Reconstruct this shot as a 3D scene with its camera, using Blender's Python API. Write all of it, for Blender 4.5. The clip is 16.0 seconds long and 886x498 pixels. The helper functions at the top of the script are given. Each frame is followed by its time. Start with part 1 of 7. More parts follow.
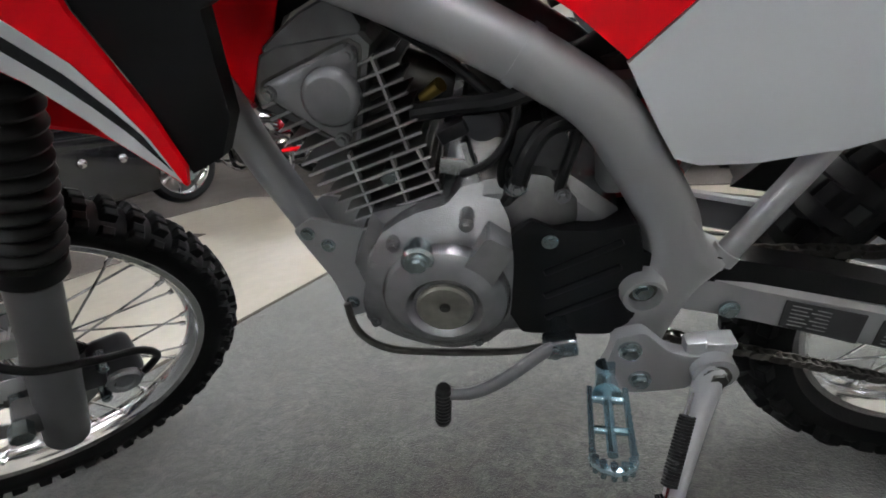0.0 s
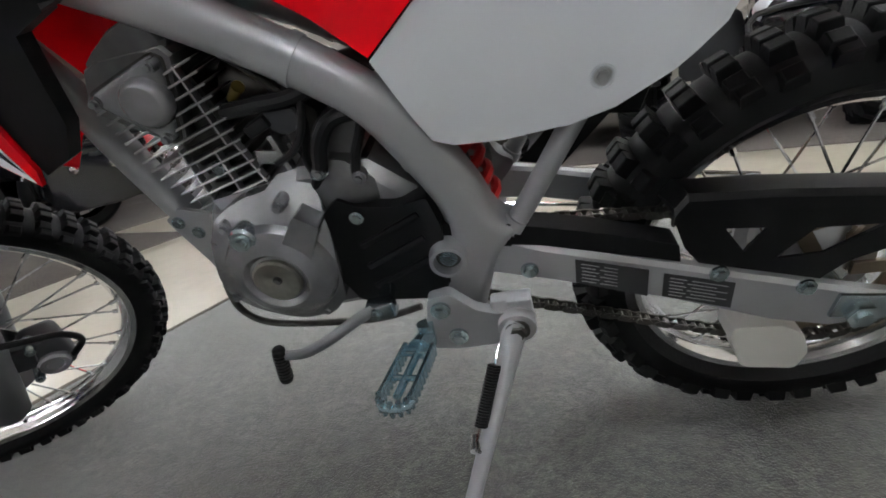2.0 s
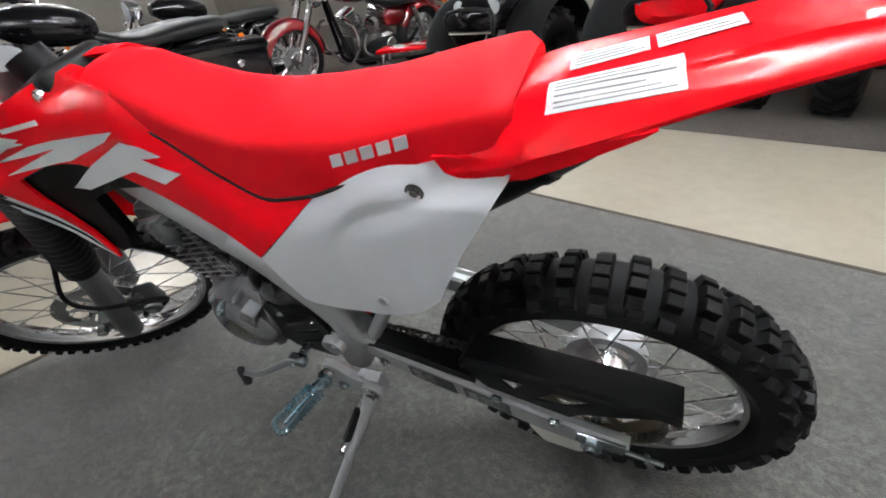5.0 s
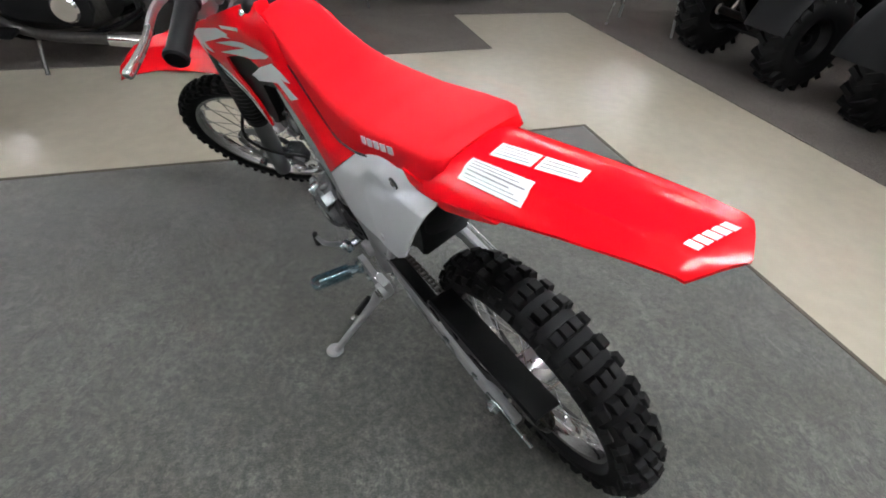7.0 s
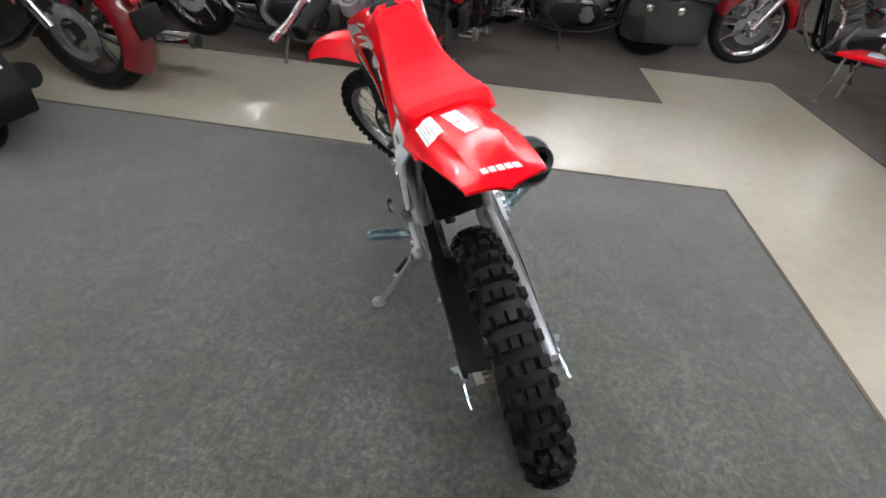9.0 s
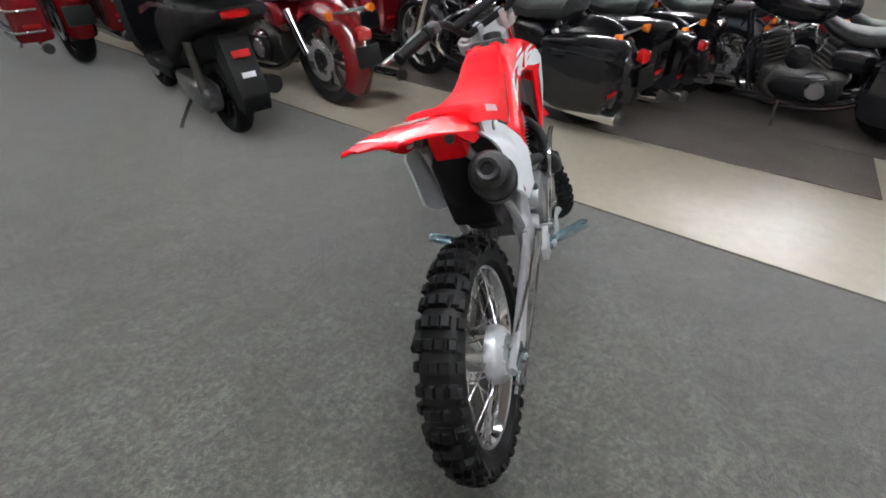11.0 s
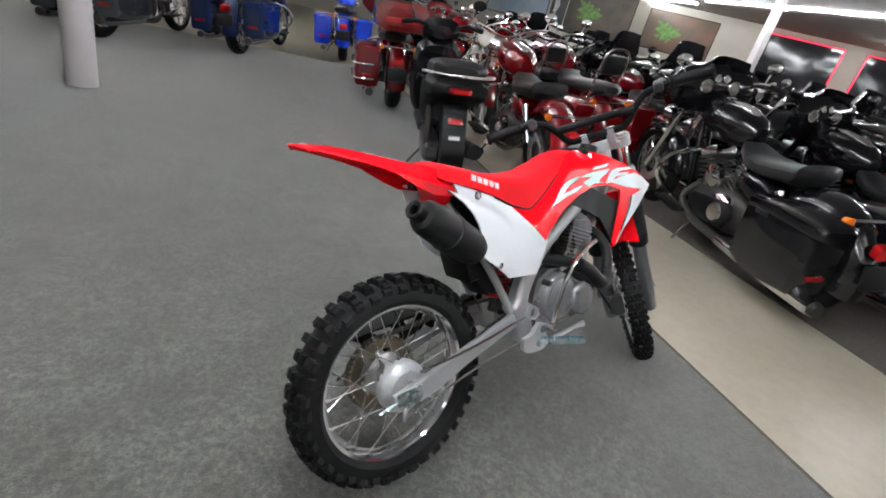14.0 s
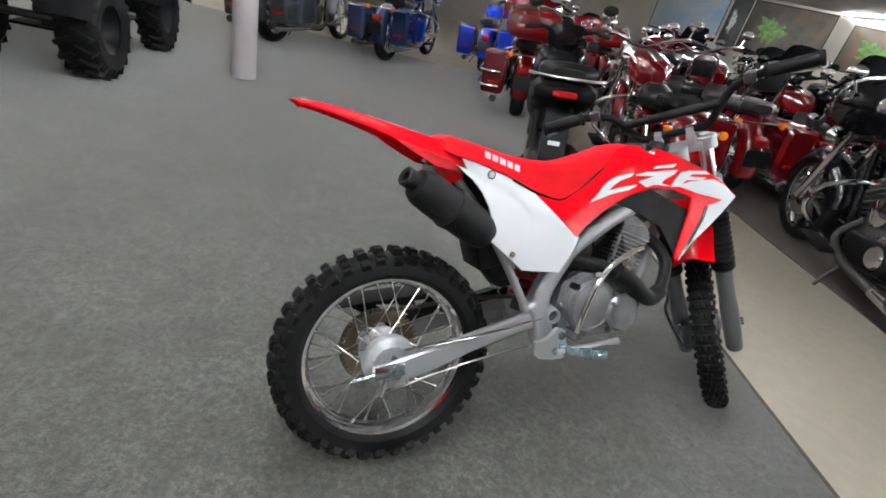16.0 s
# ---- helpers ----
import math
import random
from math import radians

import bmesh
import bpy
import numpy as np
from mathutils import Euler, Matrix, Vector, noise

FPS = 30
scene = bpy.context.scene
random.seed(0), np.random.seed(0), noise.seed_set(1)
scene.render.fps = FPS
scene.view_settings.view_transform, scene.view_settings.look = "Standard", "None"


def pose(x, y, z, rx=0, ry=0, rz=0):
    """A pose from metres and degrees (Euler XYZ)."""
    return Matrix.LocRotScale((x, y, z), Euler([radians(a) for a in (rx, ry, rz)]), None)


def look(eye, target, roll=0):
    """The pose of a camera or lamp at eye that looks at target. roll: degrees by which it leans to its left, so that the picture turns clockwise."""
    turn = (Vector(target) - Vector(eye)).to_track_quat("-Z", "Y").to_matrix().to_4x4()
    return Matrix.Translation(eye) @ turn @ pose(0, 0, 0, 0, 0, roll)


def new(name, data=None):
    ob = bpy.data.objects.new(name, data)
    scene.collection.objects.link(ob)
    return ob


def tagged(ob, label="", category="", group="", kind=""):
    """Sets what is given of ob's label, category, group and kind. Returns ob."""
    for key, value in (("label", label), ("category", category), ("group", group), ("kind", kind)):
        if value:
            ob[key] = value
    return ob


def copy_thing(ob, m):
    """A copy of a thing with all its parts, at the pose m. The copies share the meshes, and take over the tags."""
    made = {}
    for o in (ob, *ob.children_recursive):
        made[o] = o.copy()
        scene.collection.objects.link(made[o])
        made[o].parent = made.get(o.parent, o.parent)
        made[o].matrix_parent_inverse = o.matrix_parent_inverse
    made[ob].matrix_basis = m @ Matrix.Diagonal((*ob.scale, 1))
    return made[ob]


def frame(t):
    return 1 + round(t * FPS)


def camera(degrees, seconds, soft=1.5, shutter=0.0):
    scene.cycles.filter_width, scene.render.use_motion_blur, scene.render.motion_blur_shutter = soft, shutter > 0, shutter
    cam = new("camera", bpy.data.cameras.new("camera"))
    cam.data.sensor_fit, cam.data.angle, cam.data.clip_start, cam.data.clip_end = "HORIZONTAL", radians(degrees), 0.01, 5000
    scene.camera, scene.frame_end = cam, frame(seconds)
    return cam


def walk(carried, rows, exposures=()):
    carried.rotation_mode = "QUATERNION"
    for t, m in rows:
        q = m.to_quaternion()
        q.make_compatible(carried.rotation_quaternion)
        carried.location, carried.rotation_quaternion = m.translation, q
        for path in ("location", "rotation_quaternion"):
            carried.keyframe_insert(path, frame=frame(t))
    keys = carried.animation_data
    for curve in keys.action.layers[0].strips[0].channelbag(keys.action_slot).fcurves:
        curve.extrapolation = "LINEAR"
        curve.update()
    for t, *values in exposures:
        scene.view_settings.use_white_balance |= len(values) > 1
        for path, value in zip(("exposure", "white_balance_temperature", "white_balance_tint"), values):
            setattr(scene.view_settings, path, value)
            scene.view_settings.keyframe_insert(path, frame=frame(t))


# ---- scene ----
cam = camera(85.7, 16.0, soft=1.8)
PATH = [
    (0, (-0.557, -0.662, 0.559), (-0.858, 1.234, -0.001), -6.6),
    (0.5, (-0.505, -0.675, 0.555), (-0.834, 1.211, -0.024), -8.1),
    (1, (-0.441, -0.684, 0.545), (-0.797, 1.19, -0.057), -8.8),
    (1.5, (-0.39, -0.69, 0.537), (-0.753, 1.177, -0.083), -9.6),
    (2, (-0.346, -0.701, 0.538), (-0.706, 1.171, -0.068), -10.0),
    (2.5, (-0.279, -0.71, 0.565), (-0.631, 1.162, -0.044), -10.9),
    (3, (-0.205, -0.716, 0.605), (-0.618, 1.113, -0.09), -11.5),
    (3.5, (-0.14, -0.718, 0.676), (-0.584, 1.085, -0.067), -10.7),
    (4, (-0.083, -0.711, 0.744), (-0.611, 1.025, -0.097), -9.9),
    (4.2, (-0.055, -0.705, 0.768), (-0.636, 1.002, -0.096), -9.9),
    (6.3, (0.243, -0.669, 1.079), (-0.839, 0.47, -0.158), 0.5),
    (6.5, (0.272, -0.658, 1.082), (-0.844, 0.428, -0.174), 1.8),
    (7, (0.352, -0.614, 1.099), (-0.85, 0.352, -0.175), 4.3),
    (7.5, (0.421, -0.576, 1.11), (-0.847, 0.287, -0.173), 5.6),
    (8, (0.502, -0.532, 1.112), (-0.864, 0.198, -0.153), 6.1),
    (8.5, (0.612, -0.469, 1.106), (-0.867, 0.095, -0.117), 6.3),
    (9, (0.683, -0.4, 1.097), (-0.878, -0.008, -0.091), 5.6),
    (9.5, (0.737, -0.313, 1.107), (-0.867, -0.121, -0.071), 6.2),
    (10, (0.789, -0.217, 1.111), (-0.838, -0.245, -0.051), 4.6),
    (10.2, (0.819, -0.165, 1.107), (-0.819, -0.276, -0.036), 4.4),
    (12.3, (0.855, 0.364, 1.136), (-0.671, -0.463, 0.142), 8.4),
    (12.5, (0.848, 0.412, 1.14), (-0.65, -0.48, 0.161), 9.4),
    (13, (0.821, 0.516, 1.148), (-0.597, -0.537, 0.209), 11.0),
    (13.5, (0.744, 0.605, 1.158), (-0.591, -0.591, 0.269), 12.7),
    (14, (0.65, 0.693, 1.177), (-0.587, -0.61, 0.3), 14.8),
    (14.5, (0.587, 0.761, 1.179), (-0.547, -0.639, 0.31), 15.5),
    (15, (0.511, 0.839, 1.187), (-0.516, -0.641, 0.32), 16.8),
    (15.5, (0.433, 0.87, 1.177), (-0.502, -0.66, 0.291), 16.8),
    (16, (0.351, 0.846, 1.143), (-0.422, -0.738, 0.198), 14.8),
]

# ---------------------------------------------------------------- light
EXPO = [(0.0, 0.12), (4.2, 0.12), (6.3, -0.04), (10.2, -0.04), (12.3, 0.0), (16.0, 0.0)]
walk(cam, [(t, look(eye, target, roll)) for t, eye, target, roll in PATH], EXPO)

world = bpy.data.worlds.new("showroom_air")
world.use_nodes = True
world.node_tree.nodes["Background"].inputs[0].default_value = (0.9, 0.95, 1.0, 1)
world.node_tree.nodes["Background"].inputs[1].default_value = 0.01
scene.world = world
TUBE_POWER = 185.0


# ---------------------------------------------------------------- materials
def material(name, colour, rough=0.5, metal=0.0, vary=0.0, scale=20.0, bump=0.0, bump_scale=200.0, second=None, coat=0.0,
             emit=0.0, fine=0.0, fine_scale=120.0, smudge=0.0, spec=0.5):
    m = bpy.data.materials.new(name)
    m.use_nodes = True
    nt = m.node_tree
    b = nt.nodes["Principled BSDF"]
    b.inputs["Base Color"].default_value = (*colour, 1)
    b.inputs["Roughness"].default_value = rough
    b.inputs["Metallic"].default_value = metal
    b.inputs["Specular IOR Level"].default_value = spec
    b.inputs["Coat Weight"].default_value = coat
    b.inputs["Coat Roughness"].default_value = 0.06
    if emit:
        b.inputs["Emission Color"].default_value = (*colour, 1)
        b.inputs["Emission Strength"].default_value = emit
    tc = nt.nodes.new("ShaderNodeTexCoord")
    src = None
    if vary or second:
        n = nt.nodes.new("ShaderNodeTexNoise")
        n.inputs["Scale"].default_value = scale
        n.inputs["Detail"].default_value = 6
        nt.links.new(tc.outputs["Object"], n.inputs["Vector"])
        r = nt.nodes.new("ShaderNodeValToRGB")
        other = second or tuple(c * (1 - vary) for c in colour)
        r.color_ramp.elements[0].position, r.color_ramp.elements[1].position = 0.35, 0.68
        r.color_ramp.elements[0].color, r.color_ramp.elements[1].color = (*other, 1), (*colour, 1)
        nt.links.new(n.outputs["Fac"], r.inputs["Fac"])
        src = r.outputs["Color"]
    if fine:
        n2 = nt.nodes.new("ShaderNodeTexNoise")
        n2.inputs["Scale"].default_value = fine_scale
        n2.inputs["Detail"].default_value = 3
        nt.links.new(tc.outputs["Object"], n2.inputs["Vector"])
        r2 = nt.nodes.new("ShaderNodeValToRGB")
        r2.color_ramp.elements[0].position, r2.color_ramp.elements[1].position = 0.36, 0.64
        r2.color_ramp.elements[0].color = (1 - fine, 1 - fine, 1 - fine, 1)
        r2.color_ramp.elements[1].color = (1 + fine, 1 + fine, 1 + fine, 1)
        nt.links.new(n2.outputs["Fac"], r2.inputs["Fac"])
        mx = nt.nodes.new("ShaderNodeMix")
        mx.data_type, mx.blend_type = "RGBA", "MULTIPLY"
        mx.inputs[0].default_value = 1
        mx.inputs[6].default_value = (*colour, 1)
        if src:
            nt.links.new(src, mx.inputs[6])
        nt.links.new(r2.outputs["Color"], mx.inputs[7])
        src = mx.outputs[2]
    if src:
        nt.links.new(src, b.inputs["Base Color"])
    if smudge:
        n3 = nt.nodes.new("ShaderNodeTexNoise")
        n3.inputs["Scale"].default_value = 9
        n3.inputs["Detail"].default_value = 5
        nt.links.new(tc.outputs["Object"], n3.inputs["Vector"])
        mr = nt.nodes.new("ShaderNodeMapRange")
        mr.inputs["To Min"].default_value, mr.inputs["To Max"].default_value = max(0.03, rough - smudge), rough + smudge
        nt.links.new(n3.outputs["Fac"], mr.inputs["Value"])
        nt.links.new(mr.outputs["Result"], b.inputs["Roughness"])
    if bump:
        n4 = nt.nodes.new("ShaderNodeTexNoise")
        n4.inputs["Scale"].default_value = bump_scale
        n4.inputs["Detail"].default_value = 4
        nt.links.new(tc.outputs["Object"], n4.inputs["Vector"])
        bp = nt.nodes.new("ShaderNodeBump")
        bp.inputs["Strength"].default_value = bump
        bp.inputs["Distance"].default_value = 0.002
        nt.links.new(n4.outputs["Fac"], bp.inputs["Height"])
        nt.links.new(bp.outputs["Normal"], b.inputs["Normal"])
    return m


RED = material("red_plastic", (0.78, 0.002, 0.009), 0.20, spec=0.30, smudge=0.02)
RED_VINYL = material("red_seat_vinyl", (0.74, 0.002, 0.010), 0.58, spec=0.16, bump=0.25, bump_scale=900, vary=0.08, scale=8)
WHITE = material("white_plastic", (0.72, 0.745, 0.78), 0.36, smudge=0.08, vary=0.05, scale=5)
BLACK = material("black_plastic", (0.006, 0.006, 0.0065), 0.46, spec=0.16, bump=0.15, bump_scale=500, smudge=0.06)
MATT_BLACK = material("matt_black_plastic", (0.006, 0.006, 0.0065), 0.62, spec=0.10, bump=0.15, bump_scale=500)
RUBBER = material("tyre_rubber", (0.007, 0.007, 0.0075), 0.58, spec=0.18, vary=0.35, scale=14, bump=0.2, bump_scale=300)
BOOT = material("rubber_boot", (0.007, 0.007, 0.0075), 0.45, spec=0.2)
SILVER = material("silver_paint", (0.40, 0.405, 0.42), 0.34, metal=0.45, coat=0.25, smudge=0.06)
STAND = material("bright_silver_paint", (0.47, 0.475, 0.49), 0.30, metal=0.4, coat=0.2, smudge=0.05)
CAST = material("cast_alloy", (0.315, 0.32, 0.335), 0.24, metal=0.65, bump=0.2, bump_scale=700, vary=0.3, scale=25)
CAST_DARK = material("aged_cast_alloy", (0.17, 0.17, 0.175), 0.36, metal=0.85, bump=0.2, bump_scale=700, vary=0.3, scale=30)
ALLOY = material("bare_alloy", (0.60, 0.60, 0.61), 0.28, metal=0.95, smudge=0.08)
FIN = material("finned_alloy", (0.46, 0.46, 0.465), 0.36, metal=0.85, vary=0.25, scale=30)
CHROME = material("chrome", (0.88, 0.88, 0.90), 0.09, metal=1.0, smudge=0.03)
RIM = material("polished_alloy", (0.90, 0.90, 0.92), 0.11, metal=1.0, smudge=0.05)
BRAKE_CAST = material("light_cast_alloy", (0.50, 0.51, 0.53), 0.38, metal=0.35, vary=0.2, scale=40, bump=0.15, bump_scale=500)
ZINC = material("zinc_steel", (0.52, 0.60, 0.62), 0.24, metal=1.0, second=(0.44, 0.50, 0.53), scale=22)
PEG_ZINC = material("blue_zinc_steel", (0.52, 0.65, 0.70), 0.26, metal=0.95, second=(0.27, 0.44, 0.52), scale=22)
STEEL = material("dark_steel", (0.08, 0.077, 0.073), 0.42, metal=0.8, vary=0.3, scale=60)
CHAIN = material("oiled_chain", (0.12, 0.114, 0.104), 0.30, metal=0.85)
GOLD = material("brass", (0.6, 0.42, 0.12), 0.3, metal=1.0)
FORK = material("fork_slider_paint", (0.14, 0.143, 0.15), 0.33, metal=0.4, smudge=0.05)
SPRING = material("red_spring", (0.55, 0.02, 0.02), 0.35)
MUFFLER = material("matt_black_steel", (0.010, 0.010, 0.0105), 0.48, metal=0.2, spec=0.2, bump=0.15, bump_scale=400)
PAPER = material("label_paper", (0.72, 0.73, 0.74), 0.45)
INK = material("label_ink", (0.28, 0.28, 0.29), 0.5)
PRINT = material("faded_print", (0.34, 0.345, 0.35), 0.5)
DARK_LABEL = material("dark_label", (0.025, 0.025, 0.028), 0.35)
DECAL_WHITE = material("white_decal", (0.72, 0.74, 0.77), 0.3)
DECAL_BLACK = material("black_decal", (0.012, 0.013, 0.016), 0.25)
ORANGE = material("amber_lens", (0.7, 0.16, 0.01), 0.15, coat=0.5)
TAIL = material("red_lens", (0.30, 0.006, 0.008), 0.14, coat=0.6)
GLASS_DARK = material("smoked_screen", (0.012, 0.012, 0.014), 0.08, spec=0.3)
LAMP_GLASS = material("lamp_lens", (0.75, 0.77, 0.8), 0.08, metal=0.6)
SEAT = material("black_seat_vinyl", (0.012, 0.012, 0.0125), 0.40, spec=0.25, bump=0.2, bump_scale=700)
GLOSS_BLACK = material("gloss_black_paint", (0.006, 0.006, 0.007), 0.12, spec=0.3, coat=0.35)
MATT_GREY = material("dark_grey_plastic", (0.035, 0.036, 0.040), 0.42, spec=0.3)
MAROON = material("dark_red_paint", (0.135, 0.003, 0.006), 0.14, coat=0.9)
NAVY = material("navy_paint", (0.008, 0.022, 0.09), 0.14, coat=0.9)
BLUE = material("bright_blue_paint", (0.01, 0.05, 0.55), 0.16, coat=0.8)
PEARL = material("pearl_white_paint", (0.62, 0.60, 0.55), 0.16, coat=0.9)
GREY_PAINT = material("gunmetal_paint", (0.06, 0.065, 0.075), 0.18, metal=0.4, coat=0.9)


# ---------------------------------------------------------------- mesh helpers
def part(name, bm, mat, parent=None, label="", smooth=35.0):
    me = bpy.data.meshes.new(name)
    bmesh.ops.recalc_face_normals(bm, faces=bm.faces)
    if smooth:
        for f in bm.faces:
            f.smooth = True
        for e in bm.edges:
            if len(e.link_faces) == 2 and e.calc_face_angle(0) > radians(smooth):
                e.smooth = False
    bm.to_mesh(me)
    bm.free()
    me.materials.append(mat)
    ob = new(name, me)
    ob.parent = parent
    if label:
        ob["label"] = label
    return ob


def thing(name, m, label, category, group=""):
    ob = new(name)
    ob.empty_display_size = 0.1
    ob.matrix_world = m
    return tagged(ob, label, category, group)


def BM():
    return bmesh.new()


def box(bm, c, size, rot=(0, 0, 0), bevel=0.0, seg=2):
    r = bmesh.ops.create_cube(bm, size=1.0)
    vs = r["verts"]
    m = pose(*c, *rot) @ Matrix.Diagonal((*size, 1))
    bmesh.ops.transform(bm, matrix=m, verts=vs)
    if bevel:
        es = list({e for v in vs for e in v.link_edges})
        bmesh.ops.bevel(bm, geom=es, offset=bevel, segments=seg, profile=0.5, affect="EDGES")
    return bm


def basis(d):
    d = Vector(d).normalized()
    a = Vector((0, 0, 1)) if abs(d.z) < 0.9 else Vector((1, 0, 0))
    x = a.cross(d).normalized()
    return x, d.cross(x), d


def rod(bm, p, q, r0, r1=None, seg=14, caps=True):
    p, q = Vector(p), Vector(q)
    r1 = r0 if r1 is None else r1
    x, y, _ = basis(q - p)
    a, b = [], []
    for i in range(seg):
        c, s = math.cos(2 * math.pi * i / seg), math.sin(2 * math.pi * i / seg)
        a.append(bm.verts.new(p + (x * c + y * s) * r0))
        b.append(bm.verts.new(q + (x * c + y * s) * r1))
    for i in range(seg):
        j = (i + 1) % seg
        bm.faces.new((a[i], a[j], b[j], b[i]))
    if caps:
        bm.faces.new(a[::-1])
        bm.faces.new(b)
    return bm


def smooth_line(pts, n=6):
    pts = [Vector(p) for p in pts]
    out = []
    for i in range(len(pts) - 1):
        p0, p1, p2, p3 = pts[max(i - 1, 0)], pts[i], pts[i + 1], pts[min(i + 2, len(pts) - 1)]
        for k in range(n):
            t = k / n
            out.append(0.5 * ((2 * p1) + (p2 - p0) * t + (2 * p0 - 5 * p1 + 4 * p2 - p3) * t * t + (3 * p1 - p0 - 3 * p2 + p3) * t ** 3))
    return out + [pts[-1]]


def tube(bm, pts, r, seg=12, n=6, flat=None, side=(0, 1, 0), caps=True):
    """A sweep along pts. flat: half-width across side, where the section is oval."""
    line = smooth_line(pts, n) if n > 1 else [Vector(p) for p in pts]
    rs = r if isinstance(r, (list, tuple)) else [r] * 2
    rings = []
    x = None
    for i, p in enumerate(line):
        d = (line[min(i + 1, len(line) - 1)] - line[max(i - 1, 0)]).normalized()
        if flat:
            y = (Vector(side) - d * d.dot(Vector(side))).normalized()
            x = d.cross(y)
        else:
            if x is None:
                x, y, _ = basis(d)
            x = (x - d * x.dot(d)).normalized()
            y = d.cross(x)
        f = i / (len(line) - 1) * (len(rs) - 1)
        k = min(int(f), len(rs) - 2)
        rad = rs[k] + (rs[k + 1] - rs[k]) * (f - k)
        fl = flat * rad / rs[0] if flat else rad
        rings.append([bm.verts.new(p + x * math.cos(2 * math.pi * j / seg) * rad + y * math.sin(2 * math.pi * j / seg) * fl) for j in range(seg)])
    for a, b in zip(rings, rings[1:]):
        for j in range(seg):
            k = (j + 1) % seg
            bm.faces.new((a[j], a[k], b[k], b[j]))
    if caps:
        bm.faces.new(rings[0][::-1])
        bm.faces.new(rings[-1])
    return bm


def lathe(bm, profile, m=None, seg=32, closed=False, ripple=None):
    """profile: (radius, along) turned round the local Y axis of m."""
    m = m or Matrix()
    rings = []
    for r, h in profile:
        ring = []
        for j in range(seg):
            a = 2 * math.pi * j / seg
            ring.append(bm.verts.new(m @ Vector((r * math.cos(a), h, r * math.sin(a)))))
        rings.append(ring)
    pairs = list(zip(rings, rings[1:])) + ([(rings[-1], rings[0])] if closed else [])
    for a, b in pairs:
        for j in range(seg):
            k = (j + 1) % seg
            bm.faces.new((a[j], a[k], b[k], b[j]))
    if not closed:
        if profile[0][0] > 1e-5:
            bm.faces.new(rings[0][::-1])
        if profile[-1][0] > 1e-5:
            bm.faces.new(rings[-1])
    bmesh.ops.remove_doubles(bm, verts=bm.verts, dist=1e-6)
    return bm


def torus(bm, m, R, r, seg=40, sub=10):
    return lathe(bm, [(R + r * math.cos(2 * math.pi * k / sub), r * math.sin(2 * math.pi * k / sub)) for k in range(sub)], m, seg, True)


def panel(bm, outline, yf, thick=0.004, step=0.02, round_to=0):
    """A shell: an outline of (x, z), set at y = yf(x, z), thick towards the middle plane."""
    pts = [Vector((x, 0, z)) for x, z in outline]
    if round_to:
        loop = pts + pts[:1]
        cut = []
        for a, b, c in zip([pts[-1]] + pts[:-1], pts, pts[1:] + pts[:1]):
            cut += [b.lerp(a, round_to), b.lerp(b.lerp(a, round_to).lerp(b.lerp(c, round_to), 0.5), 0.6), b.lerp(c, round_to)]
        pts = cut
    vs = [bm.verts.new(p) for p in pts]
    f0 = bm.faces.new(vs)
    xs, zs = [p.x for p in pts], [p.z for p in pts]
    geom = [f0] + list(f0.edges) + vs
    for axis, lo, hi in ((Vector((1, 0, 0)), min(xs), max(xs)), (Vector((0, 0, 1)), min(zs), max(zs))):
        k = math.floor(lo / step) + 1
        while k * step < hi:
            geom = bmesh.ops.bisect_plane(bm, geom=geom, plane_co=axis * (k * step), plane_no=axis, dist=1e-6)["geom"]
            k += 1
    faces = [g for g in geom if isinstance(g, bmesh.types.BMFace)]
    verts = list({v for f in faces for v in f.verts})
    for v in verts:
        v.co.y = yf(v.co.x, v.co.z)
    if thick:
        side = 1 if sum(v.co.y for v in verts) > 0 else -1
        ex = bmesh.ops.extrude_face_region(bm, geom=faces)
        for g in ex["geom"]:
            if isinstance(g, bmesh.types.BMVert):
                g.co.y -= side * thick
    return bm


def loft(bm, rings, closed=True, caps=True):
    rows = [[bm.verts.new(p) for p in ring] for ring in rings]
    n = len(rows[0])
    for a, b in zip(rows, rows[1:]):
        for j in range(n if closed else n - 1):
            k = (j + 1) % n
            bm.faces.new((a[j], a[k], b[k], b[j]))
    if caps and closed:
        bm.faces.new(rows[0][::-1])
        bm.faces.new(rows[-1])
    return bm


def lerp_table(table, x):
    """Smooth values from rows of (x, a, b, ...)."""
    t = np.array(table)
    return [float(np.interp(x, t[:, 0], t[:, k])) for k in range(1, t.shape[1])]


def disc_on(bm, c, r, y0, y1, seg=24, edge=0.003):
    """A round boss along Y with a chamfered end at y1."""
    s = 1 if y1 > y0 else -1
    return lathe(bm, [(r, y0), (r, y1 - s * edge), (r - edge, y1), (0, y1)], pose(c[0], 0, c[1]), seg)


def bolt(bm, p, r, d=(0, 1, 0), h=0.006):
    p, d = Vector(p), Vector(d).normalized()
    rod(bm, p, p + d * h * 0.4, r * 1.35, seg=14)
    rod(bm, p + d * h * 0.4, p + d * h, r, r * 0.9, seg=6)
    return bm


# ---------------------------------------------------------------- the showroom
K = Vector((-1.13, 1.50, 0))
U = Vector((0.945, -0.326, 0)).normalized()
V = Vector((-0.326, -0.945, 0)).normalized()
ROOM = Matrix(((U.x, V.x, 0, K.x), (U.y, V.y, 0, K.y), (0, 0, 1, 0), (0, 0, 0, 1)))


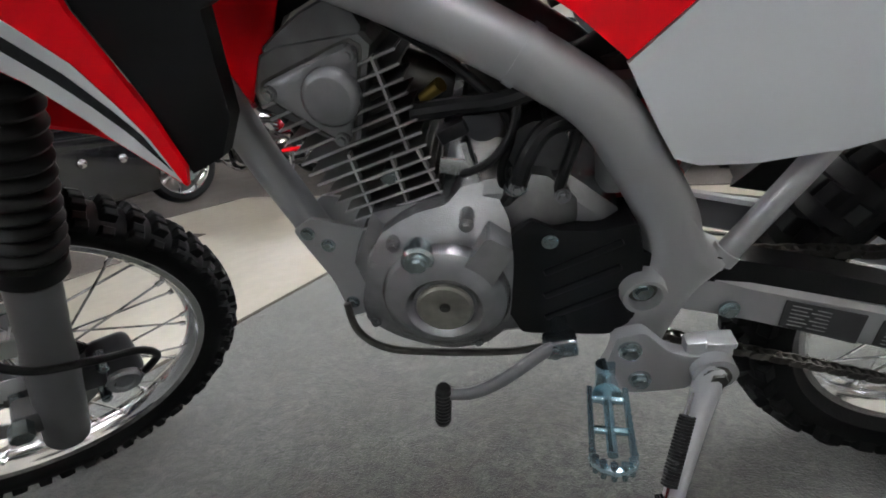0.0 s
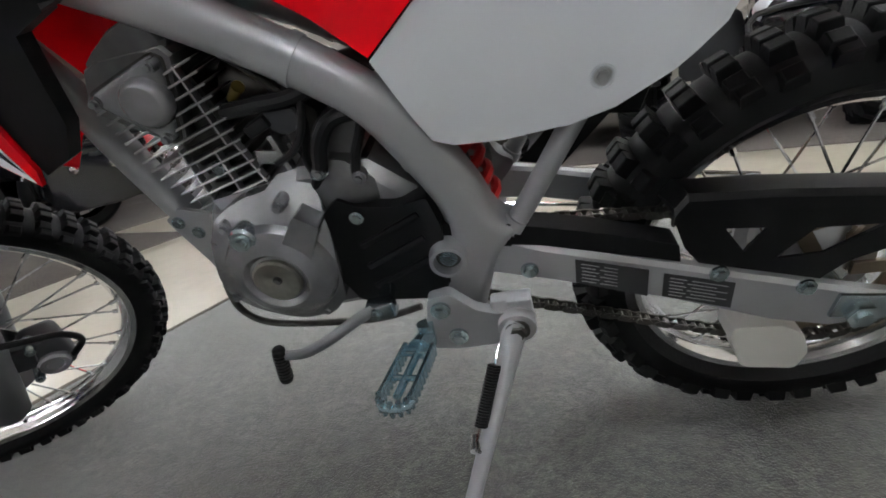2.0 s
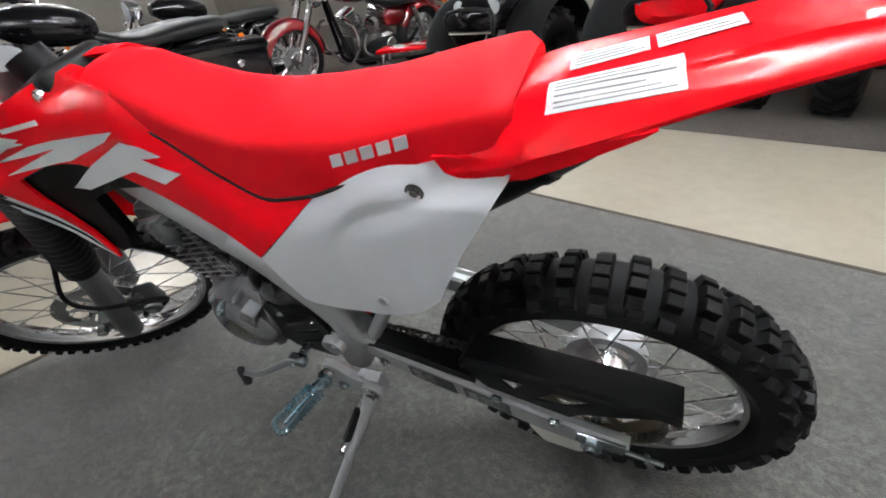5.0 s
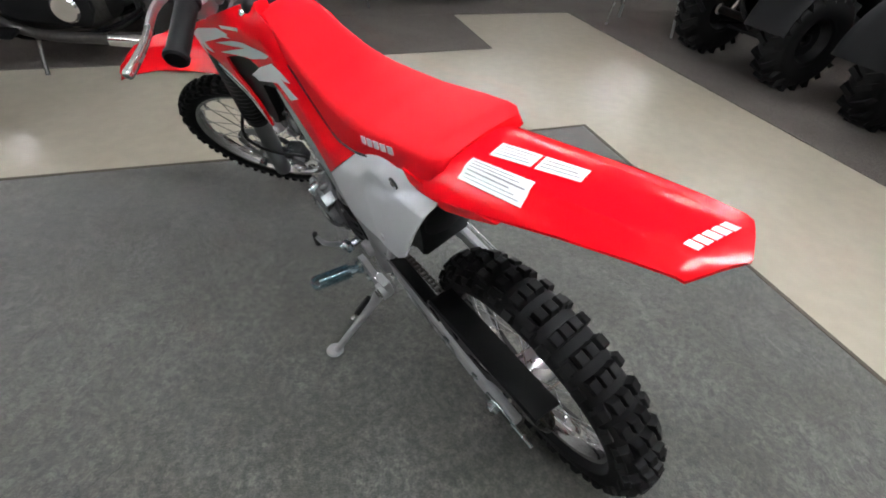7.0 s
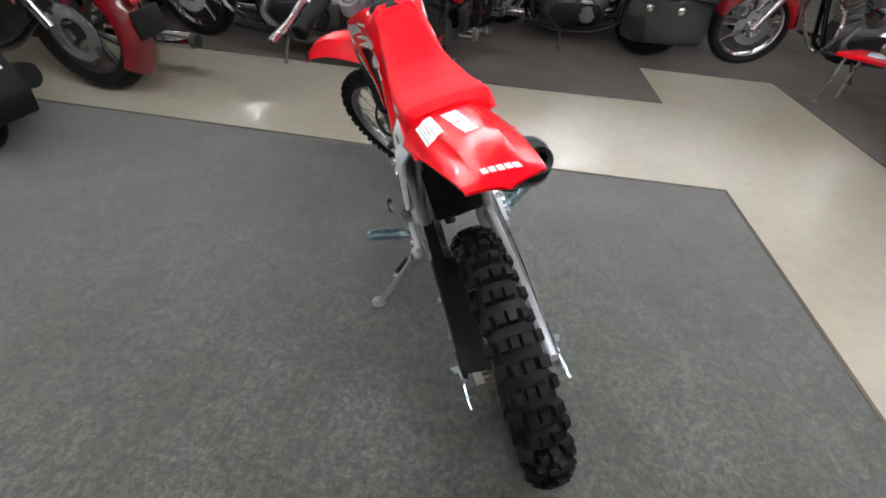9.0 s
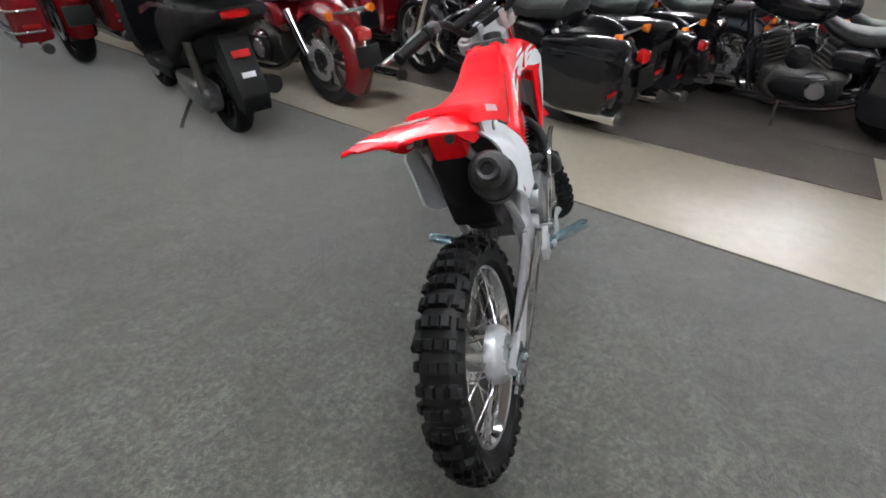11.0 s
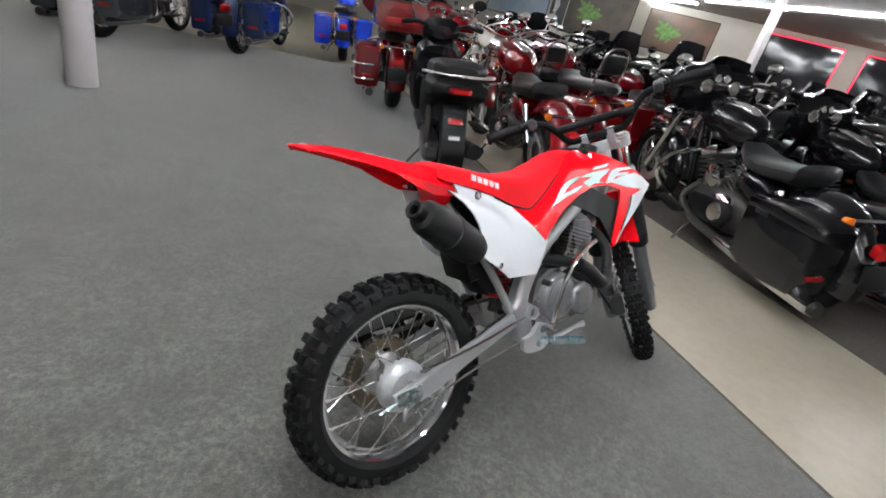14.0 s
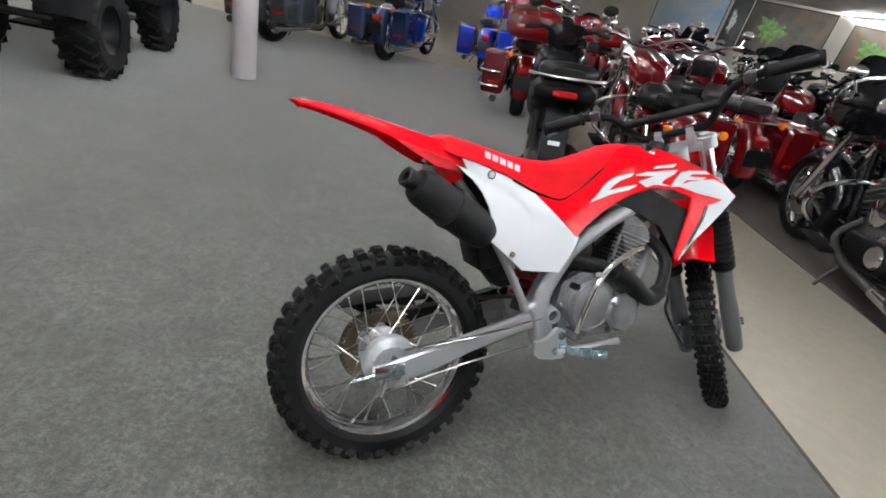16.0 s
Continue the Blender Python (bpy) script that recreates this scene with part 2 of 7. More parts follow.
def slab(name, u0, u1, v0, v1, z0, z1, mat, label, kind="structure", bevel=0.0):
    bm = BM()
    box(bm, ((u0 + u1) / 2, (v0 + v1) / 2, (z0 + z1) / 2), (u1 - u0, v1 - v0, z1 - z0), bevel=bevel)
    ob = part(name, bm, mat, smooth=0)
    ob.matrix_world = ROOM
    return tagged(ob, label, name.split("_")[0], kind=kind)


def floor_material(name, layers, rough, stain, stain_scale, stain_at, spots=0.0, bump=0.0, sheen=0.0):
    """A worn floor: layers of (scale, dark colour, light colour, softness) multiplied, stains and small spots."""
    m = bpy.data.materials.new(name)
    m.use_nodes = True
    nt = m.node_tree
    b = nt.nodes["Principled BSDF"]
    b.inputs["Roughness"].default_value = rough
    b.inputs["Sheen Weight"].default_value = sheen
    b.inputs["Sheen Roughness"].default_value = 0.5
    tc = nt.nodes.new("ShaderNodeTexCoord")
    src = None
    for scale, dark, light, soft in layers:
        n = nt.nodes.new("ShaderNodeTexNoise")
        n.inputs["Scale"].default_value, n.inputs["Detail"].default_value = scale, 5
        nt.links.new(tc.outputs["Object"], n.inputs["Vector"])
        ramp = nt.nodes.new("ShaderNodeValToRGB")
        ramp.color_ramp.elements[0].position, ramp.color_ramp.elements[1].position = 0.5 - soft, 0.5 + soft
        ramp.color_ramp.elements[0].color, ramp.color_ramp.elements[1].color = (*dark, 1), (*light, 1)
        nt.links.new(n.outputs["Fac"], ramp.inputs["Fac"])
        if src is None:
            src = ramp.outputs["Color"]
        else:
            mx = nt.nodes.new("ShaderNodeMix")
            mx.data_type, mx.blend_type = "RGBA", "MULTIPLY"
            mx.inputs[0].default_value = 1
            nt.links.new(src, mx.inputs[6])
            nt.links.new(ramp.outputs["Color"], mx.inputs[7])
            src = mx.outputs[2]
    masks = []
    n = nt.nodes.new("ShaderNodeTexNoise")
    n.inputs["Scale"].default_value, n.inputs["Detail"].default_value, n.inputs["Distortion"].default_value = stain_scale, 2.5, 0.3
    nt.links.new(tc.outputs["Object"], n.inputs["Vector"])
    mr = nt.nodes.new("ShaderNodeMapRange")
    mr.inputs["From Min"].default_value, mr.inputs["From Max"].default_value = stain_at - 0.10, stain_at + 0.16
    mr.inputs["To Max"].default_value = 0.55
    nt.links.new(n.outputs["Fac"], mr.inputs["Value"])
    masks.append(mr.outputs["Result"])
    if spots:
        vo = nt.nodes.new("ShaderNodeTexVoronoi")
        vo.inputs["Scale"].default_value = 1.15
        nt.links.new(tc.outputs["Object"], vo.inputs["Vector"])
        mr = nt.nodes.new("ShaderNodeMapRange")
        mr.inputs["From Min"].default_value, mr.inputs["From Max"].default_value = spots, spots * 0.5
        nt.links.new(vo.outputs["Distance"], mr.inputs["Value"])
        masks.append(mr.outputs["Result"])
    for mask in masks:
        mx = nt.nodes.new("ShaderNodeMix")
        mx.data_type = "RGBA"
        nt.links.new(mask, mx.inputs[0])
        nt.links.new(src, mx.inputs[6])
        mx.inputs[7].default_value = (*stain, 1)
        src = mx.outputs[2]
    nt.links.new(src, b.inputs["Base Color"])
    if bump:
        n = nt.nodes.new("ShaderNodeTexNoise")
        n.inputs["Scale"].default_value, n.inputs["Detail"].default_value = 320, 3
        nt.links.new(tc.outputs["Object"], n.inputs["Vector"])
        bp = nt.nodes.new("ShaderNodeBump")
        bp.inputs["Strength"].default_value, bp.inputs["Distance"].default_value = bump, 0.002
        nt.links.new(n.outputs["Fac"], bp.inputs["Height"])
        nt.links.new(bp.outputs["Normal"], b.inputs["Normal"])
    else:
        n = nt.nodes.new("ShaderNodeTexNoise")
        n.inputs["Scale"].default_value, n.inputs["Detail"].default_value = 2.4, 6
        nt.links.new(tc.outputs["Object"], n.inputs["Vector"])
        mr = nt.nodes.new("ShaderNodeMapRange")
        mr.inputs["To Min"].default_value, mr.inputs["To Max"].default_value = rough - 0.07, rough + 0.10
        nt.links.new(n.outputs["Fac"], mr.inputs["Value"])
        nt.links.new(mr.outputs["Result"], b.inputs["Roughness"])
    return m


CARPET = floor_material("grey_carpet", [(0.9, (0.041, 0.042, 0.0348), (0.058, 0.059, 0.0492), 0.16), (4.5, (0.78, 0.77, 0.71), (1.14, 1.14, 1.15), 0.11), (22, (0.77, 0.77, 0.78), (1.21, 1.21, 1.21), 0.12), (62, (0.56, 0.56, 0.58), (1.44, 1.44, 1.43), 0.13), (180, (0.60, 0.60, 0.60), (1.40, 1.40, 1.40), 0.13)], 0.75, (0.023, 0.022, 0.019), 2.1, 0.65, 0.016, 1.0, 0.62)
CREAM = material("cream_floor", (0.505, 0.462, 0.375), 0.29, second=(0.445, 0.398, 0.312), scale=1.1, fine=0.04, fine_scale=14)
MAT = material("brown_mat", (0.118, 0.102, 0.092), 0.92, second=(0.092, 0.079, 0.070), scale=2.5, bump=0.8, bump_scale=300, fine=0.25, fine_scale=140)
MAT_EDGE = material("mat_edging", (0.10, 0.085, 0.065), 0.8)
WALL = material("wall_paint", (0.37, 0.345, 0.295), 0.75, vary=0.1, scale=1.5)
CEIL = material("ceiling_board", (0.36, 0.34, 0.31), 0.85, vary=0.12, scale=3)
COLUMN = material("column_paint", (0.58, 0.54, 0.55), 0.45, vary=0.05, scale=6)

slab("floor", -20, 7, -8, 22, -0.26, -0.010, CREAM, "polished cream vinyl showroom floor with faint stains")
def sheet(name, outline, z0, z1, mat, label):
    """A flat covering with an outline of room (u, v) corners."""
    bm = BM()
    f = bm.faces.new([bm.verts.new((u, v, z0)) for u, v in outline])
    for g in bmesh.ops.extrude_face_region(bm, geom=[f])["geom"]:
        if isinstance(g, bmesh.types.BMVert):
            g.co.z = z1
    ob = part(name, bm, mat, smooth=0)
    ob.matrix_world = ROOM
    return tagged(ob, label, name.split("_")[0], kind="structure")


FRONT = [(0.0, 0.0), (0.022, 0.9), (0.034, 1.6), (0.028, 2.4), (0.024, 8.6)]
sheet("carpet", FRONT + [(6.6, 8.6), (6.6, 0.0)], -0.009, -0.004, CARPET, "worn mottled grey carpet laid under the dirt bike")
sheet("mat_front", [(-2.3, 0.01), (-1.345, 0.01), (-1.30, 0.9), (-1.285, 2.0), (-1.27, 12), (-2.3, 12)], -0.009, -0.004, MAT, "brown carpet mat in front of the parked motorcycles")
slab("mat_back", -13, -2.304, -8, 12, -0.009, -0.004, MAT, "brown carpet under the rows of motorcycles")
slab("mat_side", -2.3, 6.6, -8, -1.15, -0.009, -0.004, MAT, "dark carpet under the parked quad bikes")
sheet("trim_front", FRONT + [(u - 0.016, v) for u, v in FRONT[::-1]], -0.009, -0.0015, MAT_EDGE, "thin dark edging strip along the carpet")
slab("trim_side", -0.016, 6.6, -0.016, 0.0, -0.009, -0.0015, MAT_EDGE, "thin dark edging strip along the carpet")
slab("ceiling", -20, 7, -8, 22, 3.0, 3.2, CEIL, "low beige showroom ceiling")
slab("wall_west", -20, -19.8, -8, 22, -0.01, 3.0, WALL, "plain cream wall hung with posters")
slab("wall_east", 6.8, 7, -8, 22, -0.01, 3.0, WALL, "plain cream wall behind the camera")
slab("wall_south", -20, 7, 21.8, 22, -0.01, 3.0, WALL, "plain cream far wall")
slab("wall_north", -20, 7, -8, -7.8, -0.01, 3.0, WALL, "plain cream wall behind the quad bikes")

TUBE = material("fluorescent_tube", (0.92, 0.955, 1.0), 0.4, emit=TUBE_POWER)
HOUSING = material("lamp_housing", (0.7, 0.7, 0.68), 0.5)


def ceiling_light(u, v, along_v=True):
    ob = thing("ceiling_light", ROOM @ pose(u, v, 2.955, 0, 0, 0 if along_v else 90), "long white fluorescent strip light of the ceiling rows and added fill", "ceiling light", "strip lights")
    part("housing", box(BM(), (0, 0, 0.022), (0.16, 2.44, 0.045), bevel=0.008), HOUSING, ob)
    for x in (-0.045, 0.045):
        part("tube", rod(BM(), (x, -1.2, -0.018), (x, 1.2, -0.018), 0.017, seg=10), TUBE, ob, "glowing fluorescent tube")
    return ob


# unseen strip, added and placed to balance the light on the dirt bike
lamp0 = ceiling_light(1.9, 1.2)
# unseen strips, added and paired to brighten the carpet and the aisle
LAMPS_AND_FILL = [(4.9, -1.6), (1.4, 5.0), (3.0, 6.8), (1.4, 5.4), (4.2, 5.4), (1.75, 8.2), (4.2, 8.2), (1.4, -1.6), (4.2, -1.6), (4.55, -1.6), (-0.8, -1.4), (-0.45, -1.4)]
# more added fill; those at u -6.75 double a row for brightness
LAMPS_AND_FILL += [(1.4, 8.2), (4.55, 8.2), (1.75, 11.6), (4.55, 11.6), (-6.75, 0.4), (-6.75, 7.2), (-3.0, 8.4)]
LAMPS_AND_FILL += [(-2.6, -4.8), (1.4, -4.8), (4.2, -4.8), (-2.6, 4.6), (-2.6, 8.4), (1.4, 11.6), (4.2, 11.6)]
# rows at u -5.8, -6.4, -7.2 and -9.1 are real, the others added fill
LAMPS_AND_FILL += [(-6.4, v) for v in (-5.4, -2.5, 0.4, 6.6)] + [(-7.2, 3.6)] + [(-9.1, 10.7), (-9.1, 8.2), (-5.8, 10.6), (-5.8, 8.1), (-10.4, -2.0), (-10.4, 4.5), (-12.4, 14.0), (-5.6, 13.5), (-9.6, 14.0), (-12.6, 8.0)]
for u, v in LAMPS_AND_FILL:
    copy_thing(lamp0, ROOM @ pose(u, v, 2.955))

bm = BM()
lathe(bm, [(0.105, 0.0), (0.105, 2.995)], pose(0, 0, 0, 90, 0, 0), 28)
column = part("column", bm, COLUMN, smooth=60)
column.matrix_world = pose(0.39, -4.07, -0.006)
tagged(column, "round off-white painted steel column on the carpet", "column")


# the poster wall cuts across the far corner; s runs along it, z up
WALL_AZ = radians(133)
NRM = Vector((math.cos(WALL_AZ), math.sin(WALL_AZ), 0))
TAN = Vector((-NRM.y, NRM.x, 0))
C0 = Vector((1.87, 0.13, 0)) + NRM * 18.9
PW = ROOM @ Matrix(((TAN.x, NRM.x, 0, C0.x), (TAN.y, NRM.y, 0, C0.y), (0, 0, 1, 0), (0, 0, 0, 1)))
wall_far = part("wall_far", box(BM(), (-0.5, 0.12, 1.495), (19.5, 0.2, 3.01)), WALL, smooth=0)
wall_far.matrix_world = PW
tagged(wall_far, "cream wall hung with large posters and dark windows", "wall", kind="structure")


def poster(s0, s1, z0, z1, shade, other, label, third=None):
    ob = thing("poster", PW @ pose((s0 + s1) / 2, 0.014, (z0 + z1) / 2), label, "poster", "wall posters")
    part("sheet", box(BM(), (0, -0.012, 0), (s1 - s0, 0.010, z1 - z0), bevel=0.002), material("poster_print", shade, 0.5, second=other, scale=1.6), ob)
    part("frame", box(BM(), (0, 0, 0), (s1 - s0 + 0.06, 0.012, z1 - z0 + 0.06), bevel=0.003), BLACK, ob)
    if third:
        part("print_patch", blob_patch((s1 - s0) * 0.16, (z1 - z0) * 0.26), material("poster_patch", third, 0.5, vary=0.6, scale=9), ob).location = ((s1 - s0) * -0.18, -0.019, 0)
    return ob


def blob_patch(w, h):
    """A flat leafy patch of printed colour."""
    bm = BM()
    rim = [bm.verts.new((w * math.cos(a) * (1 + 0.28 * math.sin(3 * a + 1) + 0.20 * math.sin(8 * a + 2) + 0.14 * math.sin(17 * a)), 0, h * math.sin(a) * (1 + 0.22 * math.cos(2 * a + 0.6) + 0.18 * math.cos(11 * a)))) for a in [2 * math.pi * k / 64 for k in range(64)]]
    f = bm.faces.new(rim)
    for g in bmesh.ops.extrude_face_region(bm, geom=[f])["geom"]:
        if isinstance(g, bmesh.types.BMVert):
            g.co.y += 0.001
    return bm


poster(-7.2, -4.95, 1.55, 2.85, (0.20, 0.30, 0.42), (0.34, 0.36, 0.36), "wide wall poster with a pale blue landscape")
poster(-4.8, -4.3, 1.5, 2.92, (0.02, 0.02, 0.02), (0.04, 0.04, 0.04), "narrow black wall sign with pale blocks", third=(0.6, 0.6, 0.58))
poster(-4.2, -2.0, 1.45, 2.9, (0.10, 0.075, 0.05), (0.035, 0.03, 0.022), "wide brown wall poster with a green patch", third=(0.12, 0.26, 0.04))
poster(-1.5, 0.65, 1.6, 2.75, (0.13, 0.06, 0.035), (0.06, 0.05, 0.03), "rust brown wall poster with a green patch", third=(0.10, 0.24, 0.03))
NEON = material("red_neon", (1.0, 0.03, 0.08), 0.4, emit=3.0)
for k in range(2):
    wd = thing("shop_window", PW @ pose(3.1 + 2.75 * k, 0.008, 1.75), "dark night-time window with a red neon border", "window", "shop windows")
    part("pane", box(BM(), (0, 0, 0), (2.2, 0.012, 2.2)), GLASS_DARK, wd)
    part("neon_border", tube(BM(), [(-1.07, -0.03, -1.07), (-1.07, -0.03, 1.07), (1.07, -0.03, 1.07), (1.07, -0.03, -1.07), (-1.07, -0.03, -1.07)], 0.016, 8, 1), NEON, wd, "glowing red neon tube")
for u, v in ((-7.6, 8.4), (-9.6, 5.2)):
    post = part("column", box(BM(), (0, 0, 1.5), (0.15, 0.15, 3.0), bevel=0.01), COLUMN)
    post.matrix_world = ROOM @ pose(u, v, -0.006)
    tagged(post, "square pale painted steel post among the motorcycles", "column")


# ---------------------------------------------------------------- the dirt bike (x ahead, y to its left, z up, from the rear axle)
LEAN = radians(18.9)
BIKE = Matrix(((-1, 0, 0, 0), (0, -math.cos(LEAN), -math.sin(LEAN), -0.06), (0, -math.sin(LEAN), math.cos(LEAN), 0.274), (0, 0, 0, 1)))
dirt_bike = thing("dirt_bike", BIKE, "red and white off-road motorcycle leaning on its kickstand on grey carpet", "motorcycle")


def skew(bm):
    """The bodywork sits a little askew over the wheels."""
    for v in bm.verts:
        v.co.y += 0.033 * (min(v.co.x, 0.73) - 0.73)
    return bm


def tread_mesh(w, length, h):
    bm = BM()
    vs = []
    for top, f in ((0, 1.14), (1, 0.92)):
        for a, b in ((-1, -1), (1, -1), (1, 1), (-1, 1)):
            vs.append(bm.verts.new((a * length / 2 * f, b * w / 2 * f, -0.004 + (h + 0.004) * top)))
    bm.faces.new(vs[4:])
    for i in range(4):
        j = (i + 1) % 4
        bm.faces.new((vs[i], vs[j], vs[j + 4], vs[i + 4]))
    bmesh.ops.bevel(bm, geom=[e for e in bm.edges if all(v.co.z > 0 for v in e.verts)], offset=0.0012, segments=1, affect="EDGES")
    bmesh.ops.recalc_face_normals(bm, faces=bm.faces)
    me = bpy.data.meshes.new("tread_block")
    bm.to_mesh(me)
    bm.free()
    me.materials.append(RUBBER)
    return me


def knobby_tyre(name, par, M, R, W, rim_r, rows):
    """Tyre carcass round the Y axis of M, with its tread blocks under it."""
    body = R - 0.015 * (W / 0.102) ** 0.7
    prof = []
    for k in range(15):
        a = -1.25 + 2.5 * k / 14
        prof.append((rim_r + (body - rim_r) * max(0.0, math.cos(a)) ** 0.55, W * 0.5 * math.sin(a) / math.sin(1.25) * (1.0 if abs(a) < 1.0 else 0.97)))
    prof = [(rim_r - 0.004, -W * 0.30), (rim_r + 0.010, -W * 0.44)] + prof[1:-1] + [(rim_r + 0.010, W * 0.44), (rim_r - 0.004, W * 0.30)]
    tyre = part(name, lathe(BM(), prof, None, 80, True), RUBBER, par, "black knobbly off-road tyre")
    tyre.matrix_local = M
    L = 2 * math.pi / rows * R
    h = 0.0155 * (W / 0.102) ** 0.7
    kinds = {"bar": tread_mesh(W * 0.18, L * 0.50, h), "flank": tread_mesh(W * 0.17, L * 0.48, h * 0.95), "edge": tread_mesh(W * 0.17, L * 0.48, h * 0.80)}

    def block(kind, ang, y, tilt):
        rr = rim_r + (body - rim_r) * max(0.0, 1 - (abs(y) / (W * 0.53)) ** 2.6) ** 0.5
        c, sn = math.cos(ang), math.sin(ang)
        out = Vector((c * math.cos(tilt), math.sin(tilt), sn * math.cos(tilt)))
        tang = Vector((-sn, 0, c))
        side = out.cross(tang)
        ob = new("tread_block", kinds[kind])
        ob.parent = tyre
        ob.matrix_local = Matrix(((tang.x, side.x, out.x, c * rr), (tang.y, side.y, out.y, y), (tang.z, side.z, out.z, sn * rr), (0, 0, 0, 1)))

    for i in range(rows):
        a, st = 2 * math.pi * i / rows, 2 * math.pi / rows
        if i % 2 == 0:
            for y in (-0.19, 0.0, 0.19):
                block("bar", a, y * W, y * 0.9)
        else:
            for y in (-0.10, 0.10):
                block("bar", a, y * W, y * 0.9)
            for y in (-0.31, 0.31):
                block("flank", a, y * W, y * 1.5)
        for y in (-0.475, 0.475):
            block("edge", a + st * (0.1 if i % 2 else 0.0), y * W * (0.82 if i % 2 else 0.88), math.copysign(0.50 if i % 2 else 0.62, y))
    return tyre


def spoked_wheel(name, parent, M, rim_r, rim_w, tyre_r, tyre_w, rows, hub_r, hub_w, n=32):
    """Rim, with the hub and spokes under it, round the Y axis of M, and its tyre."""
    r, w = rim_r, rim_w
    prof = [(r, -w / 2), (r - 0.003, -w / 2 - 0.0015), (r - 0.012, -w / 2 + 0.001), (r - 0.016, -w / 2 + 0.007), (r - 0.022, -w * 0.22), (r - 0.026, 0),
            (r - 0.022, w * 0.22), (r - 0.016, w / 2 - 0.007), (r - 0.012, w / 2 - 0.001), (r - 0.003, w / 2 + 0.0015), (r, w / 2),
            (r - 0.004, w / 2 - 0.004), (r - 0.012, w * 0.2), (r - 0.012, -w * 0.2), (r - 0.004, -w / 2 + 0.004)]
    rim = part(name + "_wheel", lathe(BM(), prof, None, 72, True), RIM, parent, "spoked wheel with polished alloy rim")
    rim.matrix_local = M
    knobby_tyre(name + "_tyre", parent, M, tyre_r, tyre_w, rim_r, rows)
    part("hub", lathe(BM(), [(0.012, -hub_w * 0.62), (0.02, -hub_w * 0.6), (hub_r, -hub_w * 0.5), (hub_r, -hub_w * 0.42), (hub_r * 0.72, -hub_w * 0.3), (hub_r * 0.7, hub_w * 0.3),
                             (hub_r, hub_w * 0.42), (hub_r, hub_w * 0.5), (0.02, hub_w * 0.6), (0.012, hub_w * 0.62)], None, 28), ALLOY, rim)
    for i in range(n):
        s = 1 if i % 2 else -1
        a = 2 * math.pi * i / n
        b = a + (0.62 if (i // 2) % 2 else -0.62)
        bm = BM()
        p = Vector((hub_r * 0.96 * math.cos(b), s * hub_w * 0.46, hub_r * 0.96 * math.sin(b)))
        q = Vector(((r - 0.018) * math.cos(a), s * 0.006, (r - 0.018) * math.sin(a)))
        rod(bm, p, q, 0.0018, seg=6)
        d = (p - q).normalized()
        rod(bm, q - d * 0.002, q + d * 0.016, 0.0040, seg=6)
        part("spoke", bm, CHROME, rim)
    return rim


# wheels
rear_wheel = spoked_wheel("rear", dirt_bike, pose(0.002, -0.007, 0.002), 0.2185, 0.056, 0.2925, 0.098, 40, 0.062, 0.085)
bm = BM()
lathe(bm, [(0.07, 0.050), (0.098, 0.050), (0.098, 0.055), (0.07, 0.055)], None, 48, True)
for i in range(48):
    a = 2 * math.pi * i / 48
    box(bm, (0.101 * math.cos(a), 0.0525, 0.101 * math.sin(a)), (0.010, 0.004, 0.006), (0, -math.degrees(a), 0))
for i in range(6):
    a = 2 * math.pi * i / 6
    box(bm, (0.055 * math.cos(a), 0.0525, 0.055 * math.sin(a)), (0.05, 0.005, 0.018), (0, -math.degrees(a), 0))
part("sprocket", bm, material("sprocket_steel", (0.25, 0.205, 0.15), 0.35, metal=0.85, vary=0.2, scale=30), rear_wheel, "dark toothed rear sprocket")
bm = lathe(BM(), [(0.012, -0.072), (0.05, -0.072), (0.066, -0.060), (0.070, -0.05), (0.070, -0.03), (0.02, -0.03)], None, 36)
for i in range(9):
    a = i * 0.7
    rod(bm, (0.05 * math.cos(a), -0.066, 0.05 * math.sin(a)), (0.05 * math.cos(a), -0.075, 0.05 * math.sin(a)), 0.004, seg=8)
part("brake_drum", bm, BRAKE_CAST, rear_wheel, "cast drum brake plate")

# steering
STEER_ANGLE = radians(42.2)
s_ax, f0 = Vector((-0.4617, 0, 0.887)), Vector((0.887, 0, 0.4617))
f_ax = f0 * math.cos(STEER_ANGLE) + Vector((0, 1, 0)) * math.sin(STEER_ANGLE)
l_ax = s_ax.cross(f_ax)
AXLE = Vector((1.288, 0.072, 0.020))
STEER = Matrix(((f_ax.x, l_ax.x, s_ax.x, AXLE.x), (f_ax.y, l_ax.y, s_ax.y, AXLE.y), (f_ax.z, l_ax.z, s_ax.z, AXLE.z), (0, 0, 0, 1)))


def steer_part(name, bm, mat, label="", smooth=35.0):
    bmesh.ops.transform(bm, matrix=STEER, verts=bm.verts)
    return part(name, bm, mat, dirt_bike, label, smooth)


front_wheel = spoked_wheel("front", dirt_bike, STEER, 0.2553, 0.044, 0.312, 0.071, 56, 0.032, 0.09)
bm = BM()
lathe(bm, [(0.075, 0.040), (0.108, 0.040), (0.108, 0.0435), (0.075, 0.0435)], None, 56, True)
for i in range(6):
    a = 2 * math.pi * i / 6 + 0.2
    box(bm, (0.054 * math.cos(a), 0.0418, 0.054 * math.sin(a)), (0.062, 0.0035, 0.014), (0, -math.degrees(a) + 18, 0))
for i in range(28):
    a = 2 * math.pi * i / 28
    rr = 0.085 if i % 2 else 0.098
    rod(bm, (rr * math.cos(a), 0.0392, rr * math.sin(a)), (rr * math.cos(a), 0.0440, rr * math.sin(a)), 0.0042, seg=8)
part("brake_disc", bm, ALLOY, front_wheel, "drilled steel brake disc")

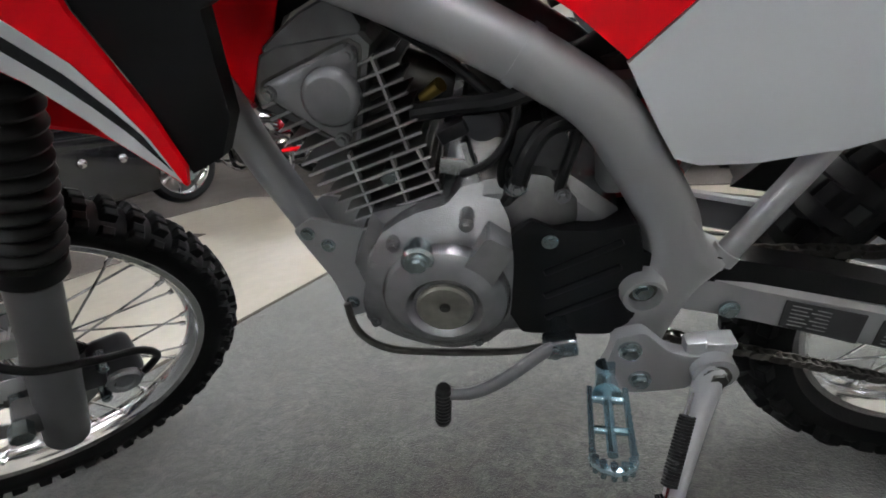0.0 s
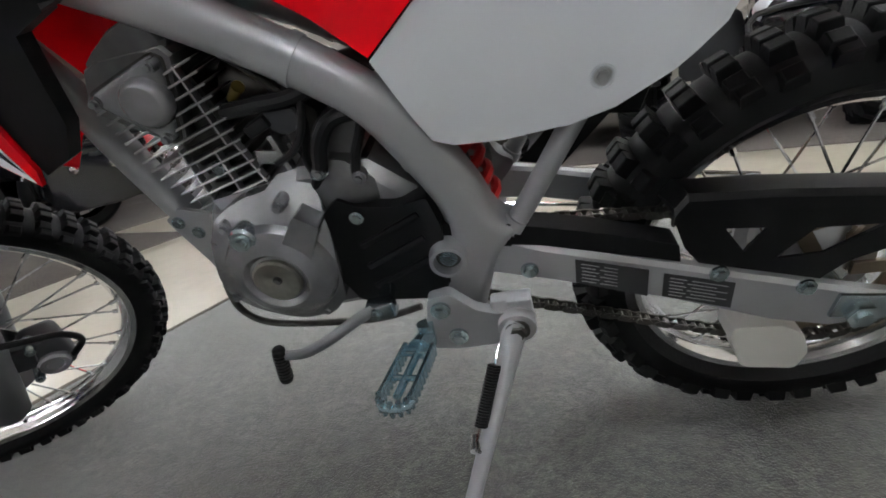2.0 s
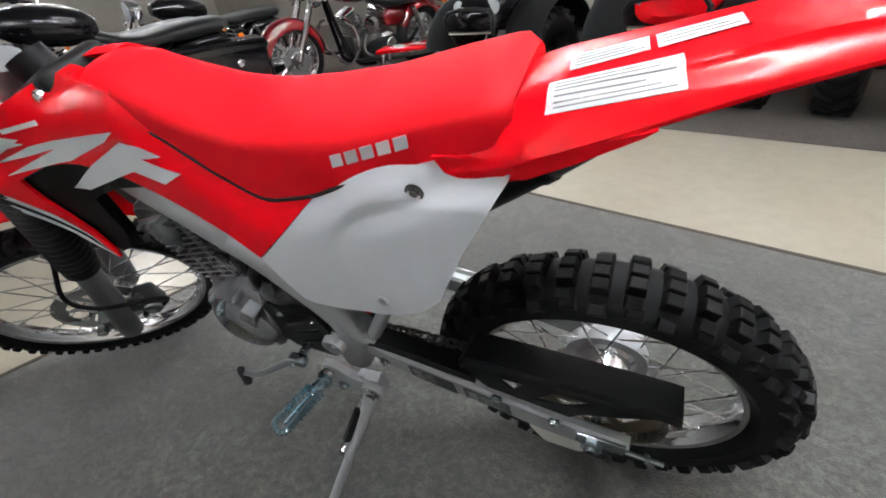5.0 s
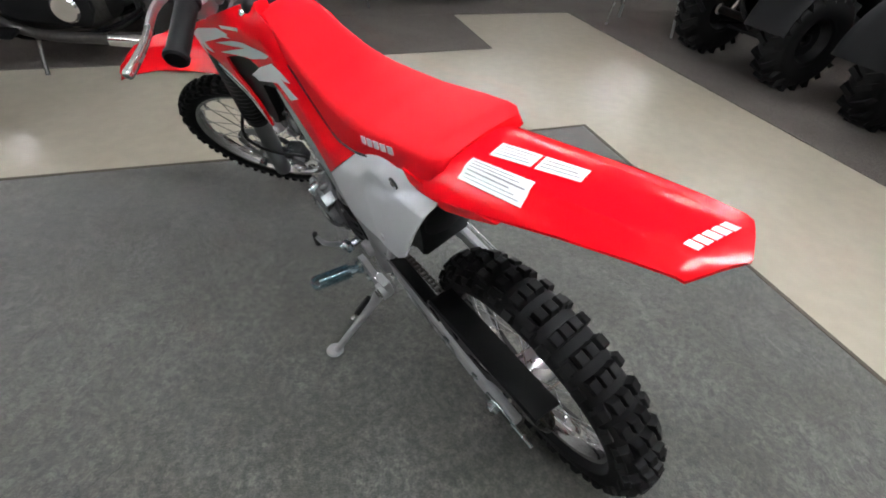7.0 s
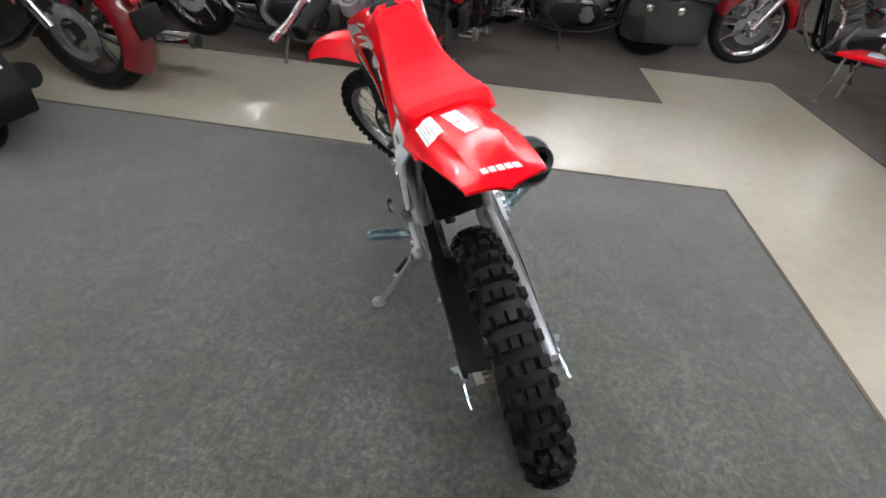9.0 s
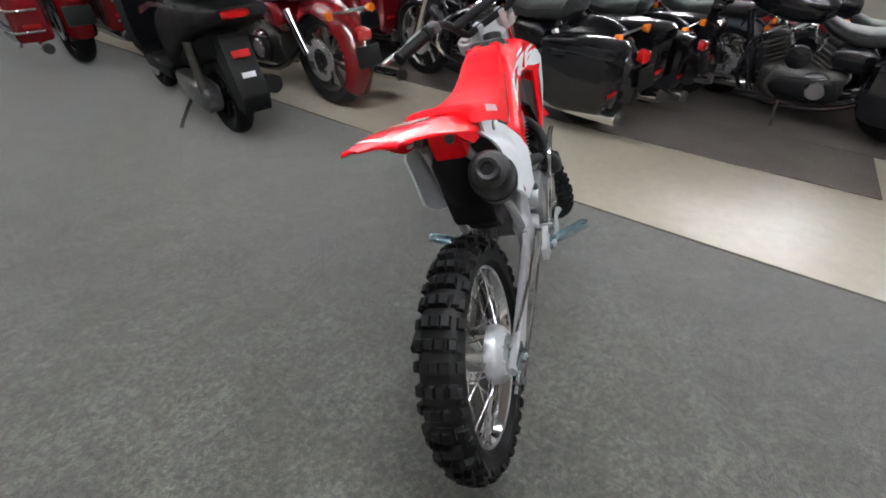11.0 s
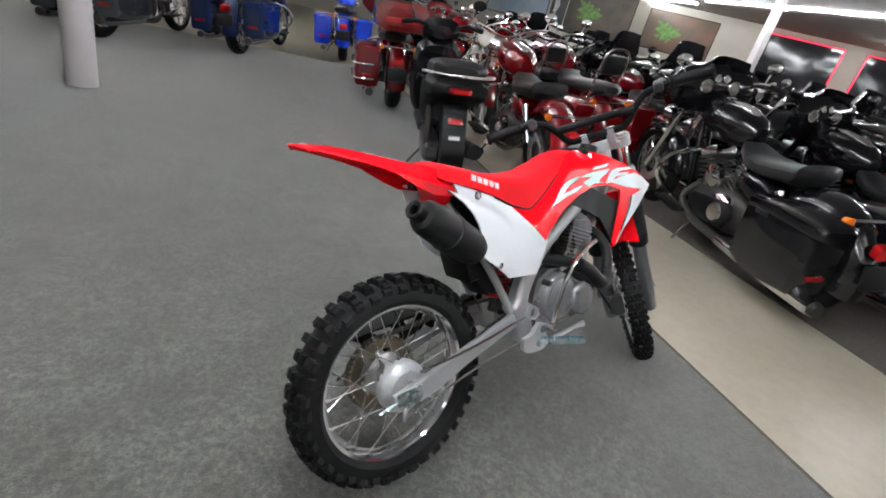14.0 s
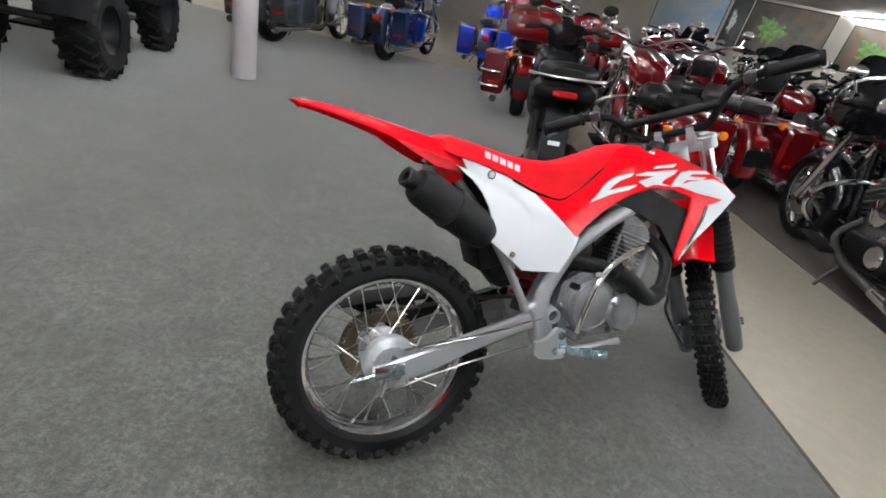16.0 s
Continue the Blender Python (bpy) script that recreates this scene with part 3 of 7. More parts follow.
LEG_X = -0.045
for sgn in (1, -1):
    Y = sgn * 0.081
    bm = BM()
    lathe(bm, [(0.024, -0.088), (0.029, -0.080), (0.030, 0.0), (0.030, 0.10), (0.0275, 0.14), (0.0275, 0.30)], Matrix.Translation((LEG_X, Y, 0)) @ pose(0, 0, 0, 90, 0, 0), 24)
    box(bm, (LEG_X + 0.028, Y, -0.01), (0.05, 0.036, 0.05), bevel=0.008)
    leg = steer_part("fork_leg", bm, FORK, "grey painted fork leg")
    bm = BM()
    prof = [(0.033, 0.255), (0.038, 0.262), (0.038, 0.285)]
    z = 0.285
    while z < 0.56:
        prof += [(0.0305, z + 0.003), (0.0305, z + 0.006), (0.0395, z + 0.010), (0.0405, z + 0.013), (0.0390, z + 0.016)]
        z += 0.0185
    prof += [(0.034, z + 0.01)]
    lathe(bm, prof, Matrix.Translation((LEG_X, Y, 0)) @ pose(0, 0, 0, 90, 0, 0), 24)
    steer_part("fork_boot", bm, BOOT, "ribbed black rubber fork boot")
    steer_part("fork_tube", rod(BM(), (LEG_X, Y, 0.25), (LEG_X, Y, 0.735), 0.0205, seg=18), CHROME)
bm = BM()
rod(bm, (0, -0.115, 0), (0, 0.115, 0), 0.009)
rod(bm, (0, 0.10, 0), (0, 0.122, 0), 0.014, seg=6)
rod(bm, (0, -0.10, 0), (0, -0.122, 0), 0.014, seg=6)
steer_part("front_axle", bm, ZINC)
bm = BM()
box(bm, (-0.118, 0.055, 0.025), (0.058, 0.050, 0.088), (0, 14, 0), bevel=0.014, seg=3)
box(bm, (-0.078, 0.075, 0.035), (0.05, 0.02, 0.05), bevel=0.006)
caliper = steer_part("brake_caliper", bm, MATT_GREY, "dark grey front brake caliper")
bm = lathe(BM(), [(0.024, 0.076), (0.024, 0.086), (0.021, 0.090), (0.014, 0.0895), (0.012, 0.0875), (0, 0.0875)], pose(-0.122, 0, 0.012), 28)
steer_part("caliper_piston", bm, CAST, "round cast piston housing")
for z in (-0.012, 0.060):
    steer_part("caliper_pin", bolt(rod(BM(), (-0.098, 0.06, z), (-0.098, 0.088, z), 0.0085, 0.0075, seg=14), (-0.098, 0.088, z), 0.0055), ZINC)
steer_part("caliper_bracket", panel(BM(), [(-0.03, 0.06), (-0.06, 0.075), (-0.11, 0.07), (-0.12, 0.045), (-0.07, 0.02), (-0.03, 0.0)], lambda a, b: 0.078, 0.006, 0.1, 0.15), CAST)
steer_part("brake_hose", tube(BM(), [(-0.150, 0.082, 0.02), (-0.165, 0.09, 0.06), (-0.14, 0.108, 0.105), (-0.085, 0.122, 0.125), (-0.02, 0.115, 0.13), (0.02, 0.10, 0.18), (-0.005, 0.06, 0.32), (-0.03, 0.05, 0.6)], 0.0055, 10), BOOT, "black rubber brake hose")
bm = BM()
for z, h in ((0.575, 0.036), (0.715, 0.03)):
    box(bm, (-0.06, 0, z), (0.06, 0.15, h), bevel=0.01)
    for sgn in (1, -1):
        rod(bm, (LEG_X, sgn * 0.081, z - h / 2 - 0.004), (LEG_X, sgn * 0.081, z + h / 2 + 0.004), 0.033, seg=20)
for sgn in (1, -1):
    box(bm, (-0.085, sgn * 0.045, 0.755), (0.035, 0.026, 0.06), bevel=0.006)
    rod(bm, (LEG_X, sgn * 0.081, 0.73), (LEG_X, sgn * 0.081, 0.742), 0.016, seg=6)
steer_part("triple_clamp", bm, SILVER, "silver fork clamp")
BAR = [(-0.172, 0.362, 0.902), (-0.150, 0.25, 0.900), (-0.110, 0.165, 0.870), (-0.095, 0.10, 0.785), (-0.09, 0.05, 0.775)]
bar_line = BAR + [(x, -y, z) for x, y, z in BAR[::-1]]
steer_part("handlebar", tube(BM(), bar_line, 0.0115, 14, 5), MATT_BLACK, "black painted steel handlebar")
steer_part("crossbar_pad", tube(BM(), [(-0.105, 0.13, 0.835), (-0.10, 0, 0.835), (-0.105, -0.13, 0.835)], 0.014, 12), MATT_BLACK, "black crossbar pad")
for sgn in (1, -1):
    bm = BM()
    a, b = Vector((-0.172, sgn * 0.366, 0.902)), Vector((-0.150, sgn * 0.242, 0.900))
    prof = [(0.0175, 0), (0.021, 0.004), (0.021, 0.01)]
    z = 0.012
    while z < 0.118:
        prof += [(0.0176, z), (0.0184, z + 0.003)]
        z += 0.006
    prof += [(0.022, 0.120), (0.022, 0.128), (0.012, 0.129)]
    x, y, d = basis(b - a)
    m = Matrix(((x.x, d.x, y.x, a.x), (x.y, d.y, y.y, a.y), (x.z, d.z, y.z, a.z), (0, 0, 0, 1)))
    lathe(bm, prof, m, 18)
    steer_part("grip", bm, MATT_BLACK, "black rubber handlebar grip")
    bm = BM()
    box(bm, (-0.132, sgn * 0.210, 0.894), (0.04, 0.03, 0.03), (0, 0, sgn * 15), bevel=0.006)
    steer_part("lever_perch", bm, MATT_GREY)
    bm = BM()
    tube(bm, [(-0.108, sgn * 0.212, 0.890), (-0.088, sgn * 0.26, 0.880), (-0.092, sgn * 0.325, 0.873), (-0.083, sgn * 0.380, 0.865)], [0.008, 0.0065, 0.0065, 0.0085], 10, flat=0.011, side=(0, 0.2, 1))
    box(bm, (-0.082, sgn * 0.384, 0.865), (0.018, 0.018, 0.017), bevel=0.007)
    steer_part("lever", bm, ALLOY, "polished alloy hand lever")
# front mudguard
rings = []
for k, (x, z, w, dr) in enumerate([(0.415, 0.235, 0.030, 0.004), (0.385, 0.285, 0.052, 0.012), (0.32, 0.355, 0.066, 0.022), (0.22, 0.425, 0.074, 0.030), (0.10, 0.468, 0.078, 0.034), (-0.02, 0.480, 0.072, 0.034),
                                  (-0.13, 0.455, 0.066, 0.034), (-0.23, 0.40, 0.06, 0.03)]):
    n = Vector((x, 0, z)).normalized()
    up = [Vector((x, t * w, z)) - n * dr * abs(t) ** 1.8 + n * (0.006 if abs(t) < 0.35 else 0) for t in (-1, -0.75, -0.4, -0.3, 0, 0.3, 0.4, 0.75, 1)]
    rings.append(up + [p - n * 0.004 for p in up[::-1]])
steer_part("front_mudguard", loft(BM(), rings), RED, "glossy red front mudguard")

# frame
PIVOT = [(p.x, p.z) for p in smooth_line([Vector((a, 0, b)) for a, b in ((0.423, 0.262), (0.437, 0.232), (0.433, 0.195), (0.430, 0.165), (0.446, 0.128), (0.459, 0.078), (0.456, 0.040), (0.434, 0.033), (0.411, 0.036), (0.399, 0.068), (0.381, 0.118), (0.360, 0.145), (0.357, 0.158), (0.376, 0.172), (0.390, 0.206), (0.407, 0.240))], 3)]


def edge_gap(loop, a, b):
    """How far (a, b) lies from the nearest side of a closed outline."""
    best = 1.0
    for (x0, z0), (x1, z1) in zip(loop, loop[1:] + loop[:1]):
        dx, dz = x1 - x0, z1 - z0
        k = max(0.0, min(1.0, ((a - x0) * dx + (b - z0) * dz) / max(1e-9, dx * dx + dz * dz)))
        best = min(best, math.hypot(a - x0 - k * dx, b - z0 - k * dz))
    return best


for sgn in (1, -1):
    S = lambda p: (p[0], sgn * p[1], p[2])
    spar = [(0.93, 0.026, 0.536), (0.82, 0.042, 0.502), (0.71, 0.058, 0.455), (0.63, 0.069, 0.416), (0.565, 0.077, 0.378), (0.515, 0.082, 0.345), (0.476, 0.086, 0.312), (0.443, 0.085, 0.258),
            (0.414, 0.084, 0.20), (0.409, 0.082, 0.155), (0.424, 0.080, 0.10), (0.435, 0.080, 0.050)]
    bm = tube(BM(), [S(p) for p in spar], [0.025, 0.0255, 0.025, 0.0245, 0.026, 0.029, 0.027], 18, 6, flat=0.018)
    lathe(bm, [(0.026, 0.070), (0.0215, 0.112), (0.0205, 0.117), (0.0165, 0.117), (0.015, 0.104), (0, 0.104)], pose(0.437, 0, 0.134) @ Matrix.Diagonal((1, sgn, 1, 1)), 30)
    fs = part("frame_spar", bm, SILVER, dirt_bike, "silver painted oval steel frame tube")
    bm = BM()
    rod(bm, S((0.437, 0.1045, 0.134)), S((0.437, 0.106, 0.134)), 0.0142, 0.0142, seg=24)
    part("pivot_recess", bm, STEEL, fs)
    part("pivot_bolt", bolt(BM(), S((0.437, 0.106, 0.134)), 0.0075, (0, sgn, 0), 0.007), ZINC, fs)
    bm = tube(BM(), [S((0.545, 0.0790, 0.366)), S((0.541, 0.0794, 0.363)), S((0.537, 0.0798, 0.360))], 0.0265, 18, 3, flat=0.0192)
    part("weld_collar", bm, SILVER, fs)
    bm = panel(BM(), PIVOT, lambda a, b: sgn * (0.1035 - 0.015 * (1 - min(1.0, edge_gap(PIVOT, a, b) / 0.013)) ** 2 - 0.05 * max(0.0, b - 0.19)), 0.030, 0.0055)
    part("pivot_casting", bm, SILVER, fs, "smooth forked silver pivot casting", smooth=60)
    part("weld_bead", tube(BM(), [S((0.362, 0.0845, 0.150)), S((0.357, 0.0842, 0.158)), S((0.355, 0.0841, 0.161))], 0.0142, 14, 3), SILVER, fs)
    part("seat_strut", tube(BM(), [S((0.365, 0.085, 0.145)), S((0.325, 0.082, 0.209)), S((0.292, 0.078, 0.262)), S((0.20, 0.058, 0.40)), S((0.12, 0.042, 0.49))], 0.0115, 12), SILVER, dirt_bike, "thin silver frame strut")
    part("seat_rail", tube(BM(), [S((0.52, 0.05, 0.40)), S((0.38, 0.045, 0.45)), S((0.22, 0.04, 0.49)), S((0.08, 0.035, 0.515))], 0.0115, 10), STEEL, dirt_bike)
bm = BM()
tube(bm, [(0.925, 0, 0.50), (0.885, 0, 0.42), (0.852, 0, 0.35), (0.832, 0, 0.275), (0.795, 0, 0.165)], 0.0205, 16, 4)
part("downtube", bm, SILVER, dirt_bike, "silver front down tube")
bm = BM()
x, y, d = basis(s_ax)
rod(bm, Vector((0.955, 0, 0.49)), Vector((0.955, 0, 0.49)) + s_ax * 0.16, 0.032, seg=22)
part("steering_head", bm, SILVER, dirt_bike)
for sgn in (1, -1):
    out = [(0.812, 0.188), (0.786, 0.203), (0.722, 0.182), (0.722, 0.13), (0.755, 0.055), (0.776, 0.050), (0.784, 0.112)]
    bm = panel(BM(), out, lambda a, b: sgn * 0.030, 0.005, 0.2, 0.12)
    pl = part("engine_mount", bm, SILVER, dirt_bike, "silver engine mounting plate")
    for px, pz in ((0.795, 0.183), (0.775, 0.165), (0.768, 0.075)):
        part("mount_bolt", bolt(BM(), (px, sgn * 0.030, pz), 0.0065, (0, sgn, 0)), ZINC, pl)
part("cradle_tube", tube(BM(), [(0.770, 0.045, 0.085), (0.764, 0.055, 0.050), (0.738, 0.062, 0.026), (0.690, 0.062, 0.012), (0.571, 0.062, 0.006), (0.50, 0.06, 0.020)], 0.005, 10), STEEL, dirt_bike, "dark steel rail under the engine")

# engine: crankcase
rings = []
for y, sc in ((-0.085, 0.86), (-0.075, 0.97), (-0.04, 1.0), (0.04, 1.0), (0.075, 0.97), (0.085, 0.86)):
    prof = [(0.735, 0.17), (0.725, 0.105), (0.69, 0.065), (0.60, 0.050), (0.50, 0.060), (0.455, 0.095), (0.442, 0.16), (0.455, 0.215), (0.50, 0.255), (0.58, 0.258), (0.62, 0.245), (0.70, 0.232)]
    rings.append([Vector((0.59 + (a - 0.59) * sc, y, 0.165 + (b - 0.165) * sc)) for a, b in prof])
engine = part("engine", loft(BM(), rings), CAST, dirt_bike, "silver air-cooled single-cylinder engine")
# left crankcase cover
CASE = [(0.724, 0.135), (0.705, 0.188), (0.685, 0.221), (0.666, 0.231), (0.646, 0.238), (0.618, 0.242), (0.604, 0.253), (0.586, 0.254), (0.572, 0.246), (0.561, 0.222), (0.560, 0.180), (0.566, 0.124), (0.573, 0.091), (0.595, 0.067), (0.637, 0.060), (0.697, 0.082), (0.728, 0.102)]
bm = panel(BM(), CASE, lambda a, b: 0.124 - 2.6 * ((a - 0.632) ** 2 + (b - 0.150) ** 2) - 0.35 * max(0.0, b - 0.215), 0.055, 0.012, 0.12)
left_cover = part("crankcase_cover", bm, CAST, engine, "silver cast crankcase cover", smooth=28)
bm = lathe(BM(), [(0.066, 0.104), (0.065, 0.117), (0.061, 0.124), (0.052, 0.1295), (0.042, 0.1335), (0.038, 0.1345), (0.0355, 0.1325), (0.032, 0.1285), (0, 0.1285)], pose(0.630, 0, 0.148), 56)
part("cover_face", bm, CAST, engine, smooth=28)
bm = panel(BM(), [(0.611, 0.188), (0.581, 0.226), (0.558, 0.209), (0.584, 0.165)], lambda a, b: 0.129, 0.035, 0.2, 0.10)
part("cover_boss", bm, CAST, engine)
bm = lathe(BM(), [(0.0285, 0.126), (0.0285, 0.1325), (0.026, 0.1345), (0.010, 0.1335), (0.0065, 0.131), (0, 0.131)], pose(0.630, 0, 0.148), 40)
part("timing_cap", bm, material("brushed_cap", (0.25, 0.245, 0.22), 0.42, metal=0.7, vary=0.2, scale=90), engine, "round grey screw cap with slot")
part("cap_slot", bolt(BM(), (0.630, 0.131, 0.148), 0.0040, h=0.003), STEEL, engine)
bm = disc_on(BM(), (0.648, 0.203), 0.0165, 0.105, 0.130, 28)
part("inspection_cap", bolt(bm, (0.648, 0.130, 0.203), 0.007), ZINC, engine, "zinc screw plug")
for px, py, pz in ((0.672, 0.113, 0.214), (0.600, 0.114, 0.231), (0.698, 0.104, 0.190), (0.716, 0.100, 0.105), (0.605, 0.102, 0.070)):
    part("cover_bolt", bolt(rod(BM(), (px, 0.08, pz), (px, py, pz), 0.0082, 0.0072, seg=14), (px, py, pz), 0.0045), CAST, engine)
# starter gear housing and sprocket cover
bm = panel(BM(), [(0.566, 0.245), (0.545, 0.262), (0.524, 0.258), (0.500, 0.236), (0.488, 0.212), (0.53, 0.195), (0.566, 0.205)], lambda a, b: 0.098 - 9 * ((a - 0.535) ** 2 + (b - 0.22) ** 2), 0.05, 0.012, 0.12)
part("starter_housing", bm, CAST_DARK, engine, "cast starter gear housing")
for px, pz in ((0.552, 0.252), (0.512, 0.240)):
    part("housing_bolt", bolt(rod(BM(), (px, 0.06, pz), (px, 0.092, pz), 0.008, seg=12), (px, 0.092, pz), 0.0045), CAST, engine)
bm = panel(BM(), [(0.564, 0.206), (0.541, 0.224), (0.521, 0.212), (0.484, 0.206), (0.446, 0.212), (0.438, 0.175), (0.440, 0.093), (0.466, 0.072), (0.556, 0.080), (0.572, 0.119)], lambda a, b: 0.103, 0.05, 0.03, 0.10)
sprocket_cover = part("sprocket_cover", bm, BLACK, engine, "black plastic sprocket cover")
for k in range(3):
    part("cover_rib", box(BM(), (0.495, 0.104, 0.118 + 0.030 * k), (0.080, 0.005, 0.008), (0, 24, 0), bevel=0.002), BLACK, sprocket_cover)
part("sprocket_bolt", bolt(BM(), (0.525, 0.103, 0.200), 0.006), ZINC, engine)
# cylinder and head
CYL = Matrix(((0.965, 0, 0.26, 0.668), (0, 1, 0, 0), (-0.26, 0, 0.965, 0.220), (0, 0, 0, 1)))


def cyl_part(name, bm, mat, label="", par=None):
    bmesh.ops.transform(bm, matrix=CYL, verts=bm.verts)
    return part(name, bm, mat, par or engine, label)


# alloy barrel in dark steel colour: the shade between the fins is painted in
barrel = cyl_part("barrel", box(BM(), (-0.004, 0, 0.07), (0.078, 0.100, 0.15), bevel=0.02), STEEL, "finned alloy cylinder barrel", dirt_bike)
for k in range(13):
    z = 0.0012 + 0.0122 * k
    b0 = lerp_table([(0.0, -0.050), (0.07, -0.056), (0.12, -0.061), (0.155, -0.067)], z)[0]
    b1 = lerp_table([(0.0, 0.046), (0.07, 0.066), (0.155, 0.070)], z)[0]
    # fin bodies coloured dark for the shade they lie in
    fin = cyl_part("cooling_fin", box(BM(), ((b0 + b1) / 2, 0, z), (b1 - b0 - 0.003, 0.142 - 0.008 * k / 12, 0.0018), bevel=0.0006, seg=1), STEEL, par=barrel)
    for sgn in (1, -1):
        # bright strips put in the light that the machined edges catch
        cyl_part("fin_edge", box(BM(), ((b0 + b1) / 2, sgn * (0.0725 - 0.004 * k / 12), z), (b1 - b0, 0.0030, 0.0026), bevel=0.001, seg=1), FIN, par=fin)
for sgn in (1, -1):
    for xx, z0, z1, tip in ((-0.040, 0.062, 0.150, -5), (-0.014, 0.0, 0.064, -8), (-0.046, 0.0, 0.062, 3), (0.024, 0.0, 0.080, -8)):
        cyl_part("fin_rib", box(BM(), (xx, sgn * 0.0655, (z0 + z1) / 2), (0.0026, 0.010, z1 - z0), (0, tip, 0)), FIN, par=barrel)
rings = []
for y, k in ((-0.066, 0.95), (-0.062, 1.0), (0.062, 1.0), (0.066, 0.95)):
    rings.append([Vector((0.014 + (a - 0.014) * k, y, 0.145 + (b - 0.145) * k)) for a, b in ((0.074, 0.148), (0.071, 0.162), (0.048, 0.186), (0.030, 0.188), (-0.044, 0.170), (-0.049, 0.158), (0.001, 0.084), (0.010, 0.081), (0.024, 0.090))])
head = cyl_part("cylinder_head", loft(BM(), rings), CAST_DARK, "grey alloy cylinder head", dirt_bike)
rings = []
for y, k in ((-0.064, 0.90), (-0.058, 1.0), (0.058, 1.0), (0.064, 0.90)):
    rings.append([Vector((-0.004 + (a + 0.004) * k, y, 0.182 + (b - 0.182) * k)) for a, b in ((0.050, 0.178), (0.044, 0.190), (0.029, 0.195), (-0.002, 0.202), (-0.030, 0.203), (-0.047, 0.192), (-0.050, 0.172), (-0.044, 0.164))])
cyl_part("head_cover", loft(BM(), rings), CAST_DARK, "grey rocker cover", head)
TRI = [(0.062, 0.157), (0.054, 0.166), (-0.029, 0.168), (-0.037, 0.158), (0.006, 0.092), (0.018, 0.091)]
# dark panel, a little larger, painting the shaded groove round the cam cover
cyl_part("cam_groove_shade", panel(BM(), [(0.012 + (a - 0.012) * 1.07, 0.141 + (b - 0.141) * 1.08) for a, b in TRI], lambda a, b: 0.0672, 0.004, 0.2, 0.12), STEEL, par=head)
cyl_part("cam_cover", panel(BM(), TRI, lambda a, b: 0.0755 - 0.006 * (1 - min(1.0, edge_gap(TRI, a, b) / 0.006)) ** 2, 0.009, 0.004, 0.12), CAST, "cast triangular cam cover", head)
bm = lathe(BM(), [(0.0265, 0.070), (0.0262, 0.0795), (0.0245, 0.0835), (0.0205, 0.0872), (0.0190, 0.0876), (0, 0.0878)], pose(0.002, 0, 0.134), 36)
cyl_part("cam_cap", bm, CAST, "round silver cam cover cap", head)
for px, pz in ((0.051, 0.157), (-0.029, 0.159), (0.012, 0.097)):
    bm = rod(BM(), (px, 0.066, pz), (px, 0.0785, pz), 0.0070, 0.0060, seg=12)
    cyl_part("head_bolt", bolt(bm, (px, 0.0785, pz), 0.0042), CAST, par=head)
cyl_part("drain_bolt", bolt(rod(BM(), (-0.008, 0.05, 0.044), (-0.008, 0.068, 0.044), 0.009, seg=14), (-0.008, 0.068, 0.044), 0.007), ZINC, par=barrel)
cyl_part("sender_fitting", rod(BM(), (-0.066, 0.055, 0.098), (-0.088, 0.066, 0.106), 0.005, 0.0065), GOLD, "brass sender fitting", barrel)
# carburettor, hoses behind the barrel
bm = BM()
box(bm, (0.565, 0.0, 0.315), (0.065, 0.075, 0.07), (0, -14, 0), bevel=0.012)
rod(bm, (0.605, 0.0, 0.325), (0.655, 0.0, 0.34), 0.024, 0.026, seg=18)
rod(bm, (0.56, 0.03, 0.30), (0.56, 0.055, 0.30), 0.014, seg=14)
part("carburettor", bm, STEEL, engine, "dark fuel injection body")
part("intake_hose", tube(BM(), [(0.535, 0, 0.31), (0.47, 0, 0.32), (0.40, 0, 0.36)], 0.034, 14), BOOT, engine, "black rubber intake hose")
for nm, pts, r in (("throttle_cable", [(0.665, 0.045, 0.405), (0.60, 0.06, 0.36), (0.555, 0.075, 0.31), (0.566, 0.078, 0.262), (0.558, 0.075, 0.228)], 0.0045),
                   ("vent_hose", [(0.640, 0.062, 0.322), (0.598, 0.070, 0.326), (0.552, 0.078, 0.330), (0.500, 0.070, 0.345)], 0.0085),
                   ("breather_hose", [(0.568, 0.078, 0.225), (0.552, 0.086, 0.252), (0.540, 0.088, 0.284), (0.520, 0.082, 0.304), (0.480, 0.070, 0.302)], 0.0085),
                   ("wiring", [(0.602, 0.072, 0.262), (0.575, 0.082, 0.276), (0.555, 0.085, 0.300), (0.545, 0.078, 0.335)], 0.0042),
                   ("starter_cable", [(0.52, 0.085, 0.226), (0.510, 0.086, 0.262), (0.498, 0.075, 0.290), (0.49, 0.06, 0.33)], 0.0055),
                   ("fuel_hose", [(0.61, 0.05, 0.385), (0.565, 0.066, 0.365), (0.53, 0.072, 0.335), (0.52, 0.06, 0.30)], 0.0055)):
    part(nm, tube(BM(), pts, r, 10), BOOT, engine, "black rubber hose")
part("cable_bracket", box(BM(), (0.592, 0.062, 0.268), (0.006, 0.03, 0.055), (0, 10, 0), bevel=0.001), ALLOY, engine)
part("clamp_plate", box(BM(), (0.606, 0.072, 0.270), (0.032, 0.004, 0.016), (0, -12, 0), bevel=0.001), ALLOY, engine, "bright steel clamp plate")
part("hose_clip", torus(BM(), pose(0.553, 0.087, 0.252, 60, 0, 0), 0.0095, 0.002, 16, 6), ZINC, engine)
part("throttle_body", rod(BM(), (0.578, 0.03, 0.31), (0.578, 0.072, 0.31), 0.02, 0.018, seg=20), MATT_GREY, engine)
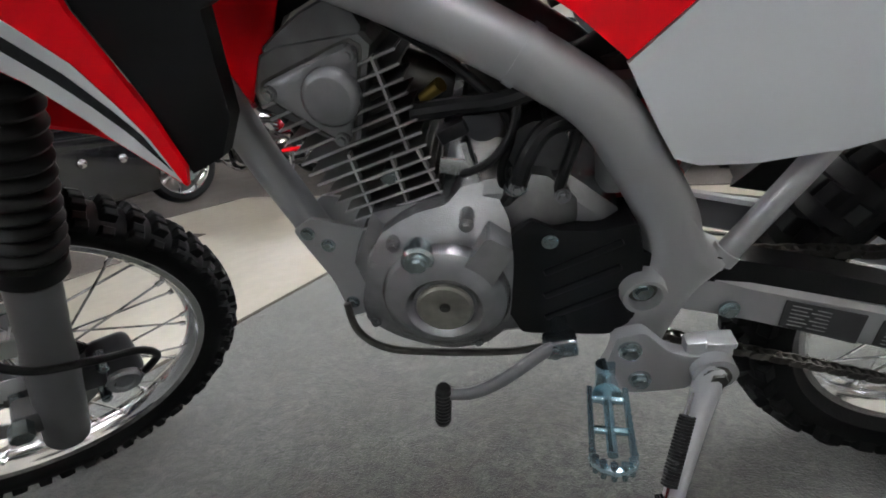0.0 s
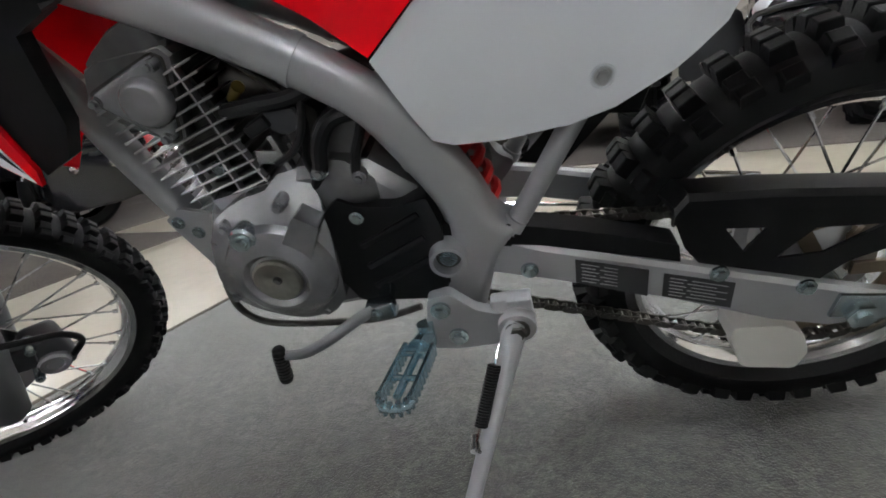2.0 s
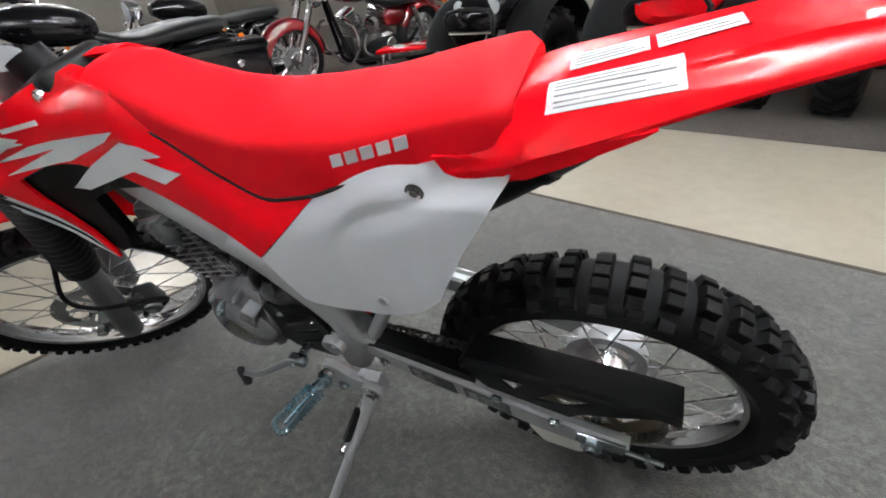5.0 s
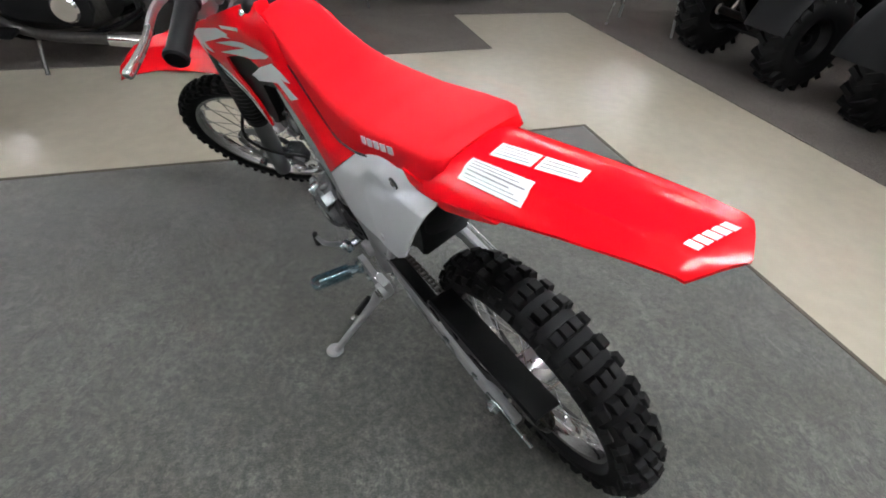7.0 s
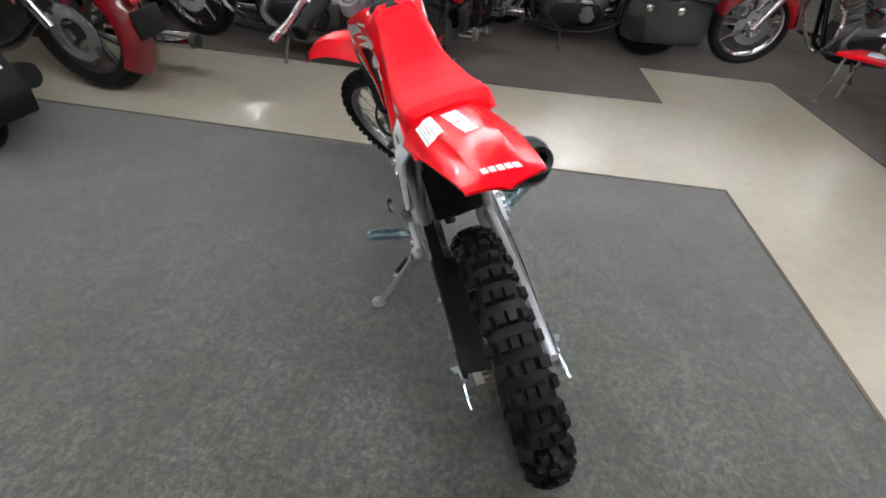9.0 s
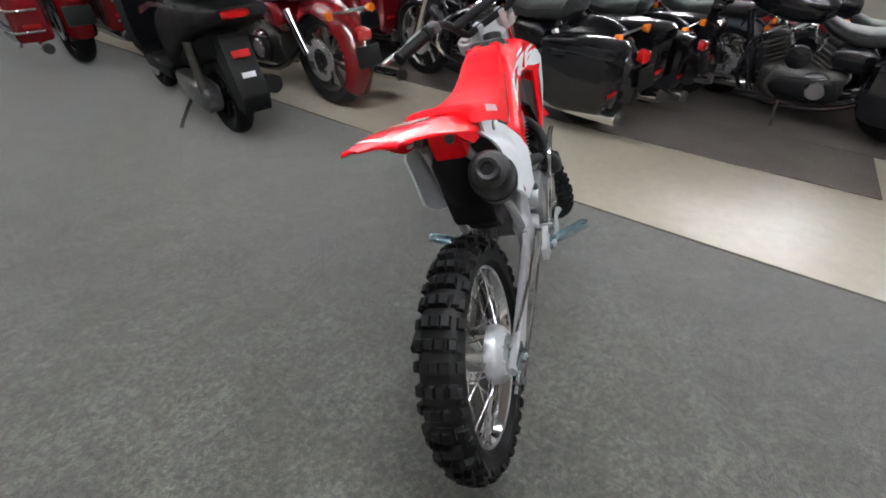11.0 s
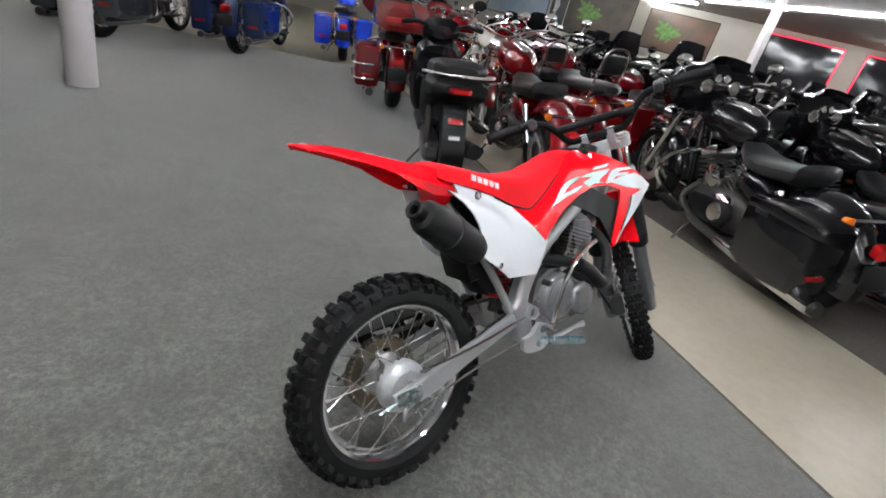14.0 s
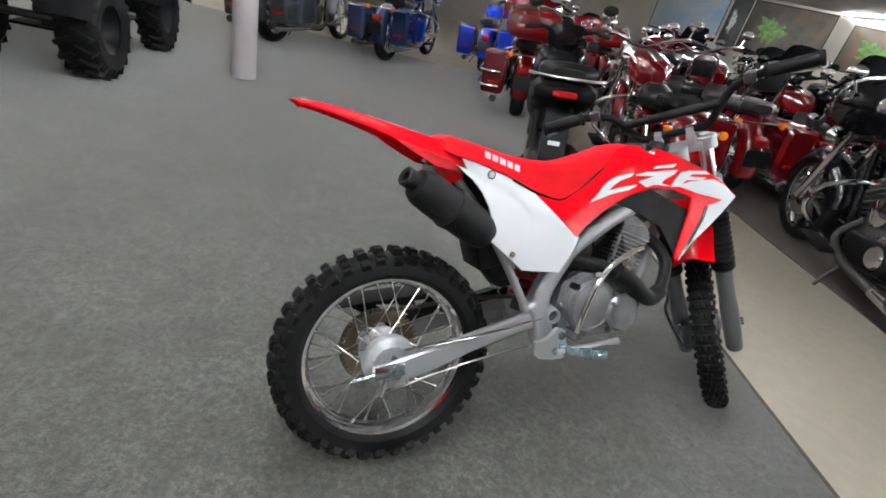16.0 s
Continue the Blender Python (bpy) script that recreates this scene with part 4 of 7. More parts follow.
part("connector", box(BM(), (0.605, 0.07, 0.305), (0.028, 0.018, 0.014), (0, 20, 0), bevel=0.003), BOOT, engine)
part("starter_motor", rod(BM(), (0.53, -0.05, 0.275), (0.53, 0.065, 0.275), 0.028, seg=22), CAST_DARK, engine, "round starter motor housing")
part("rear_mount", tube(BM(), [(0.463, 0.05, 0.33), (0.46, 0.05, 0.27), (0.458, 0.05, 0.225)], 0.018, 12), SILVER, dirt_bike)
# right side covers
bm = panel(BM(), [(0.735, 0.13), (0.725, 0.19), (0.70, 0.225), (0.60, 0.255), (0.52, 0.255), (0.462, 0.225), (0.45, 0.15), (0.475, 0.085), (0.56, 0.062), (0.68, 0.072)], lambda a, b: -0.096, 0.03, 0.03, 0.12)
part("clutch_case", bm, CAST, engine, "cast engine side case")
bm = lathe(BM(), [(0.082, -0.09), (0.082, -0.112), (0.077, -0.122), (0.068, -0.126), (0.062, -0.1245), (0.05, -0.1275), (0, -0.129)], pose(0.555, 0, 0.165), 48)
part("clutch_cover", bm, CAST, engine, "round silver clutch cover", smooth=28)
bm = lathe(BM(), [(0.056, -0.09), (0.056, -0.132), (0.051, -0.140), (0.044, -0.1425), (0.040, -0.141), (0.02, -0.1435), (0, -0.1435)], pose(0.658, 0, 0.148), 44)
part("filter_cover", bm, CAST, engine, "round silver oil filter cover", smooth=28)
for k in range(9):
    ang = 0.35 + k * 0.69
    px, pz = 0.592 + 0.125 * math.cos(ang), 0.158 + 0.085 * math.sin(ang)
    part("case_bolt", bolt(rod(BM(), (px, -0.08, pz), (px, -0.104, pz), 0.0085, 0.0075, seg=12), (px, -0.104, pz), 0.0048, (0, -1, 0)), CAST, engine)
for k in range(3):
    ang = 0.5 + k * 2.09
    px, pz = 0.658 + 0.050 * math.cos(ang), 0.148 + 0.050 * math.sin(ang)
    part("filter_bolt", bolt(BM(), (px, -0.139, pz), 0.005, (0, -1, 0)), ZINC, engine)
part("oil_cap", bolt(rod(BM(), (0.50, -0.09, 0.215), (0.50, -0.118, 0.215), 0.014, 0.012, seg=18), (0.50, -0.118, 0.215), 0.009, (0, -1, 0)), BLACK, engine, "black oil filler cap")
part("kick_joint", rod(BM(), (0.503, -0.10, 0.083), (0.503, -0.150, 0.083), 0.016, 0.013, seg=18), CHROME, engine)
part("clutch_arm", tube(BM(), [(0.565, -0.105, 0.25), (0.585, -0.118, 0.262), (0.61, -0.12, 0.262)], 0.006, 10), ALLOY, engine)
part("kick_lever", tube(BM(), [(0.505, -0.135, 0.085), (0.512, -0.145, 0.16), (0.53, -0.155, 0.235), (0.565, -0.16, 0.292), (0.625, -0.16, 0.33), (0.655, -0.165, 0.345)], 0.0075, 10), CHROME, engine, "chromed kick-start lever")
# exhaust
HEADER = [(0.745, -0.02, 0.36), (0.80, -0.055, 0.345), (0.825, -0.095, 0.29), (0.79, -0.125, 0.215), (0.725, -0.135, 0.19), (0.66, -0.13, 0.235), (0.60, -0.115, 0.27), (0.50, -0.085, 0.29), (0.40, -0.075, 0.31), (0.30, -0.075, 0.33), (0.22, -0.088, 0.365)]
part("exhaust_header", tube(BM(), HEADER, 0.0175, 16, 6), MUFFLER, dirt_bike, "black looped exhaust header pipe")
part("heat_shield", tube(BM(), [(0.775, -0.138, 0.212), (0.725, -0.150, 0.195), (0.66, -0.147, 0.24), (0.61, -0.135, 0.268)], 0.0235, 14, 6), MUFFLER, dirt_bike)
ma, mb = Vector((0.004, -0.126, 0.460)), Vector((0.218, -0.080, 0.346))
x, y, d = basis(mb - ma)
MUF = Matrix(((x.x, d.x, y.x, ma.x), (x.y, d.y, y.y, ma.y), (x.z, d.z, y.z, ma.z), (0, 0, 0, 1)))
muffler = part("muffler", lathe(BM(), [(0.024, -0.010), (0.036, -0.004), (0.043, 0.010), (0.046, 0.04), (0.049, 0.12), (0.049, 0.21), (0.044, 0.235), (0.03, 0.25), (0.022, 0.26)], MUF, 36), MUFFLER, dirt_bike, "matt black exhaust silencer")
part("tailpipe", lathe(BM(), [(0.013, -0.006), (0.013, -0.036), (0.0205, -0.040), (0.023, -0.037), (0.023, -0.002)], MUF, 26), MUFFLER, muffler, "short black tailpipe")
part("muffler_strap", lathe(BM(), [(0.0485, 0.10), (0.0515, 0.102), (0.0515, 0.118), (0.0485, 0.12)], MUF, 36), MUFFLER, muffler)

# swingarm
for sgn in (1, -1):
    rings = []
    for px, zt, zb, y in ((0.445, 0.165, 0.100, 0.062), (0.40, 0.150, 0.092, 0.078), (0.333, 0.128, 0.080, 0.088), (0.20, 0.088, 0.036, 0.092), (0.08, 0.050, -0.014, 0.094), (0.02, 0.031, -0.030, 0.094), (-0.01, 0.022, -0.026, 0.094), (-0.055, 0.010, -0.012, 0.094)):
        w = 0.010
        ch = 0.005
        rings.append([Vector((px, sgn * (y + 0.003 + a), z)) for a, z in ((-w, zb + ch), (-w, zt - ch), (-w + ch, zt), (w - ch, zt), (w, zt - ch), (w, zb + ch), (w - ch, zb), (-w + ch, zb))])
    arm = part("swingarm", loft(BM(), rings), SILVER, dirt_bike, "silver painted swingarm")
    bm = BM()
    box(bm, (-0.012, sgn * 0.110, 0.004), (0.075, 0.006, 0.034), (0, -8, 0), bevel=0.002)
    rod(bm, (-0.05, sgn * 0.110, -0.004), (-0.105, sgn * 0.110, -0.018), 0.0042, seg=10)
    rod(bm, (-0.078, sgn * 0.110, -0.011), (-0.084, sgn * 0.110, -0.0125), 0.0085, seg=6)
    part("chain_adjuster", bm, ZINC, arm, "threaded zinc chain adjuster")
    bm = BM()
    rod(bm, (0, sgn * 0.05, 0), (0, sgn * 0.128, 0), 0.0085)
    rod(bm, (0, sgn * 0.112, 0), (0, sgn * 0.124, 0), 0.0165, seg=6)
    part("axle_nut", bm, ZINC, arm)
for px, pz, py in ((0.350, 0.100, 0.101), (0.149, 0.070, 0.105), (0.058, 0.040, 0.107)):
    part("arm_bolt", bolt(BM(), (px, py, pz), 0.0075, h=0.008), ZINC, dirt_bike)
for (a0, a1) in ((0.300, 0.222), (0.206, 0.130)):
    def arm_z(a):
        return 0.104 + (a - 0.333) * 0.34
    bm = panel(BM(), [(a0, arm_z(a0) + 0.017), (a1, arm_z(a1) + 0.019), (a1, arm_z(a1) - 0.020), (a0, arm_z(a0) - 0.017)], lambda a, b: 0.1064 if a < 0.25 else 0.1045, 0.001, 0.5)
    sticker = part("warning_sticker", bm, DARK_LABEL, dirt_bike, "dark sticker with pale unreadable lines", smooth=0)
    bm = BM()
    for k in range(6):
        zc = 0.0125 - 0.005 * k
        b0, b1 = a0 - 0.006, a1 + 0.006 + 0.012 * (k % 2)
        for q0, q1 in ((b0, b0 - (b0 - b1) * 0.3), (b0 - (b0 - b1) * 0.36, b1)):
            box(bm, ((q0 + q1) / 2, 0.1072 if a0 < 0.25 else 0.1053, arm_z((q0 + q1) / 2) + zc), (abs(q0 - q1), 0.0006, 0.0009), (0, -19, 0))
    part("sticker_print", bm, PRINT, sticker, smooth=0)
# brake rod on the right
part("brake_rod", tube(BM(), [(0.42, -0.115, 0.06), (0.20, -0.118, 0.02), (-0.03, -0.11, -0.055)], 0.0032, 8), CHROME, dirt_bike, "thin chrome brake rod")
part("torque_arm", tube(BM(), [(0.40, -0.112, 0.128), (0.2, -0.114, 0.085), (0.02, -0.105, 0.055)], 0.0035, 8), CHROME, dirt_bike)
part("brake_arm", tube(BM(), [(0.005, -0.085, 0.03), (-0.015, -0.10, -0.02), (-0.03, -0.11, -0.06)], 0.007, 10), CAST, dirt_bike, "cast brake arm")
# chain
bm = BM()
top = [(0.475, 0.130), (0.374, 0.137), (0.25, 0.130), (0.10, 0.112), (0.02, 0.103)]
bottom = [(0.475, 0.055), (0.392, 0.020), (0.25, -0.03), (0.113, -0.078), (0.03, -0.100)]
arc = [(0.103 * math.cos(a), 0.103 * math.sin(a)) for a in [math.pi / 2 + math.pi * k / 14 for k in range(1, 14)]]
front_arc = [(0.475 + 0.0375 * math.cos(a), 0.0925 + 0.0375 * math.sin(a)) for a in [-math.pi / 2 + math.pi * k / 6 for k in range(1, 6)]]
loop = [Vector((a, 0.056, b)) for a, b in smooth_line([(p[0], 0, p[1]) for p in top], 12) and [(q.x, q.z) for q in smooth_line([(p[0], 0, p[1]) for p in top], 12)]] + [Vector((a, 0.056, b)) for a, b in arc] + [q for q in [Vector((w.x, 0.056, w.z)) for w in smooth_line([(p[0], 0, p[1]) for p in bottom[::-1]], 12)]] + [Vector((a, 0.056, b)) for a, b in front_arc]
total, pts = 0.0, [loop[0]]
for a, b in zip(loop, loop[1:] + loop[:1]):
    seg = (b - a).length
    while total + seg >= 0.0125:
        a = a + (b - a) * ((0.0125 - total) / seg)
        pts.append(a)
        seg = (b - a).length
        total = 0.0
    total += seg
for i, (a, b) in enumerate(zip(pts, pts[1:])):
    mid, d = (a + b) / 2, b - a
    ang = math.degrees(math.atan2(-d.z, d.x))
    off = 0.0062 if i % 2 else 0.0042
    for sg in (1, -1):
        box(bm, (mid.x, 0.056 + sg * off, mid.z), (0.0165, 0.0016, 0.0095), (0, ang, 0))
    rod(bm, (a.x, 0.048, a.z), (a.x, 0.064, a.z), 0.0040, seg=6)
part("chain", bm, CHAIN, dirt_bike, "oiled steel drive chain", smooth=0)
# chain slider and guard
bm = panel(BM(), [(0.447, 0.175), (0.36, 0.160), (0.26, 0.132), (0.19, 0.108), (0.186, 0.082), (0.333, 0.124), (0.447, 0.150)], lambda a, b: 0.096, 0.03, 0.2, 0.08)
part("chain_slider", bm, BLACK, dirt_bike, "black plastic chain slider on the swingarm")
GUARD = dict(a=(0.199, 0.145), b=(0.187, 0.168), c=(0.03, 0.150), d=(-0.104, 0.129), e=(-0.117, 0.117), f=(-0.085, 0.104), g=(-0.039, 0.080), h=(0.015, 0.059), i=(0.045, 0.029), j=(0.105, 0.026), k=(0.143, 0.045), l=(0.183, 0.100),
             A=(0.145, 0.121), B=(0.103, 0.116), C=(0.122, 0.087), P=(0.091, 0.072), Q=(0.057, 0.109), R=(-0.008, 0.105), S=(0.042, 0.074))
bm = BM()
corner = {k: bm.verts.new((p[0], 0.094, p[1])) for k, p in GUARD.items()}
web = [bm.faces.new([corner[k] for k in run]) for run in "bcBA cQB cRQ cdR defR fgR ghSR hiS ijPS jkCP BQPC klC lAC laA abA".split()]
for g in bmesh.ops.extrude_face_region(bm, geom=web)["geom"]:
    if isinstance(g, bmesh.types.BMVert):
        g.co.y -= 0.004
guard = part("chain_guard", bm, BLACK, dirt_bike, "matt black plastic chain guard with triangular openings")
rings = []
for px, pz in ((0.199, 0.152), (0.187, 0.169), (0.10, 0.161), (0.02, 0.150), (-0.06, 0.138), (-0.102, 0.131), (-0.116, 0.126)):
    rings.append([Vector((px, yy, pz + dz)) for yy, dz in ((0.0920, -0.020), (0.0995, -0.018), (0.1005, -0.004), (0.096, 0.003), (0.072, -0.001), (0.041, -0.012), (0.041, -0.015), (0.090, -0.004))])
part("guard_lip", loft(BM(), rings), BLACK, guard)
bm = panel(BM(), [(0.110, -0.042), (0.113, -0.062), (0.091, -0.118), (0.026, -0.128), (0.016, -0.098), (0.028, -0.062), (0.055, -0.044)], lambda a, b: 0.088, 0.044, 0.1, 0.12)
part("chain_guide", bm, material("white_nylon", (0.72, 0.71, 0.66), 0.4), dirt_bike, "white nylon chain guide")
# foot pegs, stand, shift lever
def foot_peg(sgn, base, tip):
    base, tip = Vector(base), Vector(tip)
    d = (tip - base).normalized()
    w = Vector((1, 0, 0)) - d * d.x
    w.normalize()
    up = d.cross(w) * sgn
    bm = BM()
    n = 9
    for s2 in (-1, 1):
        for k in range(n):
            p = base + d * (0.010 + 0.082 * k / n) + w * s2 * 0.0165
            q = p + d * 0.0092
            rod(bm, p - up * 0.006, p + up * 0.010, 0.0030, 0.0022, seg=6)
            vs = [bm.verts.new(p + d * a + w * b * 0.0018 + up * c) for c in (-0.008, 0.005) for a, b in ((0, -1), (0.0095, -1), (0.0095, 1), (0, 1))]
            for f in ((0, 1, 2, 3), (4, 5, 6, 7), (0, 1, 5, 4), (1, 2, 6, 5), (2, 3, 7, 6), (3, 0, 4, 7)):
                bm.faces.new([vs[i] for i in f])
    for k in range(7):
        a = math.pi * k / 6
        c0 = base + d * (0.092 + 0.013 * math.sin(a)) + w * 0.0165 * math.cos(a)
        rod(bm, c0 - up * 0.008, c0 + up * 0.009, 0.0034, 0.0024, seg=6)
    arcp = [base + d * (0.092 + 0.013 * math.sin(math.pi * k / 6)) + w * 0.0165 * math.cos(math.pi * k / 6) for k in range(7)]
    tube(bm, arcp, 0.004, 8, 1)
    for along in (0.02, 0.06):
        rod(bm, base + d * along - w * 0.0165, base + d * along + w * 0.0165, 0.0035, seg=8)
    rod(bm, base, base + d * 0.088, 0.0045, seg=8)
    rod(bm, base - d * 0.018 - up * 0.014, base - d * 0.018 + up * 0.014, 0.010, seg=12)
    rod(bm, base - d * 0.018, base + d * 0.012, 0.009, 0.014, seg=10)
    return part("foot_peg", bm, PEG_ZINC, dirt_bike, "serrated zinc foot peg")


foot_peg(1, (0.478, 0.162, 0.060), (0.491, 0.256, 0.082))
foot_peg(-1, (0.470, -0.155, 0.052), (0.512, -0.240, 0.074))
for sgn in (1, -1):
    out = [(0.466, 0.102), (0.440, 0.108), (0.415, 0.080), (0.395, 0.072), (0.375, 0.070), (0.375, 0.036), (0.395, 0.022), (0.440, 0.018), (0.474, 0.022), (0.482, 0.050), (0.472, 0.072)]
    bm = panel(BM(), out, lambda a, b: sgn * 0.138, 0.014, 0.3, 0.15)
    br = part("peg_bracket", bm, SILVER, dirt_bike, "silver foot peg bracket")
    for q in ((0.453, 0.088), (0.440, 0.044)):
        part("bracket_bolt", bolt(BM(), (q[0], sgn * 0.140, q[1]), 0.0085, (0, sgn, 0), 0.009), ZINC, br)
bm = BM()
pv, ft = Vector((0.371, 0.138, 0.054)), Vector((0.478, 0.316, -0.175))
tube(bm, [pv + Vector((0, 0, 0.006)), pv.lerp(ft, 0.18), pv.lerp(ft, 0.6), ft], [0.016, 0.0115, 0.0092, 0.0092], 14, 4)
box(bm, (0.374, 0.126, 0.066), (0.046, 0.018, 0.044), (0, 4, 0), bevel=0.005)
box(bm, (0.366, 0.128, 0.084), (0.028, 0.020, 0.008), bevel=0.002)
rod(bm, pv - Vector((0, 0.012, 0)), pv + Vector((0, 0.010, 0)), 0.0215, seg=20)
stand = part("kickstand", bm, STAND, dirt_bike, "silver kickstand propping the bike")
nrm = (BIKE.to_3x3().inverted() @ Vector((0, 0, 1)))
gx = (BIKE.to_3x3().inverted() @ Vector((1, 0, 0)))
foot_c = BIKE.inverted() @ Vector((-0.479, -0.307, 0.0065))
bm = BM()
rod(bm, foot_c, foot_c + nrm * 0.007, 0.024, 0.021, seg=20)
rod(bm, foot_c + nrm * 0.006, ft, 0.016, 0.011, seg=12)
part("stand_foot", bm, STAND, stand)
part("stand_bolt", bolt(BM(), pv + Vector((0, 0.010, 0)), 0.0105, h=0.009), STEEL, stand)
sa, sb = pv + Vector((0.022, 0.020, -0.012)), pv.lerp(ft, 0.44) + Vector((0.014, 0.014, 0.004))
bm = BM()
d = (sb - sa)
x, y, _ = basis(d)
coil = [sa + d * (0.2 + 0.6 * k / 150) + (x * math.cos(k * 0.9) + y * math.sin(k * 0.9)) * 0.0068 for k in range(151)]
tube(bm, coil, 0.0017, 5, 1)
rod(bm, sa + d * 0.2, sa + d * 0.8, 0.0062, seg=10)
part("stand_spring", bm, BOOT, stand, "black coil spring")
bm = BM()
rod(bm, sa, sa + d * 0.2, 0.0018, seg=6)
part("spring_hook", bm, CHROME, stand)
bm = BM()
rod(bm, sa + d * 0.8, sb, 0.0018, seg=6)
rod(bm, sb - Vector((0, 0.012, 0)), sb + Vector((0, 0.006, 0)), 0.0065, seg=12)
part("spring_hook", bm, CHROME, stand)
bm = tube(BM(), [(0.522, 0.140, 0.098), (0.54, 0.152, 0.100), (0.575, 0.172, 0.090), (0.605, 0.180, 0.080), (0.628, 0.182, 0.080), (0.637, 0.183, 0.083)], [0.0075, 0.007, 0.0065, 0.006], 10, 5, flat=0.006, side=(0, 1, 0.3))
shifter = part("gear_lever", bm, FORK, dirt_bike, "silver gear shift lever")
bm = BM()
prof = [(0.006, -0.002), (0.0075, 0.0)]
for k in range(9):
    prof += [(0.0075, 0.003 + 0.0046 * k), (0.0085, 0.0052 + 0.0046 * k)]
prof += [(0.0075, 0.046)]
a, b = Vector((0.636, 0.182, 0.090)), Vector((0.642, 0.188, 0.046))
x, y, d2 = basis(b - a)
lathe(bm, prof, Matrix(((x.x, d2.x, y.x, a.x), (x.y, d2.y, y.y, a.y), (x.z, d2.z, y.z, a.z), (0, 0, 0, 1))), 14)
part("lever_rubber", bm, BOOT, shifter, "black ribbed rubber lever tip")
part("lever_end", rod(BM(), b - (b - a) * 0.05, b + (b - a) * 0.06, 0.0078, 0.006), ZINC, shifter)
bm = BM()
box(bm, (0.520, 0.138, 0.097), (0.034, 0.020, 0.022), (0, 8, 0), bevel=0.004)
bolt(bm, (0.526, 0.148, 0.097), 0.006)
rod(bm, (0.518, 0.06, 0.097), (0.518, 0.138, 0.097), 0.009)
part("shift_clamp", bm, ZINC, shifter)
part("brake_pedal", tube(BM(), [(0.44, -0.15, 0.045), (0.52, -0.155, 0.058), (0.60, -0.145, 0.062), (0.645, -0.15, 0.068)], [0.008, 0.007, 0.0065, 0.011], 10), SILVER, dirt_bike, "silver rear brake pedal")

# airbox, rear flap, shock
rings = []
for y in (-0.058, -0.05, 0.05, 0.058):
    sc = 0.95 if abs(y) > 0.055 else 1
    rings.append([Vector((0.26 + (a - 0.26) * sc, y, 0.38 + (b - 0.38) * sc)) for a, b in ((0.17, 0.50), (0.22, 0.502), (0.34, 0.47), (0.41, 0.40), (0.40, 0.34), (0.33, 0.29), (0.26, 0.25), (0.225, 0.245), (0.205, 0.30), (0.185, 0.38), (0.17, 0.44))])
part("airbox", loft(BM(), rings), BLACK, dirt_bike, "black plastic airbox")
rings = []
for px, pz, w in ((0.12, 0.50, 0.050), (0.145, 0.41, 0.050), (0.19, 0.318, 0.050), (0.24, 0.248, 0.050), (0.288, 0.196, 0.045)):
    rings.append([Vector((px + 0.010 * abs(t) ** 2 * 1.5, t * w, pz)) for t in (-1, -0.6, 0, 0.6, 1)] + [Vector((px + 0.045 + 0.010 * abs(t) ** 2 * 1.5, t * w, pz + 0.012)) for t in (1, 0.6, 0, -0.6, -1)])
part("inner_mudguard", loft(BM(), rings), BLACK, dirt_bike, "black rubber inner mudguard flap")
bm = BM()
pa, pb = Vector((0.455, 0.02, 0.345)), Vector((0.395, 0.02, 0.110))
x, y, _ = basis(pb - pa)
tube(bm, [pa + (pb - pa) * (0.1 + 0.72 * k / 90) + (x * math.cos(k * 0.49) + y * math.sin(k * 0.49)) * 0.031 for k in range(91)], 0.0066, 8, 1)
shock = part("shock_spring", bm, SPRING, dirt_bike, "red shock absorber coil spring")
part("shock_body", rod(BM(), pa, pb, 0.019, 0.016, seg=18), STEEL, shock)

# bodywork
SEAT_ROWS = [(0.072, 0.570, 0.548, 0.068), (0.088, 0.580, 0.540, 0.079), (0.15, 0.570, 0.528, 0.081), (0.25, 0.551, 0.500, 0.083), (0.33, 0.546, 0.470, 0.081), (0.40, 0.546, 0.455, 0.077), (0.43, 0.549, 0.457, 0.074), (0.48, 0.560, 0.487, 0.069), (0.55, 0.587, 0.545, 0.062), (0.60, 0.611, 0.575, 0.057),
             (0.65, 0.620, 0.595, 0.053), (0.675, 0.616, 0.603, 0.049), (0.695, 0.606, 0.600, 0.040)]
TOP_EDGE = [(0.08, 0.548), (0.15, 0.543), (0.22, 0.519), (0.298, 0.487), (0.345, 0.470), (0.405, 0.458), (0.43, 0.460), (0.50, 0.507), (0.56, 0.560), (0.60, 0.600), (0.655, 0.617), (0.72, 0.622)]


def side_y(a, b):
    base = lerp_table([(0.0, 0.080), (0.10, 0.083), (0.30, 0.090), (0.42, 0.090), (0.52, 0.084), (0.65, 0.080), (0.74, 0.085), (0.85, 0.097), (0.95, 0.110), (1.05, 0.110)], a)[0]
    y = base + lerp_table([(0.25, 0.030), (0.32, 0.026), (0.42, 0.014), (0.52, 0.0), (0.62, -0.004)], b)[0] * (1 if a < 0.75 else 0.35)
    if 0.08 < a < 0.80:
        # drawn in to meet the seat
        near = max(0.0, min(1.0, 1 - (lerp_table(TOP_EDGE, a)[0] - b) / 0.06)) ** 2.0 * min(1.0, (0.80 - a) / 0.09)
        y += (lerp_table(SEAT_ROWS, a)[2] - 0.004 - y) * near
    return y


